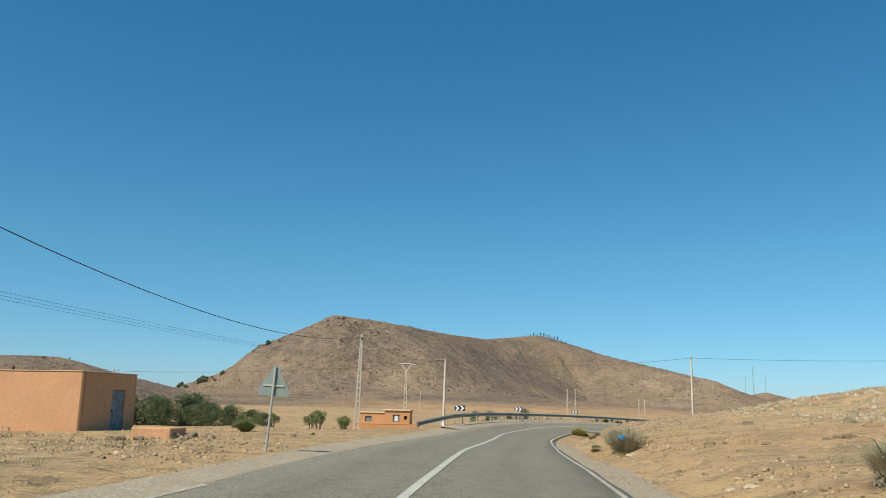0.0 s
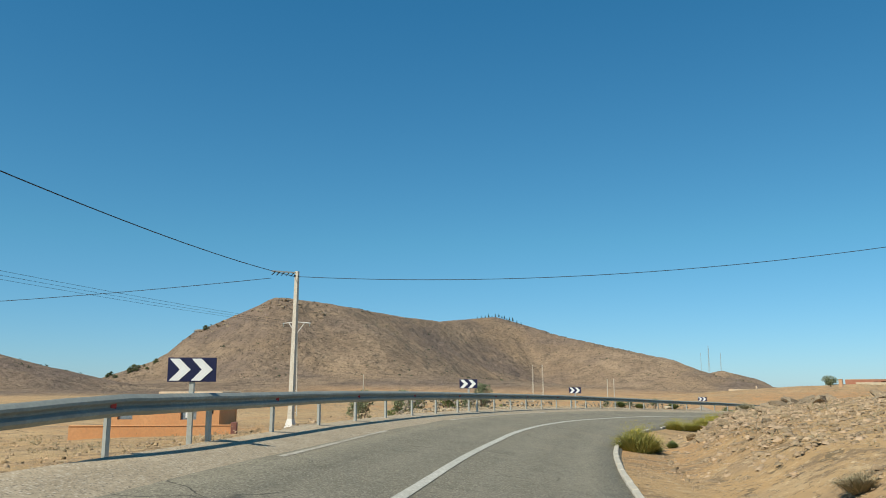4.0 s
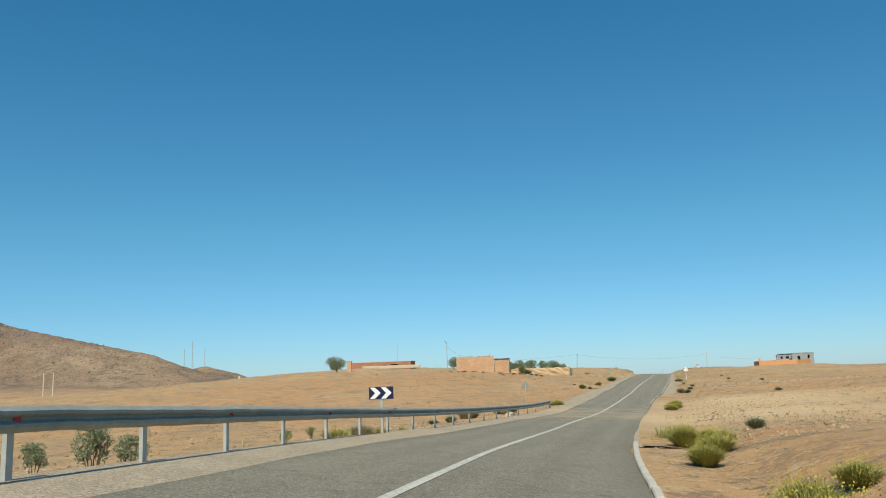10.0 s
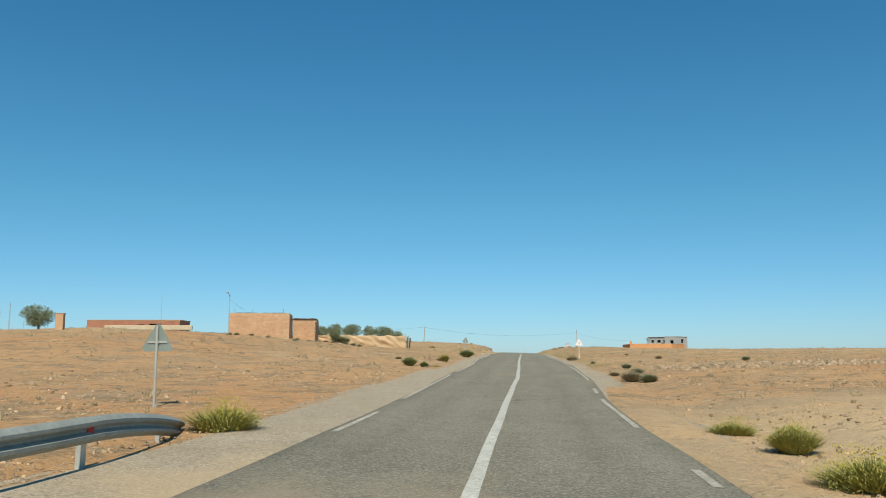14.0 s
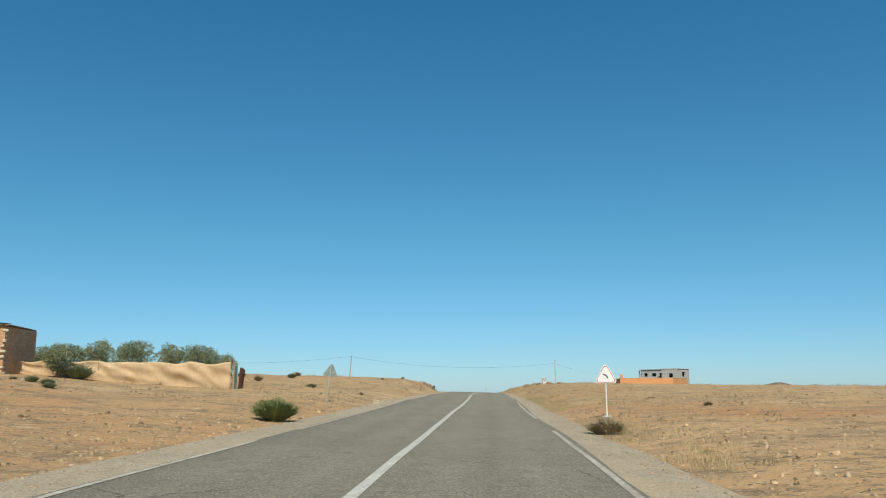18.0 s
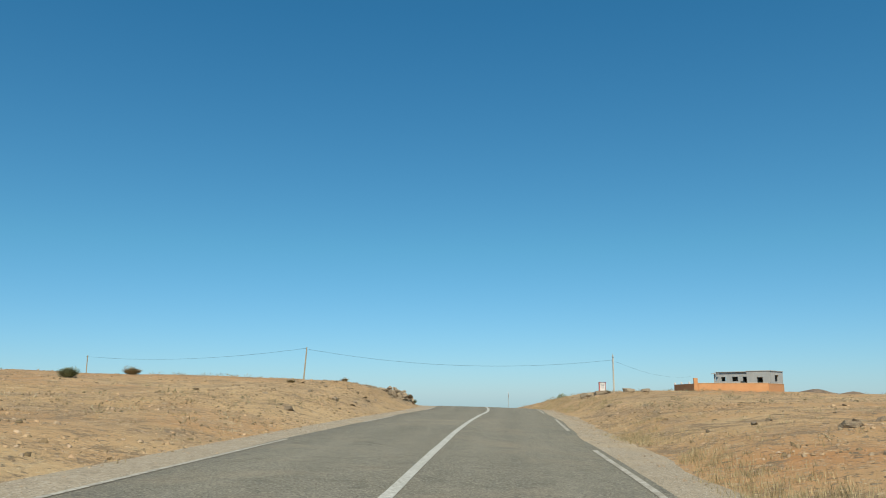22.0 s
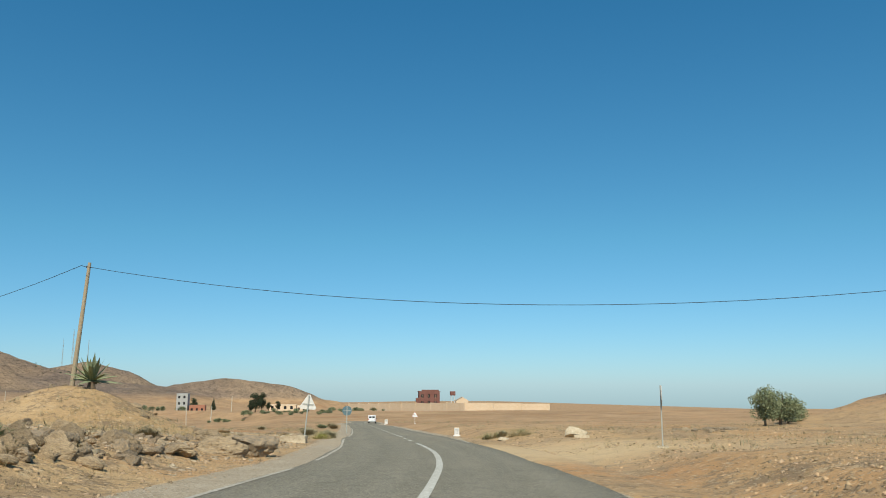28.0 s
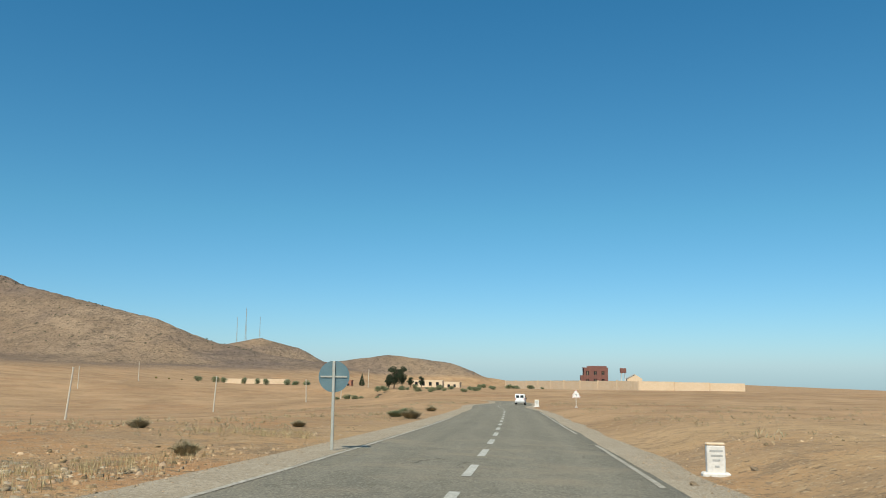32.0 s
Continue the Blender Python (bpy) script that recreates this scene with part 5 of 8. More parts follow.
# ---- buildings ----
def wall_box(name, x0, x1, y0, y1, z0, z1, material, parent, label="", bevel=0.04):
    return part(name, boxed((x0 + x1) / 2, (y0 + y1) / 2, (z0 + z1) / 2, x1 - x0, y1 - y0, z1 - z0, bevel=bevel), material, parent, label)


def with_holes(u0, u1, z0, z1, thick, holes, material, name, parent, m):
    """A wall in its own plane (u along, z up) with rectangular openings through it."""
    us = sorted({u0, u1, *[h[0] for h in holes], *[h[1] for h in holes]})
    zs = sorted({z0, z1, *[h[2] for h in holes], *[h[3] for h in holes]})
    bm = bmesh.new()
    for a, b in zip(us[:-1], us[1:]):
        for c, d in zip(zs[:-1], zs[1:]):
            mu, mz = (a + b) / 2, (c + d) / 2
            if any(h[0] < mu < h[1] and h[2] < mz < h[3] for h in holes):
                continue
            box(bm, mu, 0, mz, b - a, thick, d - c, m)
    bmesh.ops.remove_doubles(bm, verts=bm.verts, dist=0.0005)
    return part(name, bm, material, parent)


def barn():
    b = thing("barn", "flat-roofed ochre rendered barn with a weathered blue door", "barn", pose(-16.6, 39.5, ground_at(-16.6, 39.5) - 0.4, 0, 0, -14))
    H, W, D, T = 3.2, 7.0, 4.5, 0.25
    part("front_wall", boxed(-W / 2, T / 2, H / 2, W, T, H, bevel=0.05), M_ochre, b)
    part("back_wall", boxed(-W / 2, D - T / 2, H / 2, W, T, H, bevel=0.05), M_ochre, b)
    part("end_wall", boxed(-W + T / 2, D / 2, H / 2, T, D - 2 * T - 0.02, H, bevel=0.02), M_ochre, b)
    with_holes(T + 0.01, D - T - 0.01, 0, H - 0.01, T, [(2.45, 3.55, 0.35, 2.4)], M_ochre, "side_wall", b, Matrix.Translation((-T / 2, 0, 0)) @ pose(0, 0, 0, 0, 0, 90))
    part("roof", boxed(-W / 2, D / 2, H - 0.12, W - 2 * T - 0.01, D - 2 * T - 0.01, 0.15), M_mortar, b)
    part("roof_edge", boxed(-W / 2, T / 2, H + 0.03, W + 0.04, T + 0.06, 0.06, bevel=0.02), M_mortar, b)
    part("roof_edge", boxed(-T / 2, D / 2 + 0.15, H + 0.03, T + 0.06, D - T - 0.05, 0.06, bevel=0.02), M_mortar, b)
    d = part("door", boxed(-0.09, 3.0, 1.38, 0.05, 1.06, 2.0, bevel=0.01), M_bluedoor, b, "worn blue-grey sheet metal door")
    part("door_handle", boxed(-0.05, 2.6, 1.35, 0.03, 0.04, 0.16), M_dark, d)
    part("vent_pipe", tubed((-4.3, 0.4, H), (-4.3, 0.4, H + 0.25), 0.05, n=8), M_dark, b)
    part("aerial", tubed((-0.3, 3.2, H), (-0.3, 3.2, H + 0.3), 0.02, n=6), M_galv_post, b)
    return b


barn()
tagged(part("plinth", boxed(0, 0, 0, 1.5, 1.3, 0.75, bevel=0.03), M_ochre), "low orange rendered plinth with a concrete top", "plinth").matrix_basis = pose(-9.8, 30.4, ground_at(-9.8, 30.4), 0, 0, -8)


def shed():
    g = ground_at(-4.5, 91)
    s = thing("roadside_house", "small orange rendered house with flat cream-edged roofs", "house", pose(-1.9, 91.5, g, 0, 0, -4) @ Matrix.Diagonal((0.82, 0.9, 0.84, 1)))
    with_holes(-3.4, 0, 0, 2.35, 0.25, [(-2.3, -1.35, 0.9, 1.85), (-0.75, -0.35, 1.2, 1.7)], M_orange, "front_wall", s, Matrix())
    part("side_wall", boxed(-0.125, 1.75, 1.17, 0.25, 3.2, 2.35, bevel=0.02), M_orange, s)
    part("side_wall", boxed(-3.28, 1.75, 1.17, 0.25, 3.2, 2.35, bevel=0.02), M_orange, s)
    part("back_wall", boxed(-1.7, 3.5, 1.17, 3.4, 0.25, 2.35), M_orange, s)
    part("roof", boxed(-1.7, 1.7, 2.42, 3.8, 4.0, 0.14, bevel=0.03), M_cream, s, "cream roof slab")
    w = part("window", boxed(-1.82, 0.02, 1.37, 0.93, 0.05, 0.93), M_bluedoor, s, "dark window with a white pane")
    part("pane", boxed(-1.82, -0.02, 1.35, 0.42, 0.02, 0.7), M_white, w)
    part("vent", boxed(-0.55, 0.05, 1.45, 0.38, 0.04, 0.48), M_dark, s)
    with_holes(-6.8, -3.42, 0, 2.0, 0.25, [(-6.1, -5.2, 0.9, 1.6)], M_orange, "wing_wall", s, Matrix.Translation((0, 0.2, 0)))
    part("wing_side", boxed(-6.68, 1.9, 1.0, 0.25, 3.1, 2.0), M_orange, s)
    part("wing_roof", boxed(-5.1, 1.75, 2.06, 3.6, 3.6, 0.12, bevel=0.03), M_cream, s, "cream roof slab")
    part("shutter", boxed(-5.65, 0.24, 1.25, 0.88, 0.05, 0.68), M_bluedoor, s, "blue-grey shutter")
    y = thing("yard_wall", "low orange rendered yard wall", "wall", pose(-4.6, 89.6, ground_at(-4.6, 89.6) - 0.25, 0, 0, 3) @ Matrix.Diagonal((0.78, 1, 0.8, 1)))
    part("coping", boxed(0, 0, 0.92, 9.2, 0.28, 0.06, bevel=0.02), M_orange, y)
    part("wall_body", boxed(0, 0, 0.40, 9.2, 0.22, 0.98), M_orange, y)
    part("end_pier", boxed(4.75, 0, 0.5, 0.35, 0.35, 1.2, bevel=0.02), M_darkred, y, "dark red brick pier")
    return s


shed()


def block_wall(name, parent, p, q, z0, z1, bl=0.42, bh=0.20, thick=0.22, ragged=0.0, limit=300):
    """A wall of laid clay blocks between two ground points: a mortar core with the blocks proud of it on its outer side."""
    p, q = Vector((*p, 0)), Vector((*q, 0))
    d = (q - p)
    L = d.length
    d.normalize()
    n = Vector((d.y, -d.x, 0))
    rot = math.degrees(math.atan2(d.y, d.x))
    core = part(name, boxed(L / 2, thick / 2 + 0.003, (z1 - z0) / 2, L, thick, z1 - z0), M_mortar, parent)
    core.matrix_basis = pose(p.x, p.y, z0, 0, 0, rot)
    rows, cols = int((z1 - z0) / bh), int(L / bl)
    bw = L / cols
    first, k = None, 0
    for r in range(rows):
        for c in range(cols + (r % 2)):
            a = (c - 0.5 * (r % 2)) * bw
            e = min(a + bw, L)
            a = max(a, 0)
            if k >= limit or e - a < 0.1:
                continue
            full = e - a > bw * 0.9
            m = pose((a + e) / 2, 0.006 * math.sin(k * 7.3), r * bh + bh / 2, 0, 0, 0)
            if first is None and full:
                first = part("brick", boxed(0, 0, 0, bw - 0.016, 0.022, bh - 0.014, bevel=0.006), M_brick, core)
                first.matrix_basis = m
            elif first is not None:
                share("brick", first, core, m @ Matrix.Diagonal(((e - a) / bw, 1, 1, 1)))
            k += 1
    return core


def brick_house():
    h = thing("brick_house", "unfinished flat-roofed clay brick house on a stony rise", "house")
    u = Vector((0.735, -0.678, 0))
    v = Vector((0.678, 0.735, 0))
    A = Vector((137.2, 237.5, 0))
    C = A + u * 7.0
    z0, z1 = 0.5, 3.65
    block_wall("front_wall", h, A.xy, C.xy, z0, z1)
    C1 = C + v * 6.0
    A1 = A + v * 6.0
    block_wall("side_wall", h, C.xy, C1.xy, z0, z1, limit=120, bl=0.62, bh=0.3)
    for nm, a, b in (("back_wall", C1, A1), ("end_wall", A1, A)):
        d = b - a
        o = part(nm, boxed(d.length / 2, 0.11, (z1 - z0) / 2, d.length - 0.3, 0.22, z1 - z0), M_mortar, h)
        o.matrix_basis = pose(a.x, a.y, z0, 0, 0, math.degrees(math.atan2(d.y, d.x)))
    r = part("roof", boxed(3.5, 3.0, z1 - 0.15, 6.9, 5.6, 0.16), M_mortar, h)
    r.matrix_basis = pose(A.x, A.y, 0, 0, 0, math.degrees(math.atan2(u.y, u.x)))
    for i, (s, w) in enumerate(((1.9, 2.4), (4.2, 0.7), (5.7, 1.6))):
        o = part("roof_plank", boxed(s, 0.4, z1 + 0.03, w, 0.5, 0.07), M_earthroof, h, "dark weathered roof plank")
        o.matrix_basis = pose(A.x, A.y, 0, 0, 0, math.degrees(math.atan2(u.y, u.x)))
    for s in (0.5, 2.6, 6.2):
        q = A + u * s + v * 0.3
        part("reinforcing_bar", tubed((q.x, q.y, z1 - 0.1), (q.x + 0.03, q.y, z1 + 0.5), 0.02, n=5), M_rust, h)
    k = thing("brick_outhouse", "smaller brick outhouse with a dark overhanging roof", "house")
    E = Vector((146.0, 236.6, 0))
    F = E + u * 2.8
    block_wall("front_wall", k, E.xy, F.xy, 0.3, 3.15)
    F1 = F + v * 4.4 + u * 0.3
    E1 = E + v * 4.4
    block_wall("side_wall", k, F.xy, F1.xy, 0.3, 3.15, limit=120, bl=0.5, bh=0.25)
    for nm, a, b in (("back_wall", F1, E1), ("end_wall", E1, E)):
        d = b - a
        o = part(nm, boxed(d.length / 2, 0.11, 1.4, d.length - 0.3, 0.22, 2.85), M_mortar, k)
        o.matrix_basis = pose(a.x, a.y, 0.3, 0, 0, math.degrees(math.atan2(d.y, d.x)))
    turn = math.degrees(math.atan2(u.y, u.x))
    o = part("roof", boxed(1.5, 2.2, 3.2, 3.1, 4.7, 0.1, bevel=0.03), M_earthroof, k, "dark roof slab of packed earth")
    o.matrix_basis = pose(E.x, E.y, 0, 0, 0, turn)
    rng = random.Random(4)
    for i in range(14):
        x0 = rng.uniform(0.1, 2.7)
        o = part("roof_branch", tubed((x0, -0.28 + rng.uniform(0, 0.2), 3.27 + rng.uniform(0, 0.05)), (x0 + rng.uniform(-0.25, 0.5), rng.uniform(0.3, 1.2), 3.30 + rng.uniform(0, 0.08)), 0.035, 0.02, 5), M_earthroof, k)
        o.matrix_basis = pose(E.x, E.y, 0, 0, 0, turn)
    for i in range(9):
        o = part("loose_stone", boxed(2.78 + rng.uniform(-0.08, 0.06), rng.uniform(0.0, 0.25), 0.5 + 0.3 * i, rng.uniform(0.18, 0.34), 0.3, rng.uniform(0.12, 0.24), bevel=0.04), M_paleblock, k)
        o.matrix_basis = pose(E.x, E.y, 0, 0, 0, turn)
    return h


brick_house()


def long_house():
    g = ground_at(143.5, 271.5)
    h = thing("red_farmhouse", "long low red brick farmhouse with dark openings", "house", pose(139.0, 276.8, g - 0.95, 0, 0, -48))
    with_holes(0, 14, 0, 2.3, 0.25, [(7.6, 8.6, 0.9, 1.7), (9.4, 11.2, 0.7, 1.8)], M_oldbrick, "front_wall", h, Matrix())
    part("side_wall", boxed(13.87, 2.6, 1.15, 0.25, 5, 2.3), M_oldbrick, h)
    part("side_wall", boxed(0.13, 2.6, 1.15, 0.25, 5, 2.3), M_oldbrick, h)
    part("back_wall", boxed(7, 5.2, 1.15, 14, 0.25, 2.3), M_oldbrick, h)
    part("roof", boxed(7, 2.6, 2.36, 14.2, 5.5, 0.12), M_mortar, h)
    part("window_frame", boxed(8.1, 0.0, 1.3, 0.9, 0.05, 0.06), M_rust, h)
    part("aerial", tubed((10.8, 1, 2.4), (10.8, 1, 6.2), 0.04, n=5), M_galv_post, h)
    y = thing("rubble_wall", "low pale rubble wall in front of the farmhouse", "wall", pose(142, 270.0, ground_at(142, 270), 0, 0, -48))
    part("wall_body", boxed(3, 0, 0.25, 13, 0.4, 0.7, bevel=0.06), M_paleblock, y)
    p = thing("brick_pillar", "short red brick pillar beside an olive tree", "pillar", pose(125.6, 256.2, ground_at(125.6, 256.2), 0, 0, -40))
    part("shaft", boxed(0, 0, 0.9, 0.9, 0.9, 2.2, bevel=0.03), M_brick, p)
    part("cap", boxed(0, 0, 2.05, 1.0, 1.0, 0.1, bevel=0.02), M_mortar, p)


long_house()


def ruin():
    g = ground_at(140, 345.5)
    r = thing("ruined_house", "roofless pale stone ruin on the plain", "ruin", pose(135.4, 348.5, g - 0.2, 0, 0, -31))
    hs = [(1.2 + 1.6 * k, 2.0 + 1.6 * k, 1.0, 2.4) for k in range(5)]
    with_holes(0, 9.6, 0, 2.5, 0.4, hs[:4], M_cream, "front_wall", r, Matrix())
    part("side_wall", boxed(9.8, 2.4, 1.6, 0.4, 5.0, 3.2, bevel=0.1), M_cream, r)
    part("back_wall", boxed(5, 4.8, 1.2, 9.0, 0.4, 2.4, bevel=0.1), M_cream, r)
    part("chimney", boxed(9.8, 0.2, 3.3, 0.5, 0.5, 0.9, bevel=0.08), M_cream, r)


ruin()


def fabric_fence():
    f = thing("fabric_fence", "sagging sun-bleached sacking fence on poles", "fence")
    P, Q = Vector((148.6, 236.3, 0)), Vector((161.2, 231.2, 0))
    nu, nv = 90, 14
    V, F = [], []
    for j in range(nv + 1):
        for i in range(nu + 1):
            s, v = i / nu, j / nv
            p = P.lerp(Q, s)
            g = ground_at(p.x, p.y) - 0.1 if j == 0 else None
            top = 1.32 + 0.05 * math.sin(s * 40) - 0.10 * abs(math.sin(s * math.pi * 5))
            V.append([p.x, p.y, s, v, top])
    gz = height(np.array([q[0] for q in V]), np.array([q[1] for q in V])) - 0.08
    out = []
    for (x, y, s, v, top), g in zip(V, gz):
        fold = 0.10 * math.sin(s * 55 + 3 * v) * (1 - v * 0.6) + 0.22 * noise.noise((s * 20 + v * 3.0, v * 1.6 - s * 6, 0.5)) + 0.05 * noise.noise((s * 46 + v * 5, v * 3, 2.5))
        out.append((x - 0.37 * fold, y - 0.93 * fold, g + (top - g) * v))
    w = nu + 1
    for j in range(nv):
        for i in range(nu):
            F.append((j * w + i, j * w + i + 1, (j + 1) * w + i + 1, (j + 1) * w + i))
    o = part("cloth", (out, F), M_cloth, f, smooth=True)
    mo = o.modifiers.new("thickness", 'SOLIDIFY')
    mo.thickness = 0.015
    for k in range(6):
        p = P.lerp(Q, k / 5)
        z = ground_at(p.x, p.y)
        part("pole", tubed((p.x, p.y + 0.12, z - 0.2), (p.x, p.y + 0.12, 1.45 + 0.1 * math.sin(k * 3)), 0.04, n=6), M_wood, f)
    g = thing("sheet_metal_gate", "narrow teal corrugated gate with rusty sheets behind", "gate", pose(161.5, 231.2, ground_at(161.5, 231.2), 0, 0, -22))
    for k in range(2):
        part("corrugation", boxed(0.04 + 0.075 * k, -0.02 * (k % 2), 0.75, 0.07, 0.03, 1.55), M_teal, g)
    for k, (x, y) in enumerate(((0.45, 0.25), (0.58, 0.5), (0.70, 0.8))):
        o = part("rusty_sheet", boxed(0, 0, 0.7, 0.32, 0.03, 1.45 - 0.1 * k), M_rust, g, "rusty dark red sheet")
        o.matrix_basis = pose(x, y, 0, 4, 3 * k, 40)
    part("gate_post", tubed((-0.03, 0.05, -0.2), (-0.03, 0.05, 1.75), 0.045, n=6), M_wood, g)
    part("gate_post", tubed((0.18, 0.05, -0.2), (0.2, 0.05, 1.75), 0.045, n=6), M_wood, g)


fabric_fence()


def grey_house():
    g = ground_at(336, 274) - 0.2
    h = thing("grey_house", "unfinished two-storey grey cement house with dark window openings", "house", pose(334.4, 269.9, 0, 0, 0, 0) @ Matrix.Diagonal((1, 0.86, 1, 1)))
    top = 4.7
    # the wall towards the road runs north from the corner; storeys behind it
    m = Matrix.Translation((0, 0, 0)) @ pose(0, 0, 0, 0, 0, 90)
    with_holes(0, 5.2, g, top + 0.2, 0.25, [(1.6, 2.9, 2.2, 3.7), (1.4, 2.6, g + 0.6, g + 1.7)], M_greyblock, "front_wall", h, m)
    with_holes(0.27, 7.8, g, top + 0.2, 0.24, [(2.9, 4.7, 2.9, 4.1)], M_greyblock, "side_wall", h, Matrix.Translation((0, 0.12, 0)))
    part("window_head", boxed(3.8, -0.06, 4.2, 2.1, 0.14, 0.1, bevel=0.02), M_greyblock, h)
    with_holes(0.26, 7.6, g, top + 0.2, 0.25, [(1.5, 2.6, 2.3, 3.5)], M_greyblock, "tower_wall", h, Matrix.Translation((0, 5.1, 0)))
    part("tower_roof", boxed(3.8, 2.6, top + 0.22, 8.0, 5.5, 0.16, bevel=0.02), M_greyblock, h)
    m2 = Matrix.Translation((2.8, 5.2, 0)) @ pose(0, 0, 0, 0, 0, 90)
    with_holes(0.02, 8.4, 2.3, top + 0.12, 0.25, [(1.0, 2.1, 2.9, 3.9), (3.2, 4.6, 2.9, 3.9), (6.1, 7.2, 2.9, 3.9)], M_greyblock, "upper_wall", h, m2)
    part("upper_end", boxed(5.0, 13.5, 3.6, 4.6, 0.25, 2.5), M_greyblock, h)
    part("upper_roof", boxed(5.2, 9.4, top + 0.2, 5.6, 8.8, 0.14, bevel=0.02), M_greyblock, h)
    part("lower_wall", boxed(1.2, 9.3, (g + 2.3) / 2, 0.25, 8.2, 2.3 - g), M_greyblock, h)
    part("terrace", boxed(3.6, 9.3, 2.25, 5.0, 8.2, 0.14), M_greyblock, h)
    part("parapet", boxed(1.2, 9.0, 2.65, 0.15, 8.0, 0.7), M_greyblock, h)
    part("back_wall", boxed(7.72, 2.7, (g + top) / 2, 0.24, 4.6, top - g + 0.4), M_greyblock, h)
    part("upper_back", boxed(7.9, 9.4, 3.6, 0.24, 8.0, 2.5), M_greyblock, h)
    part("floor_slab", boxed(3.9, 2.6, 2.05, 7.2, 4.7, 0.16), M_greyblock, h)
    part("end_column", boxed(1.3, 13.3, 3.2, 0.3, 0.3, 3.0), M_greyblock, h)
    part("canopy", boxed(0.8, 13.0, top - 0.2, 3.0, 0.6, 0.12), M_greyblock, h)
    part("stair_rail", boxed(0.7, 6.2, 2.5, 0.08, 1.6, 0.9), M_dark, h)
    w = thing("compound_wall", "orange rendered compound wall with pale coping beside the grey house", "wall")
    def run(p, q, zt, lab="wall_run"):
        p, q = Vector(p), Vector(q)
        d = q - p
        gz = min(ground_at(p.x, p.y), ground_at(q.x, q.y)) - 0.3
        o = part(lab, boxed(d.length / 2, 0, (zt + gz) / 2, d.length, 0.25, zt - gz), M_orange, w)
        o.matrix_basis = pose(p.x, p.y, 0, 0, 0, math.degrees(math.atan2(d.y, d.x)))
        c = part("coping", boxed(d.length / 2, 0, zt + 0.04, d.length + 0.1, 0.34, 0.08), M_cream, w, "pale coping")
        c.matrix_basis = o.matrix_basis.copy()
    run((316.4, 277.0), (322.4, 266.5), 2.35)
    run((322.4, 266.5), (334.0, 267.4), 2.30)
    run((316.4, 277.0), (330.0, 287.5), 2.25)
    pr = part("gate_pier", boxed(0, 0, 1.6, 0.7, 0.7, 3.4, bevel=0.04), M_orange, w, "stepped gate pier")
    pr.matrix_basis = pose(316.2, 277.4, 0, 0, 0, 30)
    for k, (x, y) in enumerate(((320.5, 280.4), (325, 283.9), (329.5, 287.2))):
        part("finial", boxed(x, y, 2.5, 0.3, 0.3, 0.45, bevel=0.06), M_whitewall, w, "white finial")
    part("gate", boxed(0, 0, 0.9, 1.8, 0.08, 1.9), M_dark, w, "dark gate").matrix_basis = pose(317.6, 278.0, 0, 0, 0, 37.7)


grey_house()


def name_board():
    g = ground_at(252.1, 261.5)
    b = thing("name_board", "white board with red side panels on two posts", "sign board", pose(252.1, 261.5, g, 0, 0, -46) @ Matrix.Diagonal((0.82, 0.82, 1.0, 1)))
    z = 1.03 - g
    part("panel", boxed(0, 0, z, 0.78, 0.12, 0.98, bevel=0.01), M_whitewall, b)
    part("side_panel", boxed(-0.43, 0.02, z, 0.08, 0.30, 1.06), M_signred, b, "dark red side panel")
    part("side_panel", boxed(0.42, 0.02, z, 0.03, 0.30, 1.06), M_signred, b, "dark red side panel")
    part("top_panel", boxed(0, 0.02, z + 0.52, 0.90, 0.30, 0.02), M_signred, b)
    for sx in (-0.3, 0.3):
        part("post", boxed(sx, 0.03, (z - 0.6) / 2 - 0.1, 0.08, 0.08, max(0.3, z - 0.5)), M_galv_post, b)
    for k, (y, w, x) in enumerate(((0.30, 0.30, -0.2), (0.30, 0.26, 0.18), (0.12, 0.42, 0.02), (-0.10, 0.3, 0.0))):
        part("lettering", boxed(x, -0.065, z + y, w, 0.012, 0.055), M_signdark, b, "illegible dark lettering")


name_board()


def milestone(x, y, face, label, s=1.0):
    m = thing("milestone", label, "milestone", pose(x, y, ground_at(x, y) - 0.02, 0, 0, face))
    part("stone", boxed(0, 0, 0.47 * s, 0.48 * s, 0.22 * s, 0.74 * s, bevel=0.02), M_whitewall, m, "whitewashed stone")
    part("cap", boxed(0, 0, 0.87 * s, 0.50 * s, 0.24 * s, 0.07 * s, bevel=0.025), M_cream, m, "faded yellow rounded cap")
    part("plinth", boxed(0, 0, 0.06 * s, 0.72 * s, 0.36 * s, 0.16 * s, bevel=0.03), M_whitewall, m)
    for k, (w, z) in enumerate(((0.34, 0.70), (0.30, 0.58), (0.20, 0.46), (0.12, 0.30))):
        part("lettering", boxed(0.01 * (k % 2), -0.112 * s, z * s, w * s, 0.006, 0.05 * s), M_greyblock, m, "worn grey lettering")


milestone(276.3, 309.1, -37, "whitewashed milestone with worn lettering beside the road", 0.82)
milestone(335.5, 393.5, -37, "distant whitewashed roadside marker", 1.3)


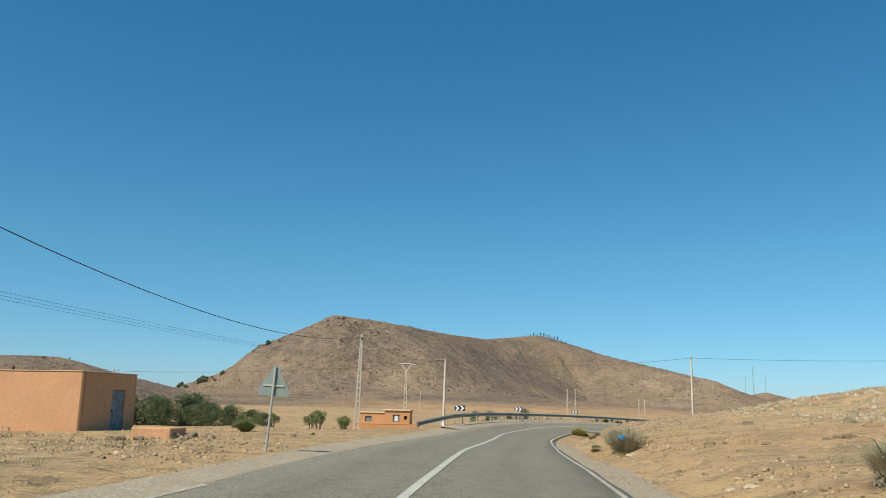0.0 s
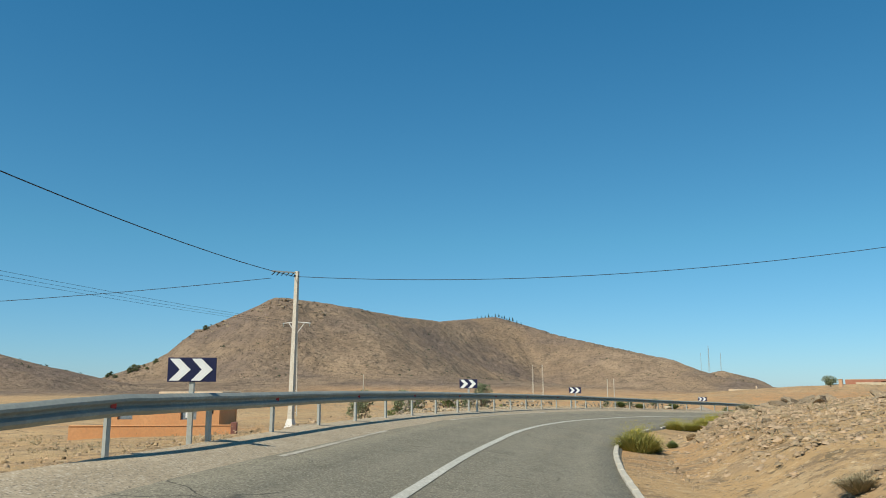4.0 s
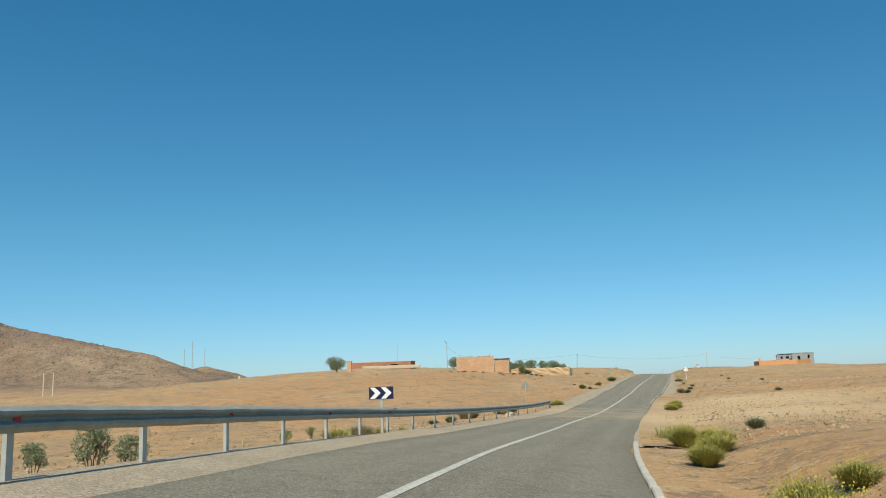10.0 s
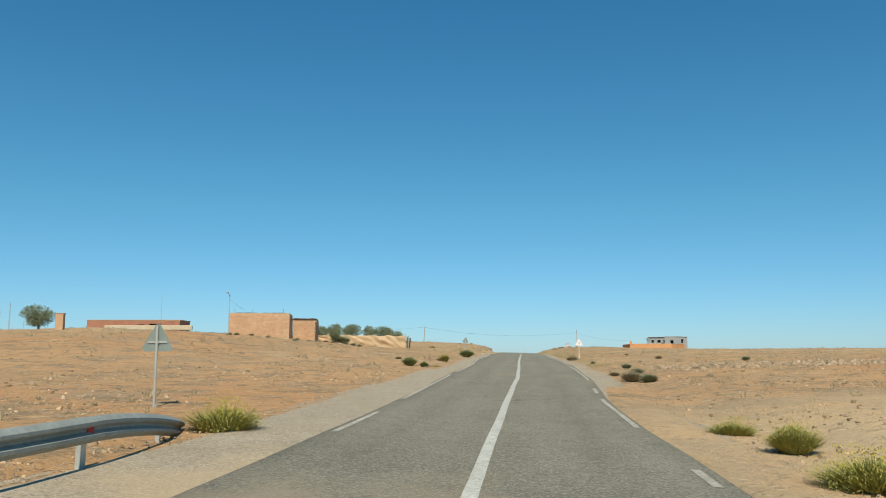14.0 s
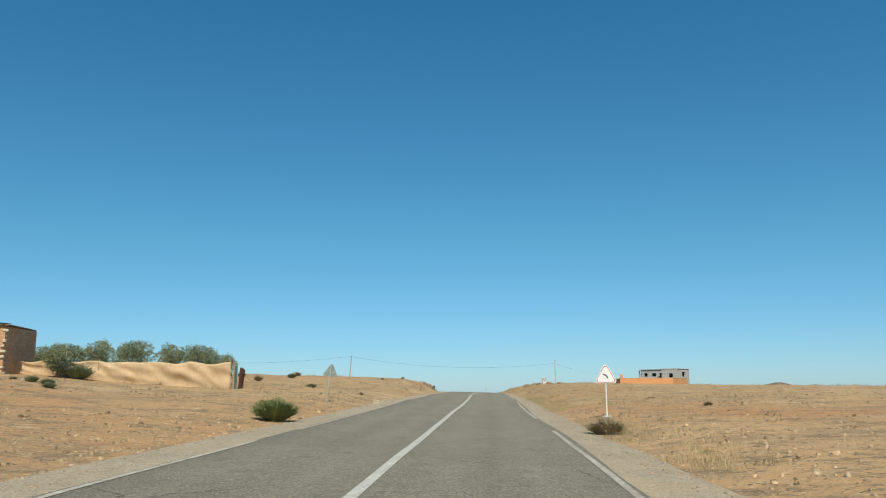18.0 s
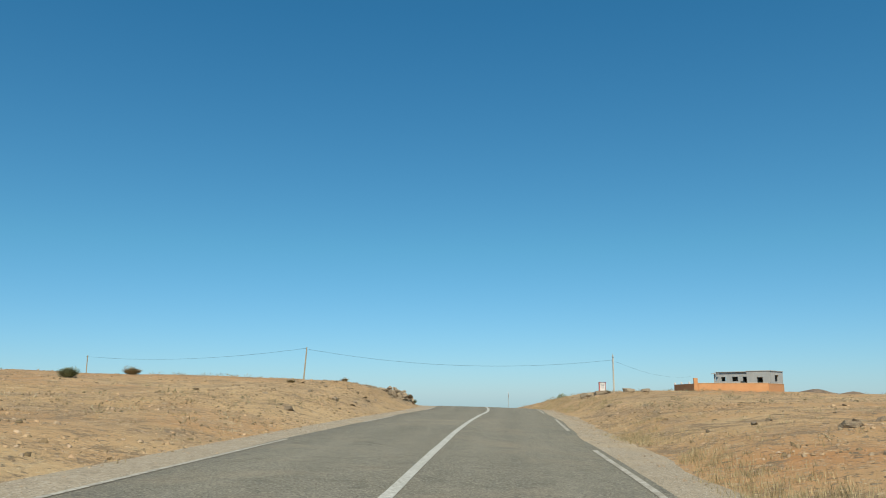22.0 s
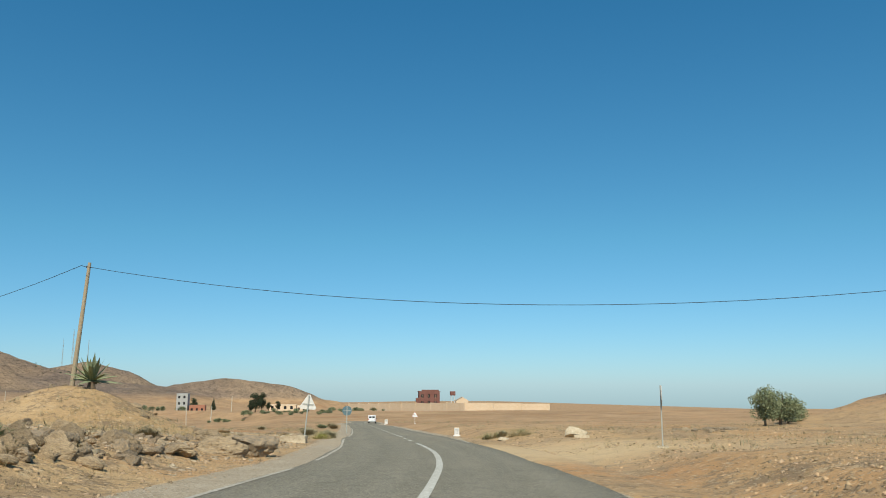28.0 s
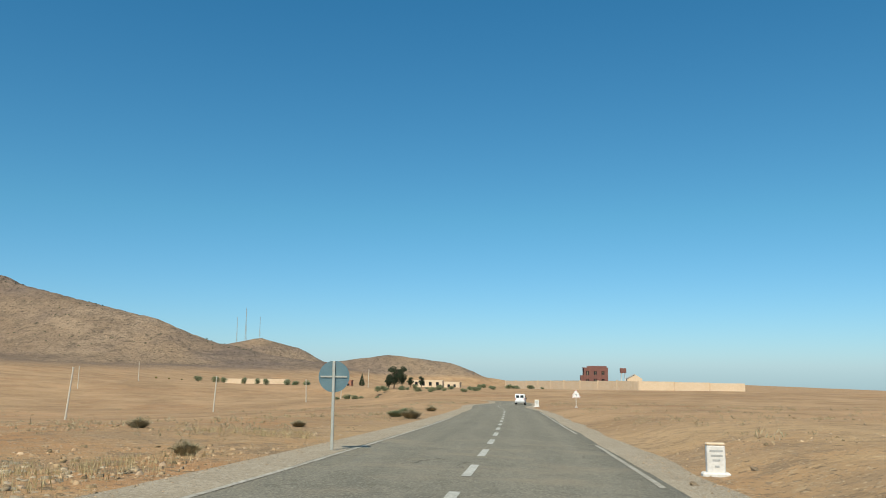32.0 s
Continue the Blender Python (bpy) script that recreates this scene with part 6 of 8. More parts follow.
def far_estate():
    w = thing("estate_wall", "long cream rendered estate wall on the plain", "wall")
    pts = [((497, 632), -9.4), ((480, 565), -7.9), ((466, 507), -6.5), ((498, 488), -7.1)]
    for (p, za), (q, zb) in zip(pts[:-1], pts[1:]):
        p, q = Vector(p), Vector(q)
        d = q - p
        n = max(1, int(d.length / 12))
        for k in range(n):
            a, b = p.lerp(q, k / n), p.lerp(q, (k + 1) / n)
            zt = za + (zb - za) * (k + 0.5) / n
            L = (b - a).length
            o = part("wall_panel", boxed(L / 2, 0, zt - 1.8, L - 0.05, 0.3, 3.6), M_cream, w)
            o.matrix_basis = pose(a.x, a.y, 0, 0, 0, math.degrees(math.atan2(d.y, d.x)))
            part("pier", boxed(a.x, a.y, zt - 1.7, 0.5, 0.5, 3.7), M_cream, w)
    g = -10.0
    h = thing("red_house", "dark red two-storey house with many windows behind the estate wall", "house", pose(496, 571, g, 0, 0, -36))
    H = 7.6
    hs = [(0.9 + 3.3 * k, 2.2 + 3.3 * k, z, z + 1.7) for k in range(3) for z in (1.2, 4.6)]
    with_holes(0, 10.3, 0, H, 0.35, hs, M_darkred, "front_wall", h, Matrix())
    for a, b, c, d in hs:
        wf = part("window", boxed((a + b) / 2, 0.12, (c + d) / 2, b - a, 0.06, d - c), M_glass, h, "dark window")
        part("window_frame", boxed((a + b) / 2, 0.05, (c + d) / 2, 0.08, 0.08, d - c), M_cream, wf)
    part("side_wall", boxed(0.18, 4.2, H / 2, 0.35, 8, H), M_darkred, h)
    part("side_wall", boxed(10.12, 4.2, H / 2, 0.35, 8, H), M_darkred, h)
    part("back_wall", boxed(5.15, 8.2, H / 2, 10.3, 0.35, H), M_darkred, h)
    part("roof", boxed(5.15, 4.2, H + 0.1, 10.9, 8.8, 0.25, bevel=0.05), M_darkred, h)
    part("parapet", boxed(5.5, 0.3, H + 0.55, 8.6, 0.3, 0.7), M_darkred, h)
    part("bay", boxed(-0.7, 2.5, 2.2, 1.5, 4, 4.4), M_darkred, h)
    for k in range(4):
        part("pilaster", boxed(0.25 + 3.27 * k, -0.22, H / 2, 0.4, 0.12, H), M_darkred, h)
    t = thing("water_tank_tower", "red water tank on a white frame", "water tower", pose(516, 568, -9.6, 0, 0, -36))
    for sx, sy in ((-0.8, -0.8), (0.8, -0.8), (-0.8, 0.8), (0.8, 0.8)):
        part("leg", boxed(sx, sy, 2.6, 0.16, 0.16, 5.2), M_whitewall, t)
    part("tank", boxed(0, 0, 6.2, 2.6, 2.4, 2.1, bevel=0.1), M_darkred, t)
    c = thing("gabled_shed", "small pale gabled shed behind the estate wall", "shed", pose(497, 541, -9, 0, 0, -36))
    part("gable", prism([(-3, 0), (3, 0), (3, 2.6), (0.2, 4.3), (-3, 2.6)], 0, 4), M_cream, c)
    part("roof_slope", prism([(-3.2, 2.65), (0.2, 4.45), (0.2, 4.35), (-3.2, 2.5)], -0.2, 4.2), M_greyblock, c)


far_estate()


def far_house(x, y, w, d, H, face, material, label, storeys=1, flat=True):
    g = ground_at(x, y) - 0.3
    h = thing("far_house", label, "house", pose(x, y, g, 0, 0, face), "houses of the far village")
    hs = []
    for s in range(storeys):
        z = s * H / storeys + 0.9
        k = 0.8
        while k + 1.2 < w:
            hs.append((k, k + 1.1, z, z + 1.3))
            k += 2.6
    with_holes(0, w, 0, H, 0.3, hs, material, "front_wall", h, Matrix())
    part("side_wall", boxed(0.15, d / 2 + 0.16, H / 2, 0.3, d, H), material, h)
    part("side_wall", boxed(w - 0.15, d / 2 + 0.16, H / 2, 0.3, d, H), material, h)
    part("back_wall", boxed(w / 2, d + 0.3, H / 2, w, 0.3, H), material, h)
    part("roof", boxed(w / 2, d / 2 + 0.15, H + 0.08, w + 0.3, d + 0.6, 0.18), material, h)
    for a, b, c, e in hs:
        part("window", boxed((a + b) / 2, 0.1, (c + e) / 2, b - a, 0.05, e - c), M_glass, h, "dark window")


far_house(413.5, 668.5, 5.6, 8, 9.6, -32, M_greyblock, "pale unfinished three-storey house in the far village", 3)
far_house(419, 665.1, 8, 6, 3.6, -32, M_oldbrick, "low red brick house beside the pale one")
far_house(372, 690, 30, 1.2, 2.2, -28, M_cream, "long low cream yard wall in the far village", 0)
far_house(405, 560, 11, 5, 2.6, -36, M_cream, "low pale farm building among the trees")
far_house(440, 610, 14, 5, 3.0, -40, M_cream, "low cream farm building among the trees")


# ---- van ----
def van(t, off):
    p = on_road(t, off)
    v = thing("van", "small white panel van driving away down the road", "van", pose(p.x, p.y, p.z, -2.6, 0, heading(t)))
    pts = [(-2.1, 0.35), (-2.12, 1.0), (-2.0, 1.75), (-1.85, 1.84), (0.55, 1.84), (0.75, 1.76), (1.25, 1.12), (2.0, 0.95), (2.12, 0.6), (2.1, 0.35)]
    bm = prism(pts, -0.83, 0.83)
    bmesh.ops.rotate(bm, verts=bm.verts, cent=(0, 0, 0), matrix=Matrix.Rotation(radians(90), 3, 'Z'))
    bmesh.ops.bevel(bm, geom=list(bm.edges), offset=0.05, segments=2, affect='EDGES')
    body = part("body", bm, M_carwhite, v, smooth=False)
    for sx in (-0.37, 0.37):
        part("rear_window", boxed(sx, -2.07, 1.38, 0.58, 0.05, 0.46, pose(0, 0, 0, 0, 0, 0), 0.02), M_glass, v, "dark rear window")
        part("tail_light", boxed(sx * 2.02, -2.10, 0.95, 0.10, 0.06, 0.42), M_taillight, v, "red tail light")
    part("bumper", boxed(0, -2.13, 0.47, 1.56, 0.12, 0.2, bevel=0.03), M_greyblock, v, "grey bumper")
    part("plate_bar", boxed(0, -2.15, 0.78, 0.5, 0.02, 0.11), M_white, v)
    for sx in (-0.78, 0.78):
        part("side_window", boxed(sx * 1.045, 0.35, 1.42, 0.04, 0.9, 0.42), M_glass, v)
        part("mirror", boxed(sx * 1.25, 0.85, 1.15, 0.2, 0.1, 0.18, bevel=0.03), M_tyre, v)
        for sy in (-1.35, 1.35):
            w = part("wheel", tubed((sx - 0.1, sy, 0.31), (sx + 0.1, sy, 0.31), 0.31, n=18), M_tyre, v)
            part("rim", tubed((sx * 1.13 - 0.03, sy, 0.31), (sx * 1.13 + 0.03, sy, 0.31), 0.18, n=14), M_galv_post, w)


van(42.7, 1.7)


# ---- plants ----
def twigs(n, R, H, w, seed, lean=0.8, curl=0.25, sides=1):
    """Upright twigs from a common foot: each a bent, tapering two-piece blade."""
    rng = np.random.default_rng(seed)
    V, F = [], []
    for i in range(n):
        a = rng.uniform(0, 2 * math.pi)
        q = rng.uniform(0, 1) ** 0.6
        foot = Vector((0.25 * R * q * math.cos(a), 0.25 * R * q * math.sin(a), 0))
        h = H * rng.uniform(0.55, 1.0) * (1 - 0.35 * q)
        out = R * q * lean
        b = a + rng.uniform(-0.5, 0.5)
        mid = foot + Vector((out * 0.45 * math.cos(b), out * 0.45 * math.sin(b), h * 0.55))
        tip = foot + Vector((out * math.cos(b), out * math.sin(b), h)) + Vector(rng.uniform(-curl, curl, 3).tolist()) * 0.3 * H
        s = Vector((-math.sin(b + rng.uniform(-1, 1)), math.cos(b), 0)) * w
        k = len(V)
        for p, f in ((foot, 0.8), (mid, 1.0)):
            V += [tuple(p - s * f), tuple(p + s * f)]
        V.append(tuple(tip))
        F += [(k, k + 1, k + 3, k + 2), (k + 2, k + 3, k + 4)]
    return V, F


def leaf_cloud(blobs, n, size, seed, slim=0.35, up=0.3):
    """Small leaf blades strewn through a set of ellipsoids (x, y, z, rx, ry, rz), denser towards their skins."""
    rng = np.random.default_rng(seed)
    vol = np.array([b[3] * b[4] * b[5] for b in blobs]) ** 0.75
    pick = rng.choice(len(blobs), n, p=vol / vol.sum())
    B = np.array(blobs)[pick]
    d = rng.normal(size=(n, 3))
    d /= np.linalg.norm(d, axis=1)[:, None]
    r = rng.uniform(0.35, 1.08, n) ** 0.6
    c = B[:, :3] + d * r[:, None] * B[:, 3:]
    t = d + rng.normal(size=(n, 3)) * 0.8
    t[:, 2] += up
    t /= np.linalg.norm(t, axis=1)[:, None]
    s = np.cross(t, rng.normal(size=(n, 3)))
    s /= np.linalg.norm(s, axis=1)[:, None]
    L = size * rng.uniform(0.6, 1.3, n)[:, None]
    tip, foot = c + t * L / 2, c - t * L / 2
    a, b = c + s * L * slim / 2, c - s * L * slim / 2
    V = np.stack([foot, a, tip, b], 1).reshape(-1, 3)
    F = [(4 * i, 4 * i + 1, 4 * i + 2, 4 * i + 3) for i in range(n)]
    return V.tolist(), F


def crown_blobs(n, R, z0, z1, seed):
    rng = random.Random(seed)
    out = []
    for i in range(n):
        a, q = rng.uniform(0, 6.28), rng.uniform(0, 1) ** 0.5
        z = rng.uniform(z0, z1)
        k = 1 - abs((z - (z0 + z1) / 2) / (z1 - z0 + 0.01)) * 0.9
        r = R * rng.uniform(0.28, 0.45)
        out.append((R * q * 0.75 * k * math.cos(a), R * q * 0.75 * k * math.sin(a), z, r, r * rng.uniform(0.8, 1.2), r * rng.uniform(0.6, 0.9)))
    return out


def stems(n, R, H, r, seed, H0=0.0):
    rng = random.Random(seed)
    bm = bmesh.new()
    for i in range(n):
        a = 6.28 * i / n + rng.uniform(-0.4, 0.4)
        p = Vector((0.12 * R * math.cos(a), 0.12 * R * math.sin(a), H0 - 0.08))
        m = Vector((R * 0.35 * math.cos(a + 0.3), R * 0.35 * math.sin(a + 0.3), H0 + (H - H0) * 0.5))
        q = Vector((R * 0.7 * math.cos(a), R * 0.7 * math.sin(a), H * rng.uniform(0.8, 1.0)))
        tube(bm, p, m, r, r * 0.7, 5)
        tube(bm, m, q, r * 0.7, r * 0.25, 5)
    return bm


def put(ob, x, y, s=1.0, rz=None, sink=0.03, squash=1.0):
    """A copy of a plant or rock on the ground."""
    z = ground_at(x, y) - sink
    m = pose(x, y, z, 0, 0, rz if rz is not None else (x * 37 + y * 91) % 360)
    c = copy_thing(ob, m)
    w = 0.16 * math.sin(x * 5.1 + y * 3.7)
    c.scale = (s * (1 + w), s * (1 - w), s * squash * (1 + 0.12 * math.sin(x * 2.9 - y * 4.3)))
    return c


STOCK = []


def stock(name, label, category, group):
    e = thing(name, label, category, None, group)
    STOCK.append(e)
    return e


def broom(seed, label, material=None, n=900, R=0.6, H=0.8, flowers=0, w=0.009):
    b = stock("broom_bush", label, "bush", "roadside bushes")
    part("stem_clump", stems(9, R, H * 0.7, 0.012, seed), M_bark, b)
    part("twig_clump", twigs(n, R, H, w, seed, 0.95), material or M_leaf_yellow, b)
    part("foliage", leaf_cloud(crown_blobs(11, R * 0.95, H * 0.12, H * 0.68, seed), n, 0.06, seed + 5, 0.28, 1.2), material or M_leaf_yellow, b)
    if flowers:
        tagged(part("flower_clump", leaf_cloud(crown_blobs(14, R * 1.05, H * 0.5, H * 0.92, seed + 9), flowers, 0.030, seed + 7, 0.6, 0.9), M_flower, b, "small yellow flower tips"), kind="stuff")
    return b


YB = "spiky broom bush with yellow flowers on the dry verge"
B_yellow = [broom(11, YB, None, 1700, 0.6, 0.8, 640), broom(12, YB, None, 1500, 0.7, 0.65, 640)]
B_green = broom(21, "bright green reedy bush on the verge", M_leaf_green, 2200, 0.62, 0.75)
B_dry = broom(31, "brittle grey-brown thorn bush on stony ground", M_leaf_dry, 1000, 0.5, 0.5)
B_olivebush = broom(41, "dull green low bush on stony ground", M_leaf_olive, 1000, 0.5, 0.5)

B_grey = broom(71, "grey-green twiggy bush with bare lower stems", M_greybush, 2000, 0.62, 0.8, 0, 0.0045)


def reed(seed, label, n, R, H, material):
    """An upright tuft of stiff blades fanning from one root."""
    t = stock("reed_tuft", label, "grass tuft", "reed tufts")
    rng = random.Random(seed)
    V, F = [], []
    for k in range(n):
        a, lean, L = rng.uniform(0, 6.28), abs(rng.gauss(0, 0.55)), H * rng.uniform(0.3, 1.0) * rng.uniform(0.6, 1.1)
        bx, by = rng.gauss(0, R * 0.3), rng.gauss(0, R * 0.3)
        w = 0.004 + 0.004 * rng.random()
        sx, sy = -math.sin(a) * w, math.cos(a) * w
        mx, my, mz = bx + 0.45 * L * lean * math.cos(a), by + 0.45 * L * lean * math.sin(a), L * 0.55
        tx, ty, tz = bx + 1.25 * L * lean * math.cos(a), by + 1.25 * L * lean * math.sin(a), L * (1 - 0.35 * lean)
        i = len(V)
        V += [(bx - sx, by - sy, -0.03), (bx + sx, by + sy, -0.03), (mx + sx, my + sy, mz), (mx - sx, my - sy, mz), (tx, ty, tz)]
        F += [(i, i + 1, i + 2, i + 3), (i + 3, i + 2, i + 4)]
    part("blade_clump", (V, F), material, t)
    part("dead_blade_clump", (V[:len(V) // 4 * 4 // 20 * 20], [f for f in F if max(f) < len(V) // 4 * 4 // 20 * 20]), M_grass, t).matrix_basis = pose(0, 0, 0, 0, 0, 77) @ Matrix.Diagonal((1.35, 1.35, 0.7, 1))
    return t


G_reed = [reed(81, "tall pale green reedy grass tuft on the verge", 400, 0.55, 0.95, M_reed), reed(82, "dry straw-coloured grass tuft on the verge", 300, 0.75, 0.7, M_grass)]
G_spike = reed(83, "yellow-green spiky tuft behind the guardrail", 560, 0.55, 0.62, M_leaf_yellow)


def shrub(seed, label, R, H, n, leaf, size, name="oleander_shrub", group="shrubs behind the guardrail"):
    b = stock(name, label, "shrub", group)
    part("stem_clump", stems(7, R * 0.9, H * 0.8, 0.03, seed), M_bark, b)
    part("foliage", leaf_cloud(crown_blobs(16, R, H * 0.45, H * 0.95, seed), n, size, seed, 0.3, 0.5), leaf, b)
    return b


S_olean = [shrub(51, "leafy oleander shrub with bare lower stems", 0.75, 1.5, 2600, M_leaf_olive, 0.11),
           shrub(52, "leafy oleander shrub with bare lower stems", 0.7, 1.3, 2300, M_leaf_green, 0.10)]


def tree(seed, label, R, H, n, leaf, size, trunk=0.12, name="olive_tree", group="olive trees", low=0.24):
    t = stock(name, label, "tree", group)
    bm = bmesh.new()
    tube(bm, (0, 0, -0.2), (0.05, 0, H * 0.35), trunk, trunk * 0.7, 8)
    part("trunk", bm, M_bark, t)
    part("branchwork", stems(6, R * 0.7, H * 0.85, trunk * 0.5, seed, H * 0.3), M_bark, t)
    part("crown", leaf_cloud(crown_blobs(30, R, H * low, H * 0.88, seed), n, size, seed, 0.4, 0.2), leaf, t)
    return t


T_olive = [tree(61, "rounded dusty green olive tree", 1.7, 3.0, 5200, M_leaf_olive, 0.17), tree(62, "spreading dusty green olive tree", 2.0, 2.7, 5200, M_leaf_olive, 0.18)]
T_dark = tree(63, "dense dark green orchard tree", 2.2, 2.9, 5200, M_leaf_orchard, 0.22, name="orchard_tree", group="orchard trees", low=0.08)
T_euc = tree(64, "tall dark eucalyptus tree in the far village", 2.4, 8.5, 3600, M_leaf_dark, 0.45, 0.25, "eucalyptus_tree", "village trees")


def conifer(seed, label):
    t = stock("pine_tree", label, "tree", "ridge pines")
    part("trunk", tubed((0, 0, -0.5), (0, 0, 6.5), 0.22, 0.06, 6), M_bark, t)
    bl = [(0, 0, 1.8 + k * 0.75, 1.7 - 0.2 * k, 1.7 - 0.2 * k, 0.7) for k in range(8)]
    part("crown", leaf_cloud(bl, 1500, 0.55, seed, 0.35, -0.2), M_leaf_dark, t)
    return t


T_pine = conifer(65, "dark pine on the bare ridge")


def palm(x, y):
    z = ground_at(x, y)
    p = thing("dwarf_palm", "stubby dwarf palm beside the leaning pole", "palm", pose(x, y, z - 0.05))
    part("trunk", tubed((0, 0, -0.2), (0, 0, 0.35), 0.22, 0.16, 9), M_bark, p)
    rng = random.Random(5)
    for k in range(34):
        a = k * 2.4
        el = radians(rng.uniform(8, 80))
        L = rng.uniform(1.1, 1.5)
        V, F = [], []
        n = 7
        for i in range(n + 1):
            u = i / n
            r = L * u
            zc = 0.35 + r * math.sin(el) - 0.35 * u * u * math.cos(el)
            rr = r * math.cos(el)
            w = 0.10 * math.sin(math.pi * min(1, u * 0.9 + 0.1)) + 0.008
            cx, cy = rr * math.cos(a), rr * math.sin(a)
            sx, sy = -math.sin(a) * w, math.cos(a) * w
            V += [(cx - sx, cy - sy, zc - w * 0.6), (cx, cy, zc), (cx + sx, cy + sy, zc - w * 0.6)]
        for i in range(n):
            b = 3 * i
            F += [(b, b + 1, b + 4, b + 3), (b + 1, b + 2, b + 5, b + 4)]
        part("frond", (V, F), M_leaf_olive, p)


palm(244.7, 301.0)


# ---- rocks ----
def rock_mesh(seed, flat=0.75, rough=0.35, cuts=15):
    """A broken boulder: a sphere cut back by random planes, then roughened."""
    rng = np.random.default_rng(seed)
    bm = bmesh.new()
    bmesh.ops.create_icosphere(bm, subdivisions=4, radius=1.0)
    planes = []
    for k in range(cuts):
        n = rng.normal(size=3)
        n /= np.linalg.norm(n)
        planes.append((Vector(n.tolist()), rng.uniform(0.48, 0.86)))
    for v in bm.verts:
        p = v.co.copy()
        for n, d in planes:
            e = p.dot(n) - d
            if e > 0:
                p -= n * e * 0.99
        q = p * 2.2 + Vector((seed, 0, 0))
        strata = abs(noise.noise((q.x * 0.4, q.y * 0.4, q.z * 2.6)))
        p += v.co * (rough * 0.16 * noise.noise(q) + 0.10 * rough * noise.noise(q * 3.1) - 0.16 * rough * strata)
        p.z *= flat
        v.co = p
    return bm


def rock_stock(seed, material, label, flat=0.75, rough=0.4, group="boulders", name="boulder"):
    ob = part(name, rock_mesh(seed, flat, rough), material)
    tagged(ob, label, "rock", group)
    STOCK.append(ob)
    return ob


R_brown = [rock_stock(k, M_rock, "weathered brown boulder on stony ground", 0.7) for k in (1, 2, 3)]
R_dark = [rock_stock(k, M_darkrock, "jagged dark slate outcrop rock in the road bank", 0.8, 0.75, "outcrop rocks", "outcrop_rock") for k in (7, 8, 9, 10)]
R_pale = rock_stock(14, M_paleblock, "limewashed pale boulder beside the track", 0.6, 0.3)


def rock(ob, t, off, s, squash=1.0, rz=None, sink=0.25):
    p = beside(t, off)
    c = copy_thing(ob, pose(p.x, p.y, p.z + s * 0.35 * squash - sink * s, 26 * math.sin(t * 91 + off * 17), 22 * math.sin(t * 53 + off * 29), rz if rz is not None else (t * 977 + off * 131) % 360))
    c.scale = (s, s * 0.85, s * squash)
    return c


# dark outcrop on the inner bank of the bend
for k, (t, off, s, q) in enumerate(((8.55, 7.2, 0.7, 0.8), (8.7, 8.2, 0.9, 0.9), (8.45, 8.8, 1.0, 0.9), (8.8, 9.4, 0.85, 0.8), (8.2, 8.3, 0.9, 0.85), (8.1, 9.6, 1.1, 0.85), (7.7, 9.2, 0.9, 0.8),
                                    (9.0, 8.4, 0.6, 0.8), (7.6, 10.6, 1.1, 0.8), (9.1, 7.6, 0.4, 0.8), (8.3, 7.4, 0.45, 0.7), (7.2, 11, 0.8, 0.7), (6.8, 13, 0.9, 0.6), (6.4, 12, 0.6, 0.6), (8.35, 10.4, 1.0, 0.8), (7.9, 11.6, 1.0, 0.8))):
    rock(R_dark[k % 4] if k % 3 else R_brown[k % 3], t, off + 0.5, s * 0.72, q, sink=0.22)
for k, (t, off, s) in enumerate(((7.35, 6.6, 0.35), (7.2, 7.2, 0.28), (7.5, 7.4, 0.3), (6.6, 6.7, 0.22), (7.0, 6.2, 0.18), (6.0, 8, 0.3), (5.5, 10, 0.35), (4.6, 12, 0.3), (3.6, 14, 0.4), (2.9, 16, 0.45))):
    rock(R_brown[k % 3], t, off, s, 0.8)
# the rocky cut on the crest's left bank
for k, (t, off, s, q) in enumerate(((26.2, -6.9, 0.55, 0.7), (26.5, -6.6, 0.8, 0.8), (26.75, -7.2, 0.9, 0.85), (27.0, -6.4, 0.7, 0.7), (27.3, -6.6, 0.9, 0.75), (27.6, -6.3, 0.75, 0.7), (27.9, -7.0, 0.8, 0.7), (28.3, -6.7, 0.6, 0.7),
                                    (26.9, -9, 0.9, 0.6), (27.4, -8.8, 1.0, 0.6), (27.9, -9.4, 0.9, 0.6), (28.5, -8.6, 0.8, 0.6), (29.0, -7.4, 0.75, 0.8), (29.3, -7.0, 0.8, 0.9), (29.6, -6.8, 0.75, 0.9), (29.9, -6.8, 0.6, 0.8),
                                    (30.4, -5.9, 0.65, 0.75), (29.6, -5.2, 0.35, 0.8), (28.6, -12, 1.0, 0.5), (27.6, -13, 1.1, 0.5))):
    rock(R_dark[k % 4] if k % 5 in (0, 2) else R_brown[k % 3], t, off, s * 0.42, q * 0.7, sink=0.4)
R_slab = [rock_stock(k, M_slab, "layered ochre shale rock in the road cut", 0.3, 0.5, "outcrop shale", "shale_rock") for k in (23, 24, 25)]
R_ochre = rock_stock(33, M_slab, "rounded ochre rock outcrop in the bank", 0.75, 0.9, "boulders", "shale_rock")
rr = random.Random(21)
for k in range(34):
    t, off = rr.uniform(6.2, 8.3), rr.uniform(5.9, 9.5)
    rock(R_slab[k % 3], t, off, rr.uniform(0.10, 0.32), rr.uniform(0.7, 1.3), sink=0.2)
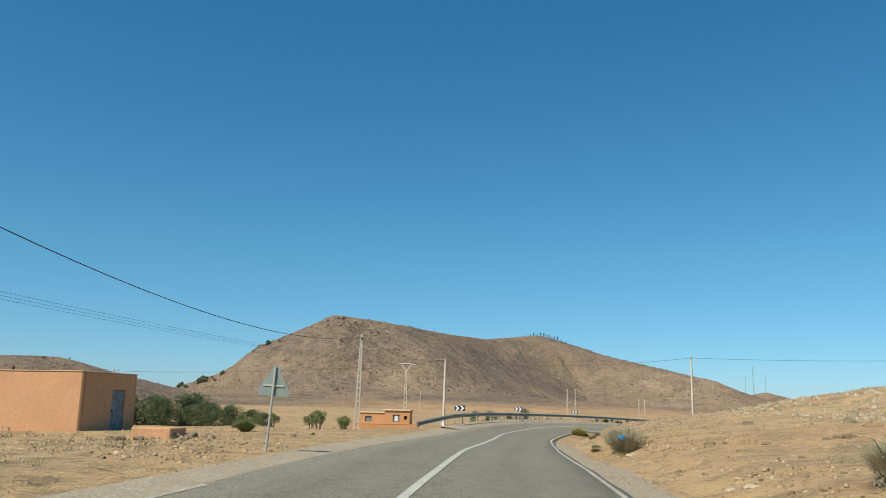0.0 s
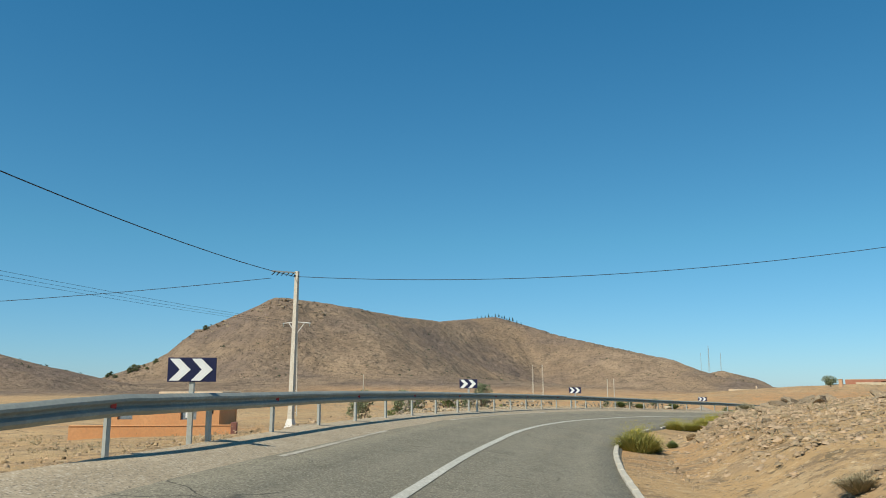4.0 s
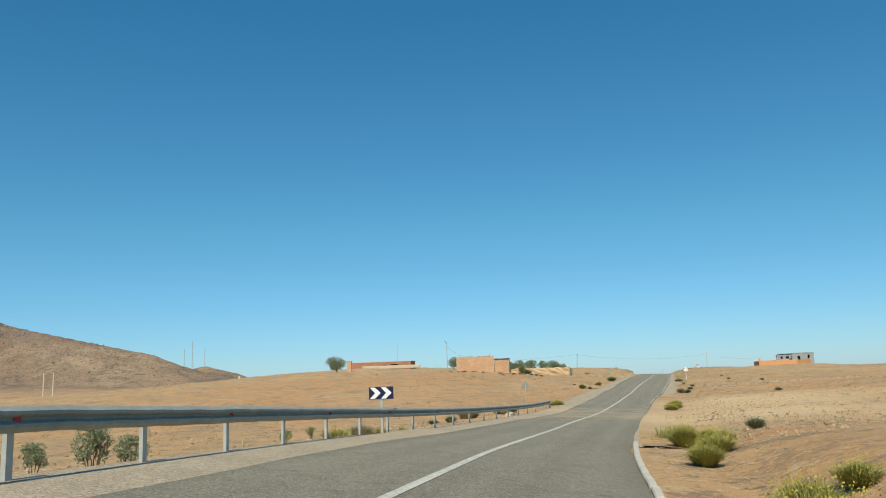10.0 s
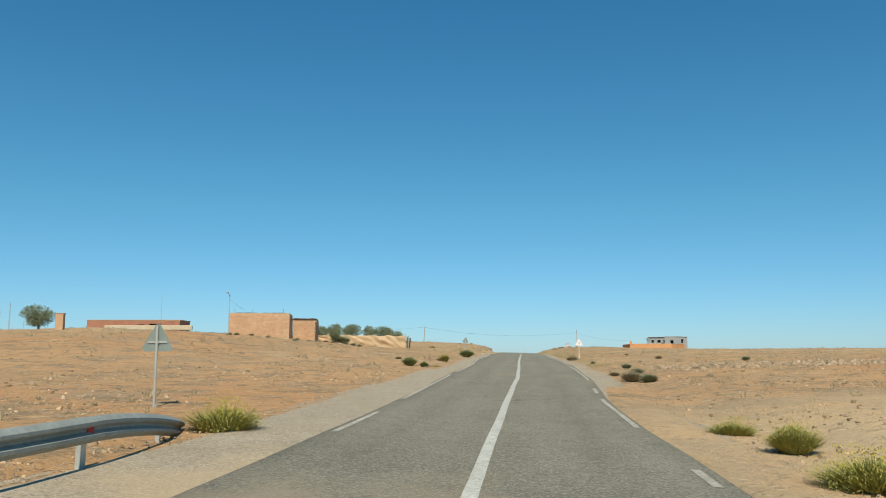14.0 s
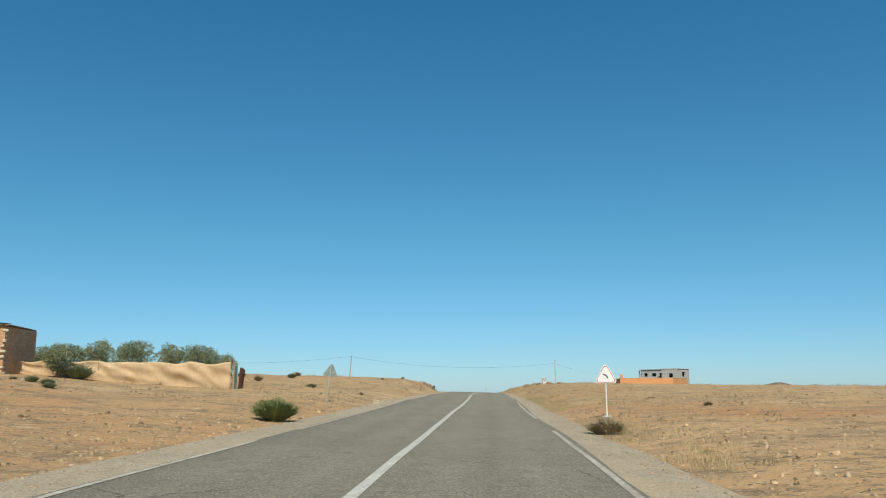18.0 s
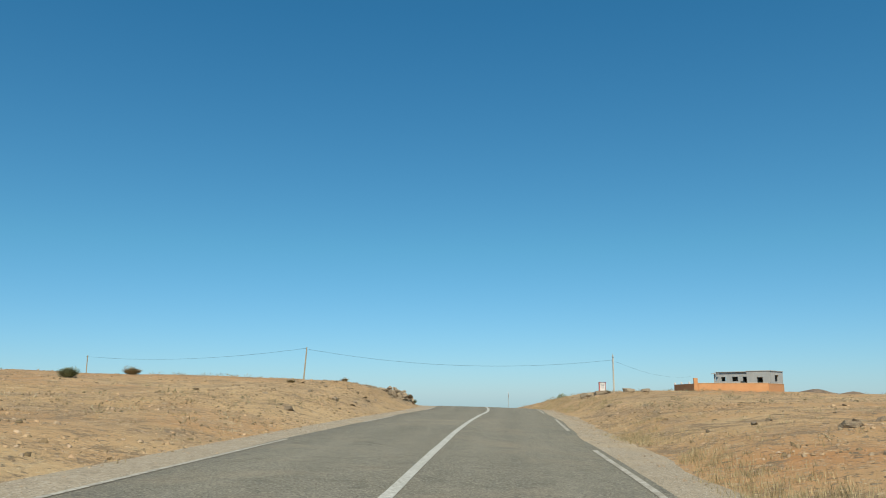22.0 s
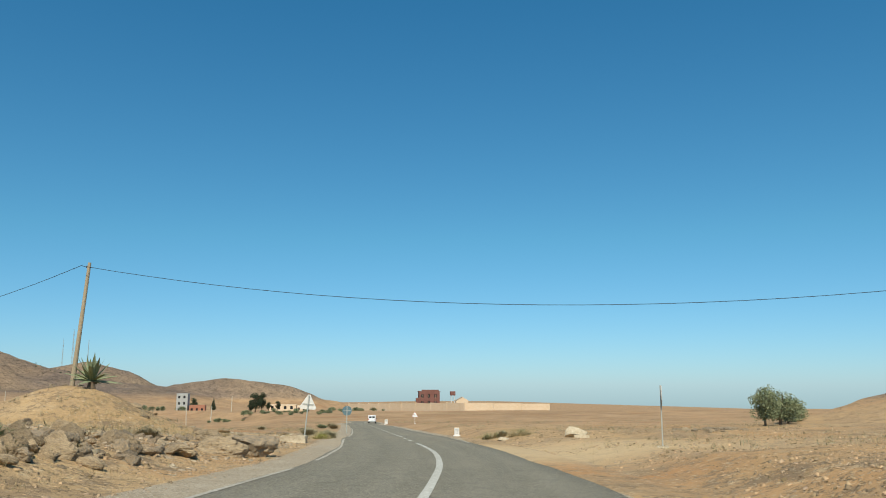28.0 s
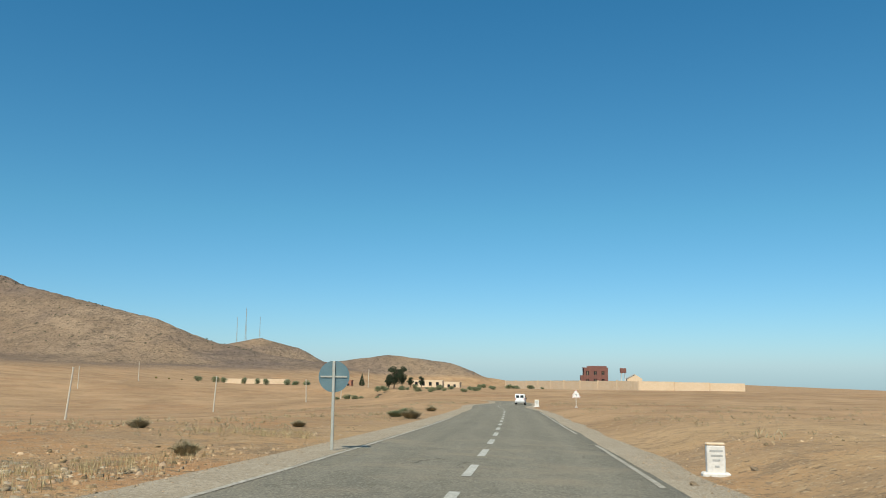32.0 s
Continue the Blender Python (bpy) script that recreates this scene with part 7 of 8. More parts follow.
for cx, cy, along, n, tall in ((220.4, 261.0, 1.7, 80, 0.7), (223.6, 264.9, 1.2, 40, 0.5), (217.9, 259.4, 1.0, 30, 0.35)):
    for k in range(n):
        a, d = rr.gauss(0, along * 0.6), abs(rr.gauss(0, 0.75))
        x, y = cx + 0.72 * a - 0.69 * d, cy + 0.69 * a + 0.72 * d
        s = rr.uniform(0.09, 0.27)
        c = copy_thing(R_dark[k % 4] if k % 3 == 0 else R_slab[k % 3], pose(x, y, ground_at(x, y) + rr.uniform(-0.1, tall) * max(0.0, 1 - abs(a) / (1.6 * along)), 20 + rr.gauss(0, 14), -12 + rr.gauss(0, 14), 44 + rr.gauss(0, 30)))
        c.scale = (s * 1.25, s * 0.9, s * rr.uniform(0.7, 1.2))
# upright shale slabs on the last stretch of the cut
for k in range(80):
    a = rr.uniform(0, 1)
    x, y = 230.6 + 8.4 * a + rr.gauss(0, 0.35) - 0.7 * abs(rr.gauss(0, 0.8)), 270.4 + 9.6 * a + rr.gauss(0, 0.35) + 0.7 * abs(rr.gauss(0, 0.8))
    s = rr.uniform(0.18, 0.42) * (1 - 0.3 * a)
    c = copy_thing(R_dark[k % 4] if k % 5 == 0 else R_slab[k % 3] if k % 2 else R_ochre, pose(x, y, ground_at(x, y) + 0.25 * s, rr.gauss(0, 10), 10 + rr.gauss(0, 9), 48 + rr.gauss(0, 14)))
    c.scale = (s * 0.55, s * 1.0, s * rr.uniform(1.1, 2.0))
for k in range(110):
    t, off = rr.choice((26.75, 27.15, 27.3, 27.9, 28.6, 29.2)) + rr.gauss(0, 0.14), -6.6 - abs(rr.gauss(0, 1.1))
    rock(R_dark[k % 4] if k % 3 else R_brown[k % 3], t, off, rr.uniform(0.12, 0.36), rr.uniform(0.4, 0.8), sink=0.2)
for k in range(22):
    t, off = rr.uniform(7.0, 9.2), rr.uniform(6.4, 11)
    rock(R_dark[k % 4] if k % 2 else R_brown[k % 3], t, off, rr.uniform(0.15, 0.4), rr.uniform(0.6, 1.0), sink=0.1)
for x, y, s, q in ((242.0, 282.2, 0.75, 0.8), (240.0, 280.4, 0.6, 0.55), (243.0, 283.6, 0.75, 0.75), (245.1, 289.4, 0.6, 0.7)):
    o = put(R_ochre, x, y, s * 0.9, None, -0.1, q * 1.25)
    tagged(o, "smooth ochre and grey rock outcrop in the bank", "rock", "boulders")
tagged(put(R_dark[1], 243.15, 282.6, 0.72, 30, -0.22, 1.2), "dark grey boulder bedded in ochre rock", "rock", "boulders")
for k in range(26):
    o = put(R_brown[k % 3], -9.6 + rr.gauss(0, 0.9), 30.2 + rr.gauss(0, 0.6), rr.uniform(0.12, 0.3), None, 0.0 - 0.1 * rr.random(), 0.7)
for k in range(150):
    t, off = rr.uniform(29.2, 31.6), -6.0 - abs(rr.gauss(0, 3.2))
    rock((R_brown + R_slab + R_dark)[k % 10], t, off, rr.uniform(0.08, 0.34) * (1.5 if k % 9 == 0 else 1), rr.uniform(0.5, 0.9), sink=0.25)
for k in range(60):
    t, off = rr.uniform(24.6, 27.4), -6.2 - abs(rr.gauss(0, 3.5))
    rock((R_brown + R_slab)[k % 6], t, off, rr.uniform(0.07, 0.24), rr.uniform(0.5, 0.9), sink=0.25)
for k in range(60):
    t, off = rr.uniform(21.0, 25.0), 6.5 + abs(rr.gauss(0, 6))
    rock((R_brown + R_slab)[k % 6], t, off, rr.uniform(0.07, 0.22) * (1.6 if k % 11 == 0 else 1), rr.uniform(0.5, 0.9), sink=0.25)
# stray boulders along the way
for k, (t, off, s) in enumerate(((24.4, -7.0, 0.32), (25.1, -7.3, 0.25), (23.5, 9.6, 0.32), (23.7, 11.5, 0.3), (23.3, 13, 0.28),
                                 (22.0, -7.0, 0.25), (21.8, -10.1, 0.3), (21.6, -8.2, 0.2), (18.5, 9, 0.25), (17.4, 11, 0.3), (17.2, 9.5, 0.35), (16.7, 8.7, 0.3), (32.2, -7.4, 0.45), (32.4, -8.3, 0.35), (32.7, -8.6, 0.35), (31.2, -10, 0.4),
                                 (33.5, 6.0, 0.16), (33.3, 4.2, 0.14), (2.2, -9.9, 0.3), (2.3, -9.5, 0.25), (2.25, -9.1, 0.28), (2.5, -7.0, 0.22), (2.7, -6.9, 0.2), (29.2, 15, 0.5), (28.7, 13.6, 0.6), (28.9, 15.6, 0.45), (29.5, 12.8, 0.4))):
    rock(R_brown[k % 3], t, off, s, 0.8)
for x, y, w in ((226.4, 248.9, 0.66), (228.0, 248.6, 0.62), (228.2, 246.3, 0.66), (230.2, 245.8, 0.52)):
    tagged(put(R_brown[int(y * 10) % 3], x, y, w, None, -0.08, 0.75), "large rounded ochre boulder on the crest of the bank", "rock", "crest boulders")
put(R_pale, 265.7, 288.5, 0.72, 20, -0.12, 1.15)


def stone_block(x, y, L, w, h, rz, label):
    bm = boxed(0, 0, 0, L, w, h)
    bmesh.ops.subdivide_edges(bm, edges=list(bm.edges), cuts=5, use_grid_fill=True)
    for v in bm.verts:
        v.co += Vector((noise.noise(v.co * 3 + Vector((x, 0, 0))), noise.noise(v.co * 3 + Vector((0, y, 4))), noise.noise(v.co * 3 + Vector((0, 8, 0))))) * 0.06
    o = tagged(part("stone_block", bm, M_paleblock), label, "stone block")
    o.matrix_basis = pose(x, y, ground_at(x, y) + h * 0.35, 0, 0, rz)
    return o


stone_block(251.2, 293.2, 1.15, 0.45, 0.35, -45, "limewashed stone block at the foot of a sign")
stone_block(265.2, 287.7, 0.75, 0.45, 0.16, -50, "limewashed stone block beside a pale boulder")
stone_block(74.4, 158.6, 1.6, 0.35, 0.2, 36, "flaking concrete culvert head behind the guardrail")
stone_block(162.4, 218.9, 0.7, 0.4, 0.3, 10, "pale stone at the foot of a sign")

# ---- planting ----
for st, off, k, s in ((4.75, 6.3, 3, 0.9), (5.0, 6.6, 3, 0.8), (6.25, 4.7, 2, 0.5), (6.4, 5.3, 2, 0.5), (8.3, 4.9, 0, 1.25), (8.15, 5.5, 1, 1.35), (8.45, 5.6, 0, 1.2), (8.9, 5.2, 1, 1.2),
                      (9.0, 5.9, 0, 1.2), (8.75, 6.3, 1, 1.1), (9.2, 6.2, 0, 1.0), (10.4, 4.9, 0, 1.1), (10.55, 5.5, 1, 1.25), (10.7, 4.8, 0, 1.2), (10.5, 6.2, 1, 0.9), (10.9, 5.4, 0, 1.0), (11.0, 6.4, 1, 0.75), (11.5, 5.0, 0, 0.95), (11.75, 5.6, 1, 0.95),
                      (11.95, 4.9, 0, 1.0), (12.1, 5.8, 1, 0.8), (12.2, 7.4, 4, 0.8), (8.9, 8.9, 0, 0.9), (14.75, 4.7, 1, 1.0), (15.0, 4.9, 0, 0.8), (15.2, 4.6, 1, 0.7), (16.7, 5.3, 3, 1.2), (16.62, 5.9, 4, 1.0), (17.05, 5.0, 3, 0.7), (8.15, 4.7, 1, 1.1), (8.6, 4.7, 0, 1.1), (8.7, 5.8, 1, 1.1), (9.4, 6.6, 0, 0.9), (9.6, 7.6, 1, 0.8), (9.2, 7.4, 1, 0.9), (9.3, 4.8, 1, 0.9), (3.3, 5.6, 3, 0.8), (3.6, 5.9, 4, 0.6), (17.1, 6.2, 4, 0.9), (17.6, 6.5, 4, 0.7),
                      (15.0, -4.6, 1, 1.0), (14.1, -5.9, 3, 1.2), (13.95, -6.3, 4, 0.8), (17.39, -6.4, 2, 0.8), (18.38, -6.0, 3, 0.8), (17.8, -7.3, 4, 0.6), (19.93, -5.5, 5, 1.35), (19.8, 5.0, 3, 1.35), (19.9, 5.3, 4, 1.0), (18.6, 5.6, 4, 0.6),
                      (23.1, -13.5, 4, 1.0), (23.6, -20, 3, 1.2), (24.4, -25, 3, 1.4), (25.2, -22, 4, 1.3), (26.3, -24, 3, 1.3), (28.4, -6.9, 4, 1.0), (28.05, -6.6, 4, 1.3), (26.6, -10, 3, 0.6), (27.2, -11, 4, 0.7), (25.9, -12, 3, 0.6), (28.3, -9.6, 3, 1.3), (28.9, -8.6, 4, 0.9), (30.2, -9.0, 3, 1.0),
                      (27.2, 9.5, 3, 0.7), (32.1, -10.6, 3, 0.7), (33.4, -6.2, 3, 0.8),
                      (35.7, -5.2, 3, 1.4), (35.9, -6.5, 4, 1.2), (36.5, -7, 4, 1.2), (37.2, -6, 3, 1.2), (34.6, -8, 3, 0.8), (34.0, -11, 3, 0.9), (21.0, 12.5, 3, 0.6), (19.2, 12, 3, 0.7), (18.0, 15, 4, 0.7), (16.0, 14, 3, 0.8)):
    kinds = (B_yellow[0], B_yellow[1], B_green, B_dry, B_olivebush, B_green)
    p = beside(st, off)
    put(kinds[k], p.x, p.y, s)

for x, y, k, s in ((7.6, 92.4, 0, 1.0), (6.6, 91.0, 1, 0.9), (9.6, 95.2, 1, 1.0), (10.8, 97.2, 0, 0.8), (12.2, 101.0, 0, 0.95), (13.6, 102.6, 1, 0.7), (5.0, 86.2, 0, 1.05), (7.0, 90.4, 0, 1.1), (9.2, 92.6, 1, 1.0), (11.6, 96.8, 0, 0.95), (15.8, 108, 1, 0.55),
                   (17.5, 110.5, 0, 0.5), (14.0, 106.0, 1, 0.6), (34.3, 153.5, 1, 0.9), (45.7, 141.9, 0, 0.7), (44.5, 140.8, 0, 0.8), (56.5, 154.2, 1, 0.55), (58.8, 156.0, 1, 0.5)):
    put(S_olean[k], x, y, s * 0.85)
for k in range(16):
    a = k / 15
    put(S_olean[k % 2], 4 + a * 42 + 2 * math.sin(k * 5), 118 + a * 34 + 5 * math.sin(k * 3.1), 0.45 + 0.25 * ((k * 7) % 5) / 5)
for x, y, k, s in ((257.6, 300.0, 0, 1.05), (258.3, 300.8, 0, 0.85), (260.0, 305.7, 0, 0.95), (262.3, 307.2, 0, 0.5), (256.5, 298.8, 3, 0.9), (256.0, 298.2, 3, 0.8), (269.0, 298.4, 1, 0.8), (269.3, 297.8, 1, 0.65), (269.4, 297.4, 0, 0.75),
                   (268.1, 295.2, 2, 0.8), (268.0, 294.5, 1, 0.6), (267.7, 293.9, 2, 0.65), (8.7, 36.0, 0, 1.5), (8.3, 34.4, 0, 1.35), (9.0, 37.4, 0, 1.3), (8.0, 33.6, 2, 0.5), (7.9, 13.6, 0, 1.25), (8.5, 14.6, 0, 1.1),
                   (53.0, 144.4, 3, 1.1), (53.3, 144.6, 3, 0.8), (54.7, 145.6, 0, 0.85), (55.1, 146.0, 1, 0.7), (56.1, 146.4, 3, 0.75), (58.4, 148.2, 3, 0.5), (64.1, 139.6, 3, 1.2), (63.7, 139.4, 3, 1.0), (88.7, 156.9, 0, 0.5)):
    put((B_grey, G_reed[0], G_reed[1], G_spike)[k], x, y, s)
for x, y, s in ((8.5, 38.6, 0.22), (8.1, 32.6, 0.2), (8.3, 32.9, 0.15), (6.6, 16.6, 0.2), (6.3, 16.9, 0.16), (260.2, 304.6, 0.3), (267.0, 294.9, 0.45), (257.0, 302.6, 0.4), (256.4, 302.0, 0.32)):
    tagged(put(R_pale, x, y, s, None, 0.02, 0.9), "small pale stone lying on the verge", "rock", "pale verge stones")
for x, y, s in ((10.5, 30.4, 0.3), (10.9, 30.1, 0.2), (11.5, 27.7, 0.25), (13.3, 26.4, 0.3), (13.6, 26.1, 0.32), (13.0, 26.5, 0.25), (13.4, 26.0, 0.2), (207.9, 236.9, 0.26), (208.9, 235.6, 0.3), (214.0, 240.2, 0.25), (202.2, 248.8, 0.22), (203.1, 249.0, 0.2), (205.0, 250.7, 0.25), (256.8, 303.4, 0.6), (257.9, 303.6, 0.45), (256.2, 301.2, 0.45), (262.2, 306.4, 0.3)):
    put(R_brown[int(x * 7) % 3], x, y, s, None, 0.02, 0.75)
for x, y, s in ((36.6, 112.6, 1.0), (37.4, 114.0, 1.25), (38.3, 115.6, 1.2), (39.6, 117.2, 1.15), (40.8, 119.2, 1.1), (42.2, 120.9, 1.2), (43.6, 122.6, 1.2), (45.1, 124.2, 1.15), (46.8, 125.7, 1.1), (38.7, 113.8, 1.0), (41.4, 117.8, 1.0), (44.6, 122.0, 1.0), (47.5, 124.6, 0.9)):
    put(G_spike, x, y, s)
for k, (x, y) in enumerate(((20.5, 117.6), (24.6, 118.3), (26.6, 121.0), (26.0, 119.2), (27.0, 119.6), (29.2, 123.4), (28.4, 121.2), (30.2, 122.6), (22.4, 118.8), (33.5, 127.0))):
    put((B_green, S_olean[0], B_grey)[k % 3], x, y, (0.85, 0.5, 0.8)[k % 3] * (0.85 + 0.3 * (k % 2)))
for x, y, k, s in ((63.8, 153.0, 0, 0.62), (65.0, 153.1, 0, 0.75), (69.8, 157.4, 2, 1.1), (70.5, 157.7, 2, 0.9), (75.9, 160.6, 2, 0.5), (85.9, 164.9, 1, 0.6)):
    put((B_olivebush, G_spike, B_grey)[k], x, y, s)
for x, y, k, s in ((14.5, 78.1, 0, 1.35), (15.0, 78.7, 1, 0.9), (22.8, 97.7, 0, 1.25), (23.9, 98.5, 1, 1.35), (25.2, 99.4, 0, 1.3), (24.6, 98.2, 1, 1.0), (19.1, 90.7, 1, 0.45), (26.4, 100.5, 1, 1.2), (27.4, 101.3, 0, 1.2), (28.4, 102.8, 1, 1.15), (29.5, 104.4, 0, 1.1), (27.9, 103.8, 0, 1.25),
                   (125.3, 193.9, 0, 0.75), (88.6, 156.8, 0, 0.9), (88.9, 157.2, 1, 0.7), (61.9, 138.8, 1, 0.7), (16.9, 84.2, 1, 0.5)):
    put(B_yellow[k], x, y, s)
for x, y, ob, s in ((28.9, 101.5, B_grey, 1.35), (29.6, 102.4, B_grey, 1.1), (61.7, 136.0, G_spike, 0.9), (115.1, 186.8, B_green, 0.5), (116.2, 186.9, G_spike, 0.5), (121.6, 195.0, B_olivebush, 0.5), (226.9, 266.9, B_olivebush, 0.95), (227.1, 267.3, B_olivebush, 0.8),
                    (224.0, 266.4, B_dry, 0.8), (234.6, 276.6, B_olivebush, 0.9), (152.0, 233.6, B_olivebush, 1.9), (146.4, 225.9, B_olivebush, 0.8), (150.9, 234.0, T_olive[0], 0.7)):
    put(ob, x, y, s)
for k in range(14):
    tagged(put(R_brown[k % 3], 116.1 + rr.gauss(0, 0.5), 187.6 + rr.gauss(0, 0.4), rr.uniform(0.08, 0.2), None, 0.02, 0.8), "small weathered stone in a roadside heap", "rock", "roadside stone heap")
# rubble and scrub on the rise below the brick house
for k in range(45):
    a = rr.uniform(0, 1)
    x, y = 132 + 16 * a + rr.gauss(0, 1.2), 235.5 - 4.0 * a - abs(rr.gauss(0, 3.0))
    tagged(put(R_brown[k % 3] if k % 4 else R_pale, x, y, rr.uniform(0.10, 0.34), None, 0.02, 0.7), "broken stone on the slope below the brick house", "rock", "rubble below the house")
for k in range(16):
    a = rr.uniform(0, 1)
    put((B_dry, B_grey, B_olivebush)[k % 3], 131 + 17 * a, 234.0 - 4.0 * a - abs(rr.gauss(0, 4.0)), rr.uniform(0.35, 0.8))
# grey debris tipped beside the side road
for k in range(44):
    a = rr.uniform(0, 1)
    tagged(put(R_dark[k % 4], 271.5 + 5.5 * a + rr.gauss(0, 0.3), 284.6 + 1.0 * a + rr.gauss(0, 0.8), rr.uniform(0.12, 0.34), None, 0.0, 0.9), "grey broken concrete in a tipped heap", "rubble", "tipped debris")
# the orchard left of the first straight
for k, (x, y, s) in enumerate(((-37, 101, 1.0), (-33, 99, 1.15), (-29.5, 101, 1.1), (-26.5, 97, 0.85), (-24, 101, 0.9), (-41, 97, 1.2), (-45, 103, 1.1), (-35, 107, 1.1), (-30, 108, 1.1), (-22, 104, 0.7), (-48, 96, 1.2), (-52, 100, 1.1), (-40, 110, 1.1), (-56, 95, 1.2), (-44, 90, 1.0), (-35, 98, 1.0), (-31, 97, 1.0), (-28, 98.5, 0.9), (-39, 99, 1.1), (-43, 100, 1.0), (-47, 100, 1.1), (-50, 103, 1.0), (-33.5, 102, 1.2), (-26.5, 101.5, 0.8), (-37, 95.5, 0.8), (-20, 101, 0.6))):
    put(T_dark, x, y, s)
for x, y, s in ((-21.3, 94.9, 0.7), (-17.8, 95.6, 0.75), (-11.2, 85.5, 0.95), (-7.2, 73.0, 0.7), (-9.2, 66.0, 0.75), (-6.3, 62.0, 0.65)):
    put(S_olean[1], x, y, s * 1.5)
put(B_green, -8.8, 40.2, 0.9)
put(B_olivebush, -12.5, 56, 1.6)
for x, y, k, s in ((123.8, 258, 0, 1.15), (156.2, 243.0, 1, 0.85), (157.5, 241.8, 0, 0.78), (159.2, 240.0, 1, 0.86), (161.3, 238.0, 0, 0.95), (162.7, 236.5, 1, 0.88), (163.6, 235.5, 0, 0.7), (157, 262, 0, 0.9), (152.6, 240.0, 0, 0.55), (151.4, 252, 1, 0.5)):
    put(T_olive[k], x, y, s)
for x, y, s in ((290, 290, 0.95), (294.5, 291, 1.1), (299, 292.5, 0.85), (303, 294, 0.8), (306, 295.5, 0.55)):
    put(T_olive[int(x) % 2], x, y, s)
# trees of the far village and along the estate wall
for k in range(26):
    a = k / 25
    put(T_olive[k % 2], 376 + 72 * a + 5 * math.sin(k * 4), 496 + 52 * a + 5 * math.sin(k * 2.3), 0.5 + 0.4 * ((k * 3) % 4) / 4, None, 0.3, 0.75)
for x, y, s in ((383, 532, 1.0), (388, 536, 0.8), (396, 545, 0.5), (402, 548, 0.5), (379, 528, 0.6)):
    put(T_euc, x, y, s)
for k in range(18):
    put(T_olive[k % 2], 352 + 2.6 * k + 3 * math.sin(k * 9), 506 + 5 * math.sin(k * 5) + 1.4 * k, 0.45 + 0.16 * (k % 3), None, 0.3, 0.75)
for k in range(10):
    put(T_olive[k % 2], 352 + 6.5 * k, 660 + 6 * math.sin(k * 4), 1.1)
# pines on the main ridge
for k in range(15):
    a = k / 14
    x, y = 160 + 95 * a, 1440 + 42 * math.sin(a * 2.2)
    put(T_pine, x + 5 * math.sin(k * 12.9), y + 6 * math.sin(k * 5.3), (0.55 + 0.6 * ((k * 7) % 5) / 5) if k > 3 else 0.6)

# every stock plant and rock gets a place of its own as well, far out on the plain
for k, e in enumerate(STOCK):
    x, y = 340 + 7 * k, 690 + 5 * (k % 3)
    e.matrix_basis = pose(x, y, ground_at(x, y) - 0.03, 0, 0, 40 * k)

# blue litter caught in the verge bush
bm = rock_mesh(77, 0.8, 0.6, 4)
bag = tagged(part("plastic_bag", bm, M_bluebag), "crumpled blue plastic bag caught in a dry bush", "litter")
bag.matrix_basis = pose(8.1, 34.0, ground_at(8.1, 34.0) + 0.75, 0, 0, 30)
bag.scale = (0.17, 0.13, 0.15)


# ---- dry stone wall behind the guardrail ----
def dry_wall():
    w = thing("dry_stone_wall", "low tumbled dry stone wall behind the guardrail", "stone wall")
    rng = random.Random(8)
    base = None
    spots = []
    for k in range(100):
        t = 6.4 + 3.85 * k / 99
        off = -5.6 - 0.15 * math.sin(t * 0.9)
        spots.append((t, off))
    gaps = [8.4]
    n = 0
    for t, off in spots:
        if any(abs(t - g) < 0.12 for g in gaps):
            continue
        p = on_road(t, off)
        z = ground_at(p.x, p.y)
        for j in range(3):
            s = rng.uniform(0.07, 0.14)
            m = pose(p.x + rng.uniform(-0.35, 0.35), p.y + rng.uniform(-0.35, 0.35), z + 0.05 + 0.20 * j * rng.uniform(0.6, 1.1), rng.uniform(-30, 30), rng.uniform(-30, 30), rng.uniform(0, 360)) @ Matrix.Diagonal((s * 1.3, s, s * 0.8, 1))
            if base is None:
                bm = bmesh.new()
                bmesh.ops.create_cube(bm, size=1.0)
                bmesh.ops.subdivide_edges(bm, edges=bm.edges[:], cuts=1, use_grid_fill=True)
                for v in bm.verts:
                    v.co *= 1 + 0.5 * noise.noise(v.co * 1.7 + Vector((3.1, 0.4, 1.2)))
                base = part("stone", bm, M_wallstone, w)
                base.matrix_basis = m
            else:
                share("stone", base, w, m)
            n += 1
            if n >= 290:
                return


dry_wall()


def gravel_heap(x, y, R, H):
    rng = random.Random(3)
    bm = bmesh.new()
    bmesh.ops.create_grid(bm, x_segments=40, y_segments=40, size=R)
    for v in bm.verts:
        d = v.co.length / R
        n = noise.noise(v.co * 0.9) * 0.3 + noise.noise(v.co * 4) * 0.09
        v.co.z = H * max(0, 1 - d * d) * (1 + n * 1.4) - 0.15 + 0.10 * noise.noise(v.co * 8)
    o = tagged(part("gravel_heap", bm, M_heap), "heap of pale broken stone behind the guardrail", "gravel heap", kind="stuff")
    o.matrix_basis = pose(x, y, ground_at(x, y) - 0.05)


gravel_heap(38.1, 132.2, 1.9, -0.72 - ground_at(38.1, 132.2))
gravel_heap(35.6, 129.3, 1.2, -1.05 - ground_at(35.6, 129.3))
for x, y, z in ((32.7, 126.2, 0.42), (33.5, 127.0, 0.36)):
    tagged(put(R_pale, x, y, z, None, -0.12, 0.8), "pale boulder in the dry stone wall", "rock", "pale wall boulders")


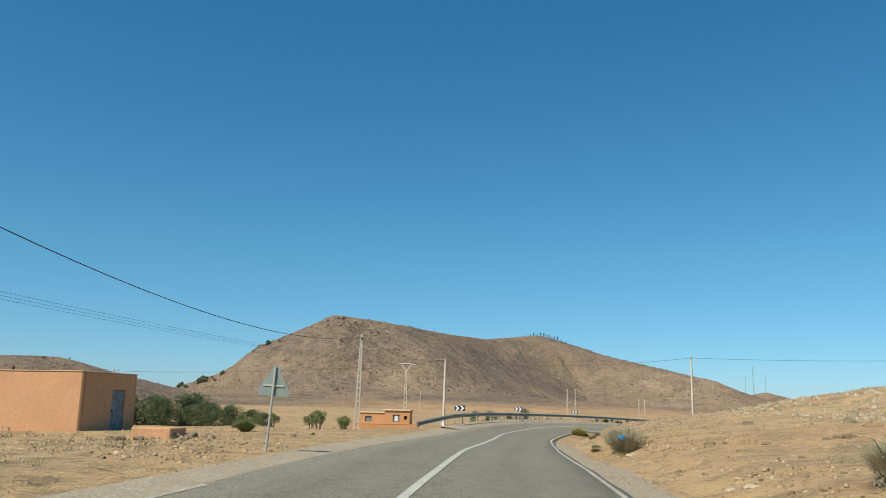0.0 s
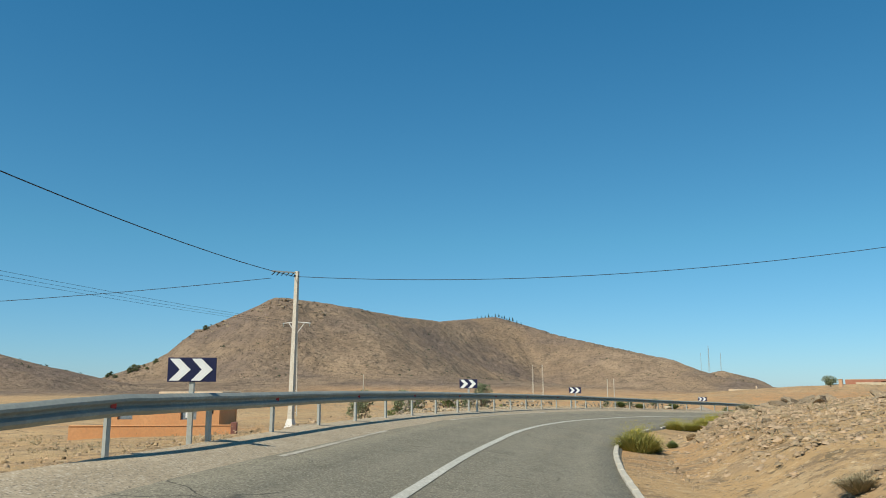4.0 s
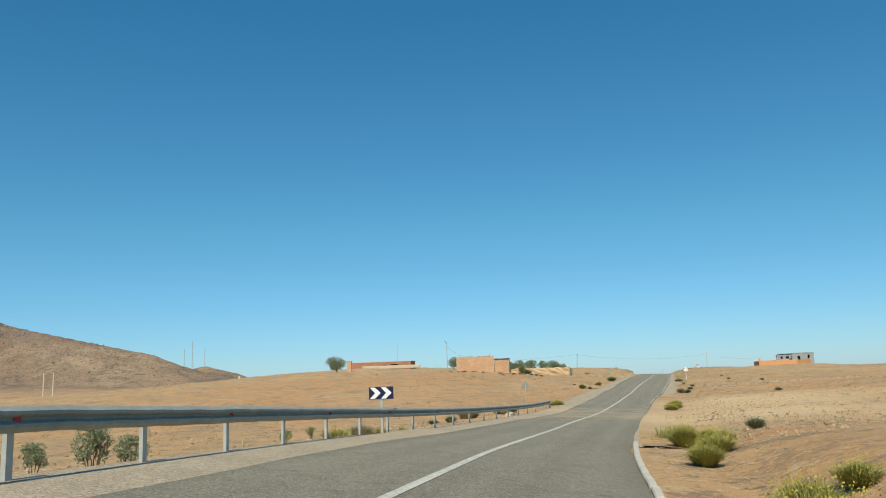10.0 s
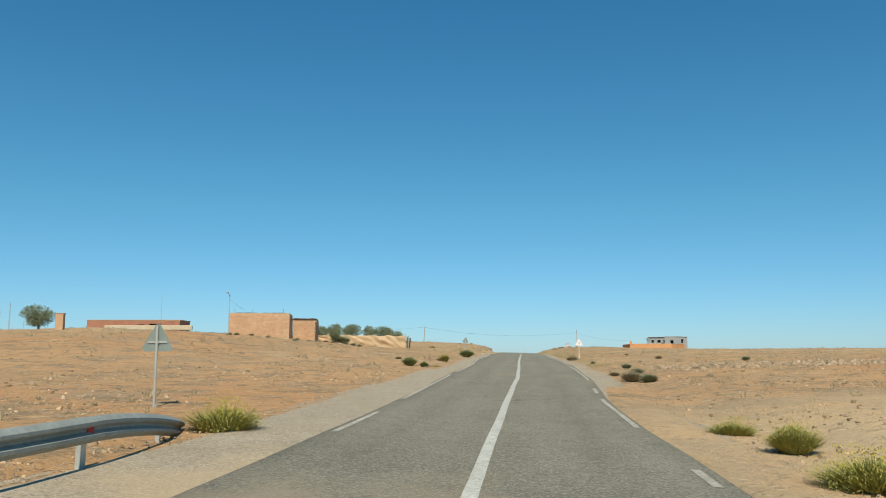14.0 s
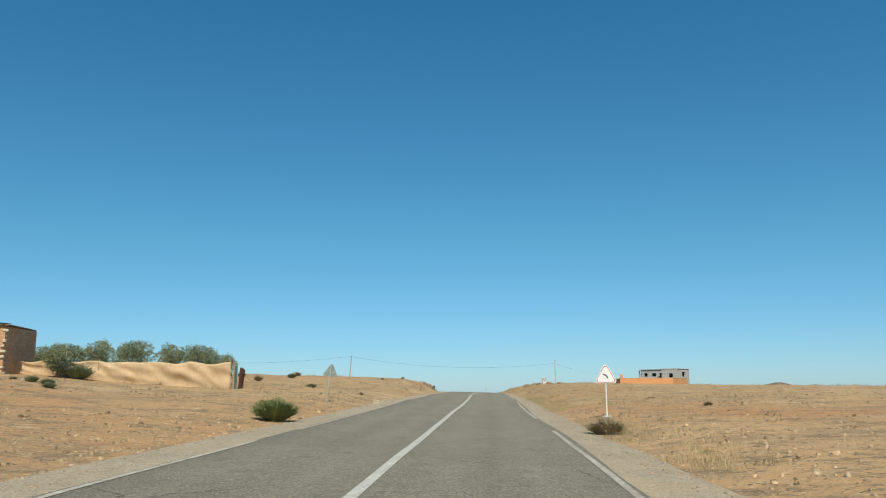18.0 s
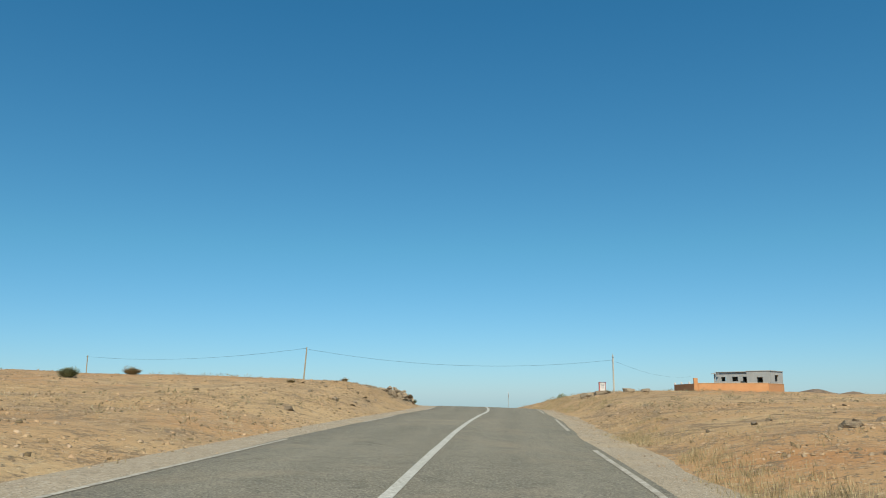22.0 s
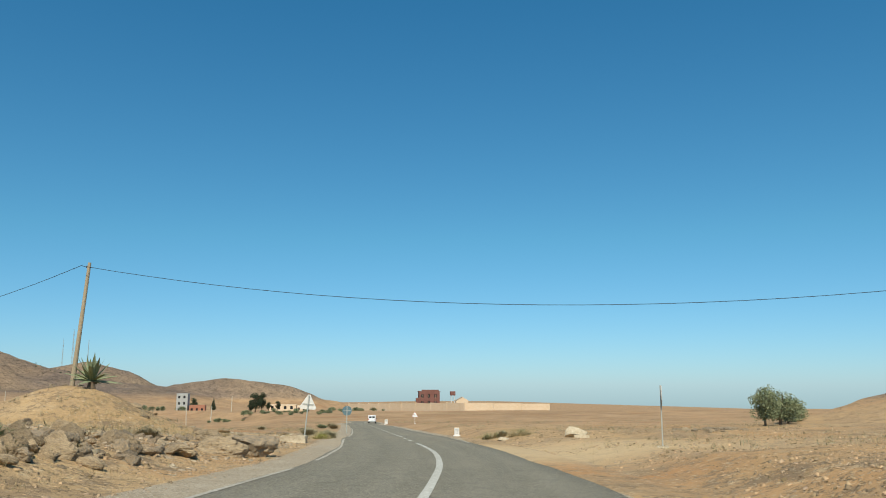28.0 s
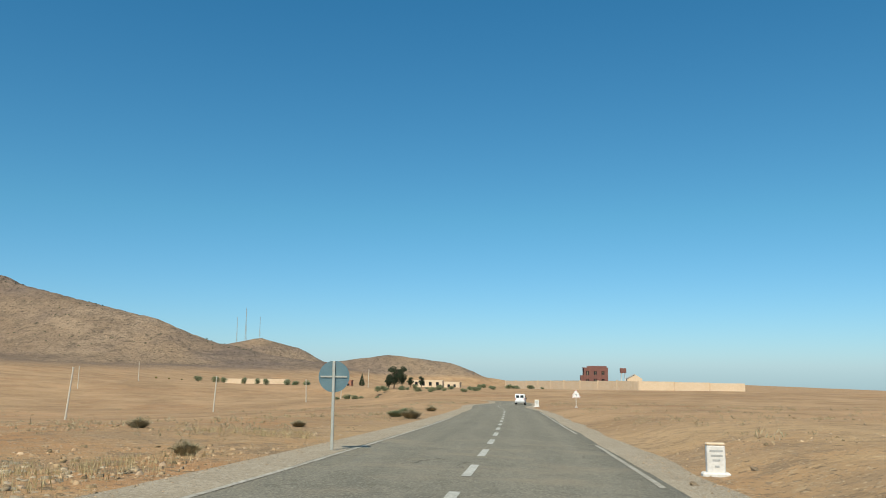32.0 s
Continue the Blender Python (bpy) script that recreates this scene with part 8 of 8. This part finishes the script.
# ---- scattered stones, pebbles and dry grass ----
def scatter(n, seed, t0, t1, lo, hi, power=1.0, sides=(-1, 1)):
    """Random places along the verge: arrays of x, y and ground height."""
    rng = np.random.default_rng(seed)
    t = rng.uniform(t0, t1, n)
    side = rng.choice(sides, n)
    off = side * (lo + (hi - lo) * rng.uniform(0, 1, n) ** power)
    i = np.interp(t, STATION, np.arange(len(STATION)))
    k = i.astype(int)
    x = LINE[k, 0] + RIGHT[k, 0] * off + rng.uniform(-0.7, 0.7, n)
    y = LINE[k, 1] + RIGHT[k, 1] * off + rng.uniform(-0.7, 0.7, n)
    return x, y, height(x, y), rng


def stones(name, n, seed, t0, t1, lo, hi, smin, smax, label, power=1.6, sides=(-1, 1), thick=0.62, on_shoulder=False, material=None, few=4.5, flat=1.0):
    x, y, z, rng = scatter(n, seed, t0, t1, lo, hi, power, sides)
    keep = value_noise(x / 4.5, y / 4.5, 17) + 0.5 * value_noise(x / 1.7, y / 1.7, 5) > thick
    x, y, z = x[keep], y[keep], z[keep]
    if on_shoulder:
        t, off, zr, bank = road_coords(x, y)
        z = zr - bank * off - 0.036
        ok = (np.abs(off) > 3.85) & (np.abs(off) < 5.1)
        x, y, z = x[ok], y[ok], z[ok]
    n = len(x)
    s = smin + (smax - smin) * rng.uniform(0, 1, n) ** few
    cube = np.array([(-1, -1, -1), (1, -1, -1), (1, 1, -1), (-1, 1, -1), (-.7, -.6, 1), (.6, -.7, 1), (.7, .6, 1), (-.6, .7, 1)], float)
    quad = np.array([(4, 5, 6, 7), (0, 1, 5, 4), (1, 2, 6, 5), (2, 3, 7, 6), (3, 0, 4, 7)])
    c = cube[None] * rng.uniform(0.15, 1.4, (n, 8, 3))
    a = rng.uniform(0, 6.28, n)
    ca, sa2 = np.cos(a)[:, None], np.sin(a)[:, None]
    cx = c[..., 0] * ca - c[..., 1] * sa2
    cy = c[..., 0] * sa2 + c[..., 1] * ca
    fl = flat * rng.uniform(0.4, 0.8, n)[:, None]
    V = np.stack([x[:, None] + cx * s[:, None] * 0.62, y[:, None] + cy * s[:, None] * 0.5, z[:, None] + c[..., 2] * s[:, None] * 0.5 * fl + 0.15 * s[:, None]], -1).reshape(-1, 3)
    Fq = (quad[None] + 8 * np.arange(n)[:, None, None]).reshape(-1, 4)
    me = bpy.data.meshes.new(name)
    me.vertices.add(len(V))
    me.vertices.foreach_set("co", V.ravel())
    me.loops.add(Fq.size)
    me.loops.foreach_set("vertex_index", Fq.ravel().astype(np.int32))
    me.polygons.add(len(Fq))
    me.polygons.foreach_set("loop_start", np.arange(0, Fq.size, 4, dtype=np.int32))
    me.update(calc_edges=True)
    me.materials.append(material or M_stones)
    return tagged(new(name, me), label, "stones", kind="stuff")


stones("field_stones", 60000, 3, -1.5, 42, 5.2, 60, 0.02, 0.12, "countless sharp field stones strewn over dry earth", 2.0, few=5.5)
stones("soil_clods", 110000, 31, -1.0, 34, 5.4, 34, 0.025, 0.13, "dry broken clods of earth on the fields", 1.6, (-1, 1), 0.66, False, M_clod, 3.4)
stones("verge_pebbles", 26000, 4, -1.5, 35, 4.6, 14, 0.015, 0.10, "small pebbles and grit along the verge", 1.2, few=3.6)
stones("rubble_strip", 12000, 8, 8.6, 12.6, 6.0, 9.0, 0.03, 0.20, "pale grey rubble strewn behind the guardrail", 1.2, (-1,), 0.42, False, M_palerubble, 3.0, 0.8)
stones("bank_rubble", 26000, 9, 24.0, 30.2, 5.4, 11.5, 0.015, 0.085, "broken flaky rubble on the banks of the road cut", 0.9, (-1, 1), 0.45, False, M_clod, 3.0, 0.6)
stones("bank_flakes", 9000, 19, 23.4, 30.2, 5.4, 14, 0.015, 0.09, "flat angular shale flakes on the bank", 1.0, (-1, 1), 0.55, few=3.4, flat=0.45)
stones("bank_rubble", 17000, 10, 4.6, 9.4, 5.0, 13.0, 0.02, 0.20, "broken rubble on the inner bank of the bend", 0.9, (1,), 0.42, few=3.2, flat=0.7)
stones("knoll_rubble", 6000, 41, 2.6, 6.4, 17, 42, 0.04, 0.36, "pale broken rock over the low knoll", 1.0, (1,), 0.72, False, M_palerubble, 3.6)
stones("verge_rubble", 4500, 43, -0.2, 2.9, 5.6, 15, 0.02, 0.12, "broken stone and earth beside the barn", 1.0, (-1,), 0.66, False, None, 3.6, 0.6)
stones("verge_rubble", 6500, 44, 29.4, 33.2, 5.4, 13, 0.02, 0.15, "broken stone on the verge below the crest", 1.0, (-1,), 0.5, False, M_palerubble, 3.4, 0.6)
stones("wall_rubble", 2600, 13, 17.2, 17.6, 7.5, 26, 0.06, 0.28, "collapsed line of field stones beside the road", 1.0, (1,), 0.0)
stones("wall_core", 17000, 52, 6.3, 10.25, 5.35, 5.95, 0.03, 0.13, "small stones fallen from the dry stone wall", 1.0, (-1,), 0.1, False, M_palerubble, 2.2)
stones("shoulder_gravel", 46000, 14, -1.5, 34, 3.9, 5.1, 0.015, 0.055, "loose gravel on the road shoulder", 1.0, (-1, 1), 0.35, True)


def grass(n, seed, t0, t1, lo, hi, H, label, sides=(-1, 1), thick=0.72):
    x, y, z, rng = scatter(n, seed, t0, t1, lo, hi, 1.3, sides)
    keep = value_noise(x / 6.0, y / 6.0, 23) + 0.35 * value_noise(x / 1.5, y / 1.5, 29) > thick
    x, y, z = x[keep], y[keep], z[keep]
    V, F = [], []
    for i in range(len(x)):
        m = rng.integers(9, 18)
        for j in range(m):
            a = rng.uniform(0, 6.28)
            h = H * rng.uniform(0.4, 1.1)
            bx, by = x[i] + rng.normal(0, 0.09), y[i] + rng.normal(0, 0.09)
            tx, ty = bx + 0.45 * h * math.cos(a), by + 0.45 * h * math.sin(a)
            w = 0.006
            k = len(V)
            V += [(bx - w * math.sin(a), by + w * math.cos(a), z[i] - 0.02), (bx + w * math.sin(a), by - w * math.cos(a), z[i] - 0.02), (tx, ty, z[i] + h)]
            F.append((k, k + 1, k + 2))
    o = part("dry_grass", (V, F), M_grass)
    return tagged(o, label, "grass", kind="stuff")


grass(9000, 6, 0, 36, 5.0, 18, 0.12, "thin tufts of bleached dry grass on the verge")
grass(2400, 61, 17.4, 24.2, 5.0, 6.2, 0.16, "golden dry grass along the verge of the straight", (1,), 0.74)
grass(420, 65, 21.9, 22.9, 5.2, 6.7, 0.30, "tall golden dry grass beside the straight", (1,), 0.45)
grass(900, 62, 24.4, 28.6, 5.0, 7.5, 0.20, "golden dry grass on the foot of the bank", (1,), 0.80)
grass(1400, 63, 31.6, 34.5, 5.6, 9.0, 0.20, "golden dry grass beside the lower road", (-1, 1), 0.78)
grass(1100, 64, 1.2, 4.6, 5.8, 10.0, 0.20, "golden dry grass on the inner verge", (1,), 0.80)
grass(1800, 66, 27.6, 31.4, 7.0, 16.0, 0.26, "bleached grass and dry stalks on the bank", (-1,), 0.78)


def heath(n, seed):
    """Dark low scrub dotted over the hill's flanks."""
    rng = np.random.default_rng(seed)
    x, y = rng.uniform(-330, 560, n), rng.uniform(640, 1480, n)
    z = height(x, y)
    keep = (z > 12) & (value_noise(x / 60, y / 60, 3) > 0.45)
    x, y, z = x[keep], y[keep], z[keep]
    V, F = [], []
    for i in range(len(x)):
        r = rng.uniform(0.5, 1.6)
        if rng.uniform() > 0.97:
            r *= 2.2
        c, f = leaf_cloud([(0, 0, r * 0.4, r, r, r * 0.6)], 14, r * 0.8, int(i), 0.7, 0.2)
        k = len(V)
        V += [(p[0] + x[i], p[1] + y[i], p[2] + z[i]) for p in c]
        F += [tuple(q + k for q in g) for g in f]
    return tagged(part("hill_scrub", (V, F), M_leaf_dark), "dark low scrub dotted over the bare hill", "scrub", kind="stuff")


heath(2200, 12)
# a line of larger trees down the hill's left shoulder
for k in range(13):
    a = k / 12
    b = 0.62 + 0.3 * math.sin(k * 2.4) ** 3 if k % 4 else a
    put(T_dark, -292 + 66 * b + 3 * math.sin(k * 3), 884 + 26 * b + 5 * math.sin(k * 7), (0.8 + 0.9 * ((k * 7) % 5) / 5) * (1.5 if k in (8, 9, 10) else 0.8))
for k in range(60):
    a = rr.uniform(0, 1)
    x, y = -192 + 148 * a + rr.gauss(0, 5), 938 + 52 * max(0, a - 0.5) - abs(rr.gauss(0, 16))
    w = rr.uniform(1.2, 3.4)
    o = copy_thing(R_brown[k % 3], pose(x, y, ground_at(x, y) - 0.2 * w, rr.gauss(0, 15), rr.gauss(0, 15), k * 77))
    o.scale = (w * 1.3, w, w * rr.uniform(0.6, 1.0))
    tagged(o, "craggy brown rock on the hill's crest", "rock", "crest crags")
put(T_dark, 165, 1137, 2.0)
put(T_dark, -183, 925, 1.6)

# slim poles standing in the fields beyond the last bend
for x, y, h, lean in ((273.6, 408.2, 6.4, 5), (301.4, 443.8, 6.3, 3), (336, 488, 5.6, -2), (357, 515, 5.4, 2), (378, 541, 5.8, 1), (292, 560, 6.5, 1), (318, 610, 6.8, -1)):
    g = ground_at(x, y)
    q = thing("field_pole", "slim pale pole leaning in the dry field", "pole", pose(x, y, g, 0, lean, -35), "field poles")
    part("shaft", tubed((0, 0, -0.3), (0.02, 0, h), 0.13, 0.09, n=7), M_concrete, q)
    part("top_cap", boxed(0.02, 0, h, 0.2, 0.2, 0.12), M_concrete, q)


# ---- low dry tufts dotted over the fields ----
def field_scrub(n, seed):
    rng = np.random.default_rng(seed)
    x, y, z, _ = scatter(n, seed, -1.0, 44.0, 7.0, 95.0, 1.3)
    keep = value_noise(x / 9, y / 9, 33) + 0.4 * value_noise(x / 2.5, y / 2.5, 35) > 0.74
    x, y, z = x[keep], y[keep], z[keep]
    V, F = [], []
    for i in range(len(x)):
        r = 0.10 + 0.22 * rng.uniform() ** 2
        c, f = leaf_cloud([(0, 0, r * 0.35, r, r, r * 0.5)], 18, r * 0.7, int(i), 0.16, 0.7)
        k = len(V)
        V += [(p[0] + x[i], p[1] + y[i], p[2] + z[i]) for p in c]
        F += [tuple(q + k for q in g) for g in f]
    return tagged(part("field_scrub", (V, F), M_leaf_dry), "low grey-brown tufts dotted over the dry fields", "scrub", kind="stuff")


field_scrub(30000, 71)
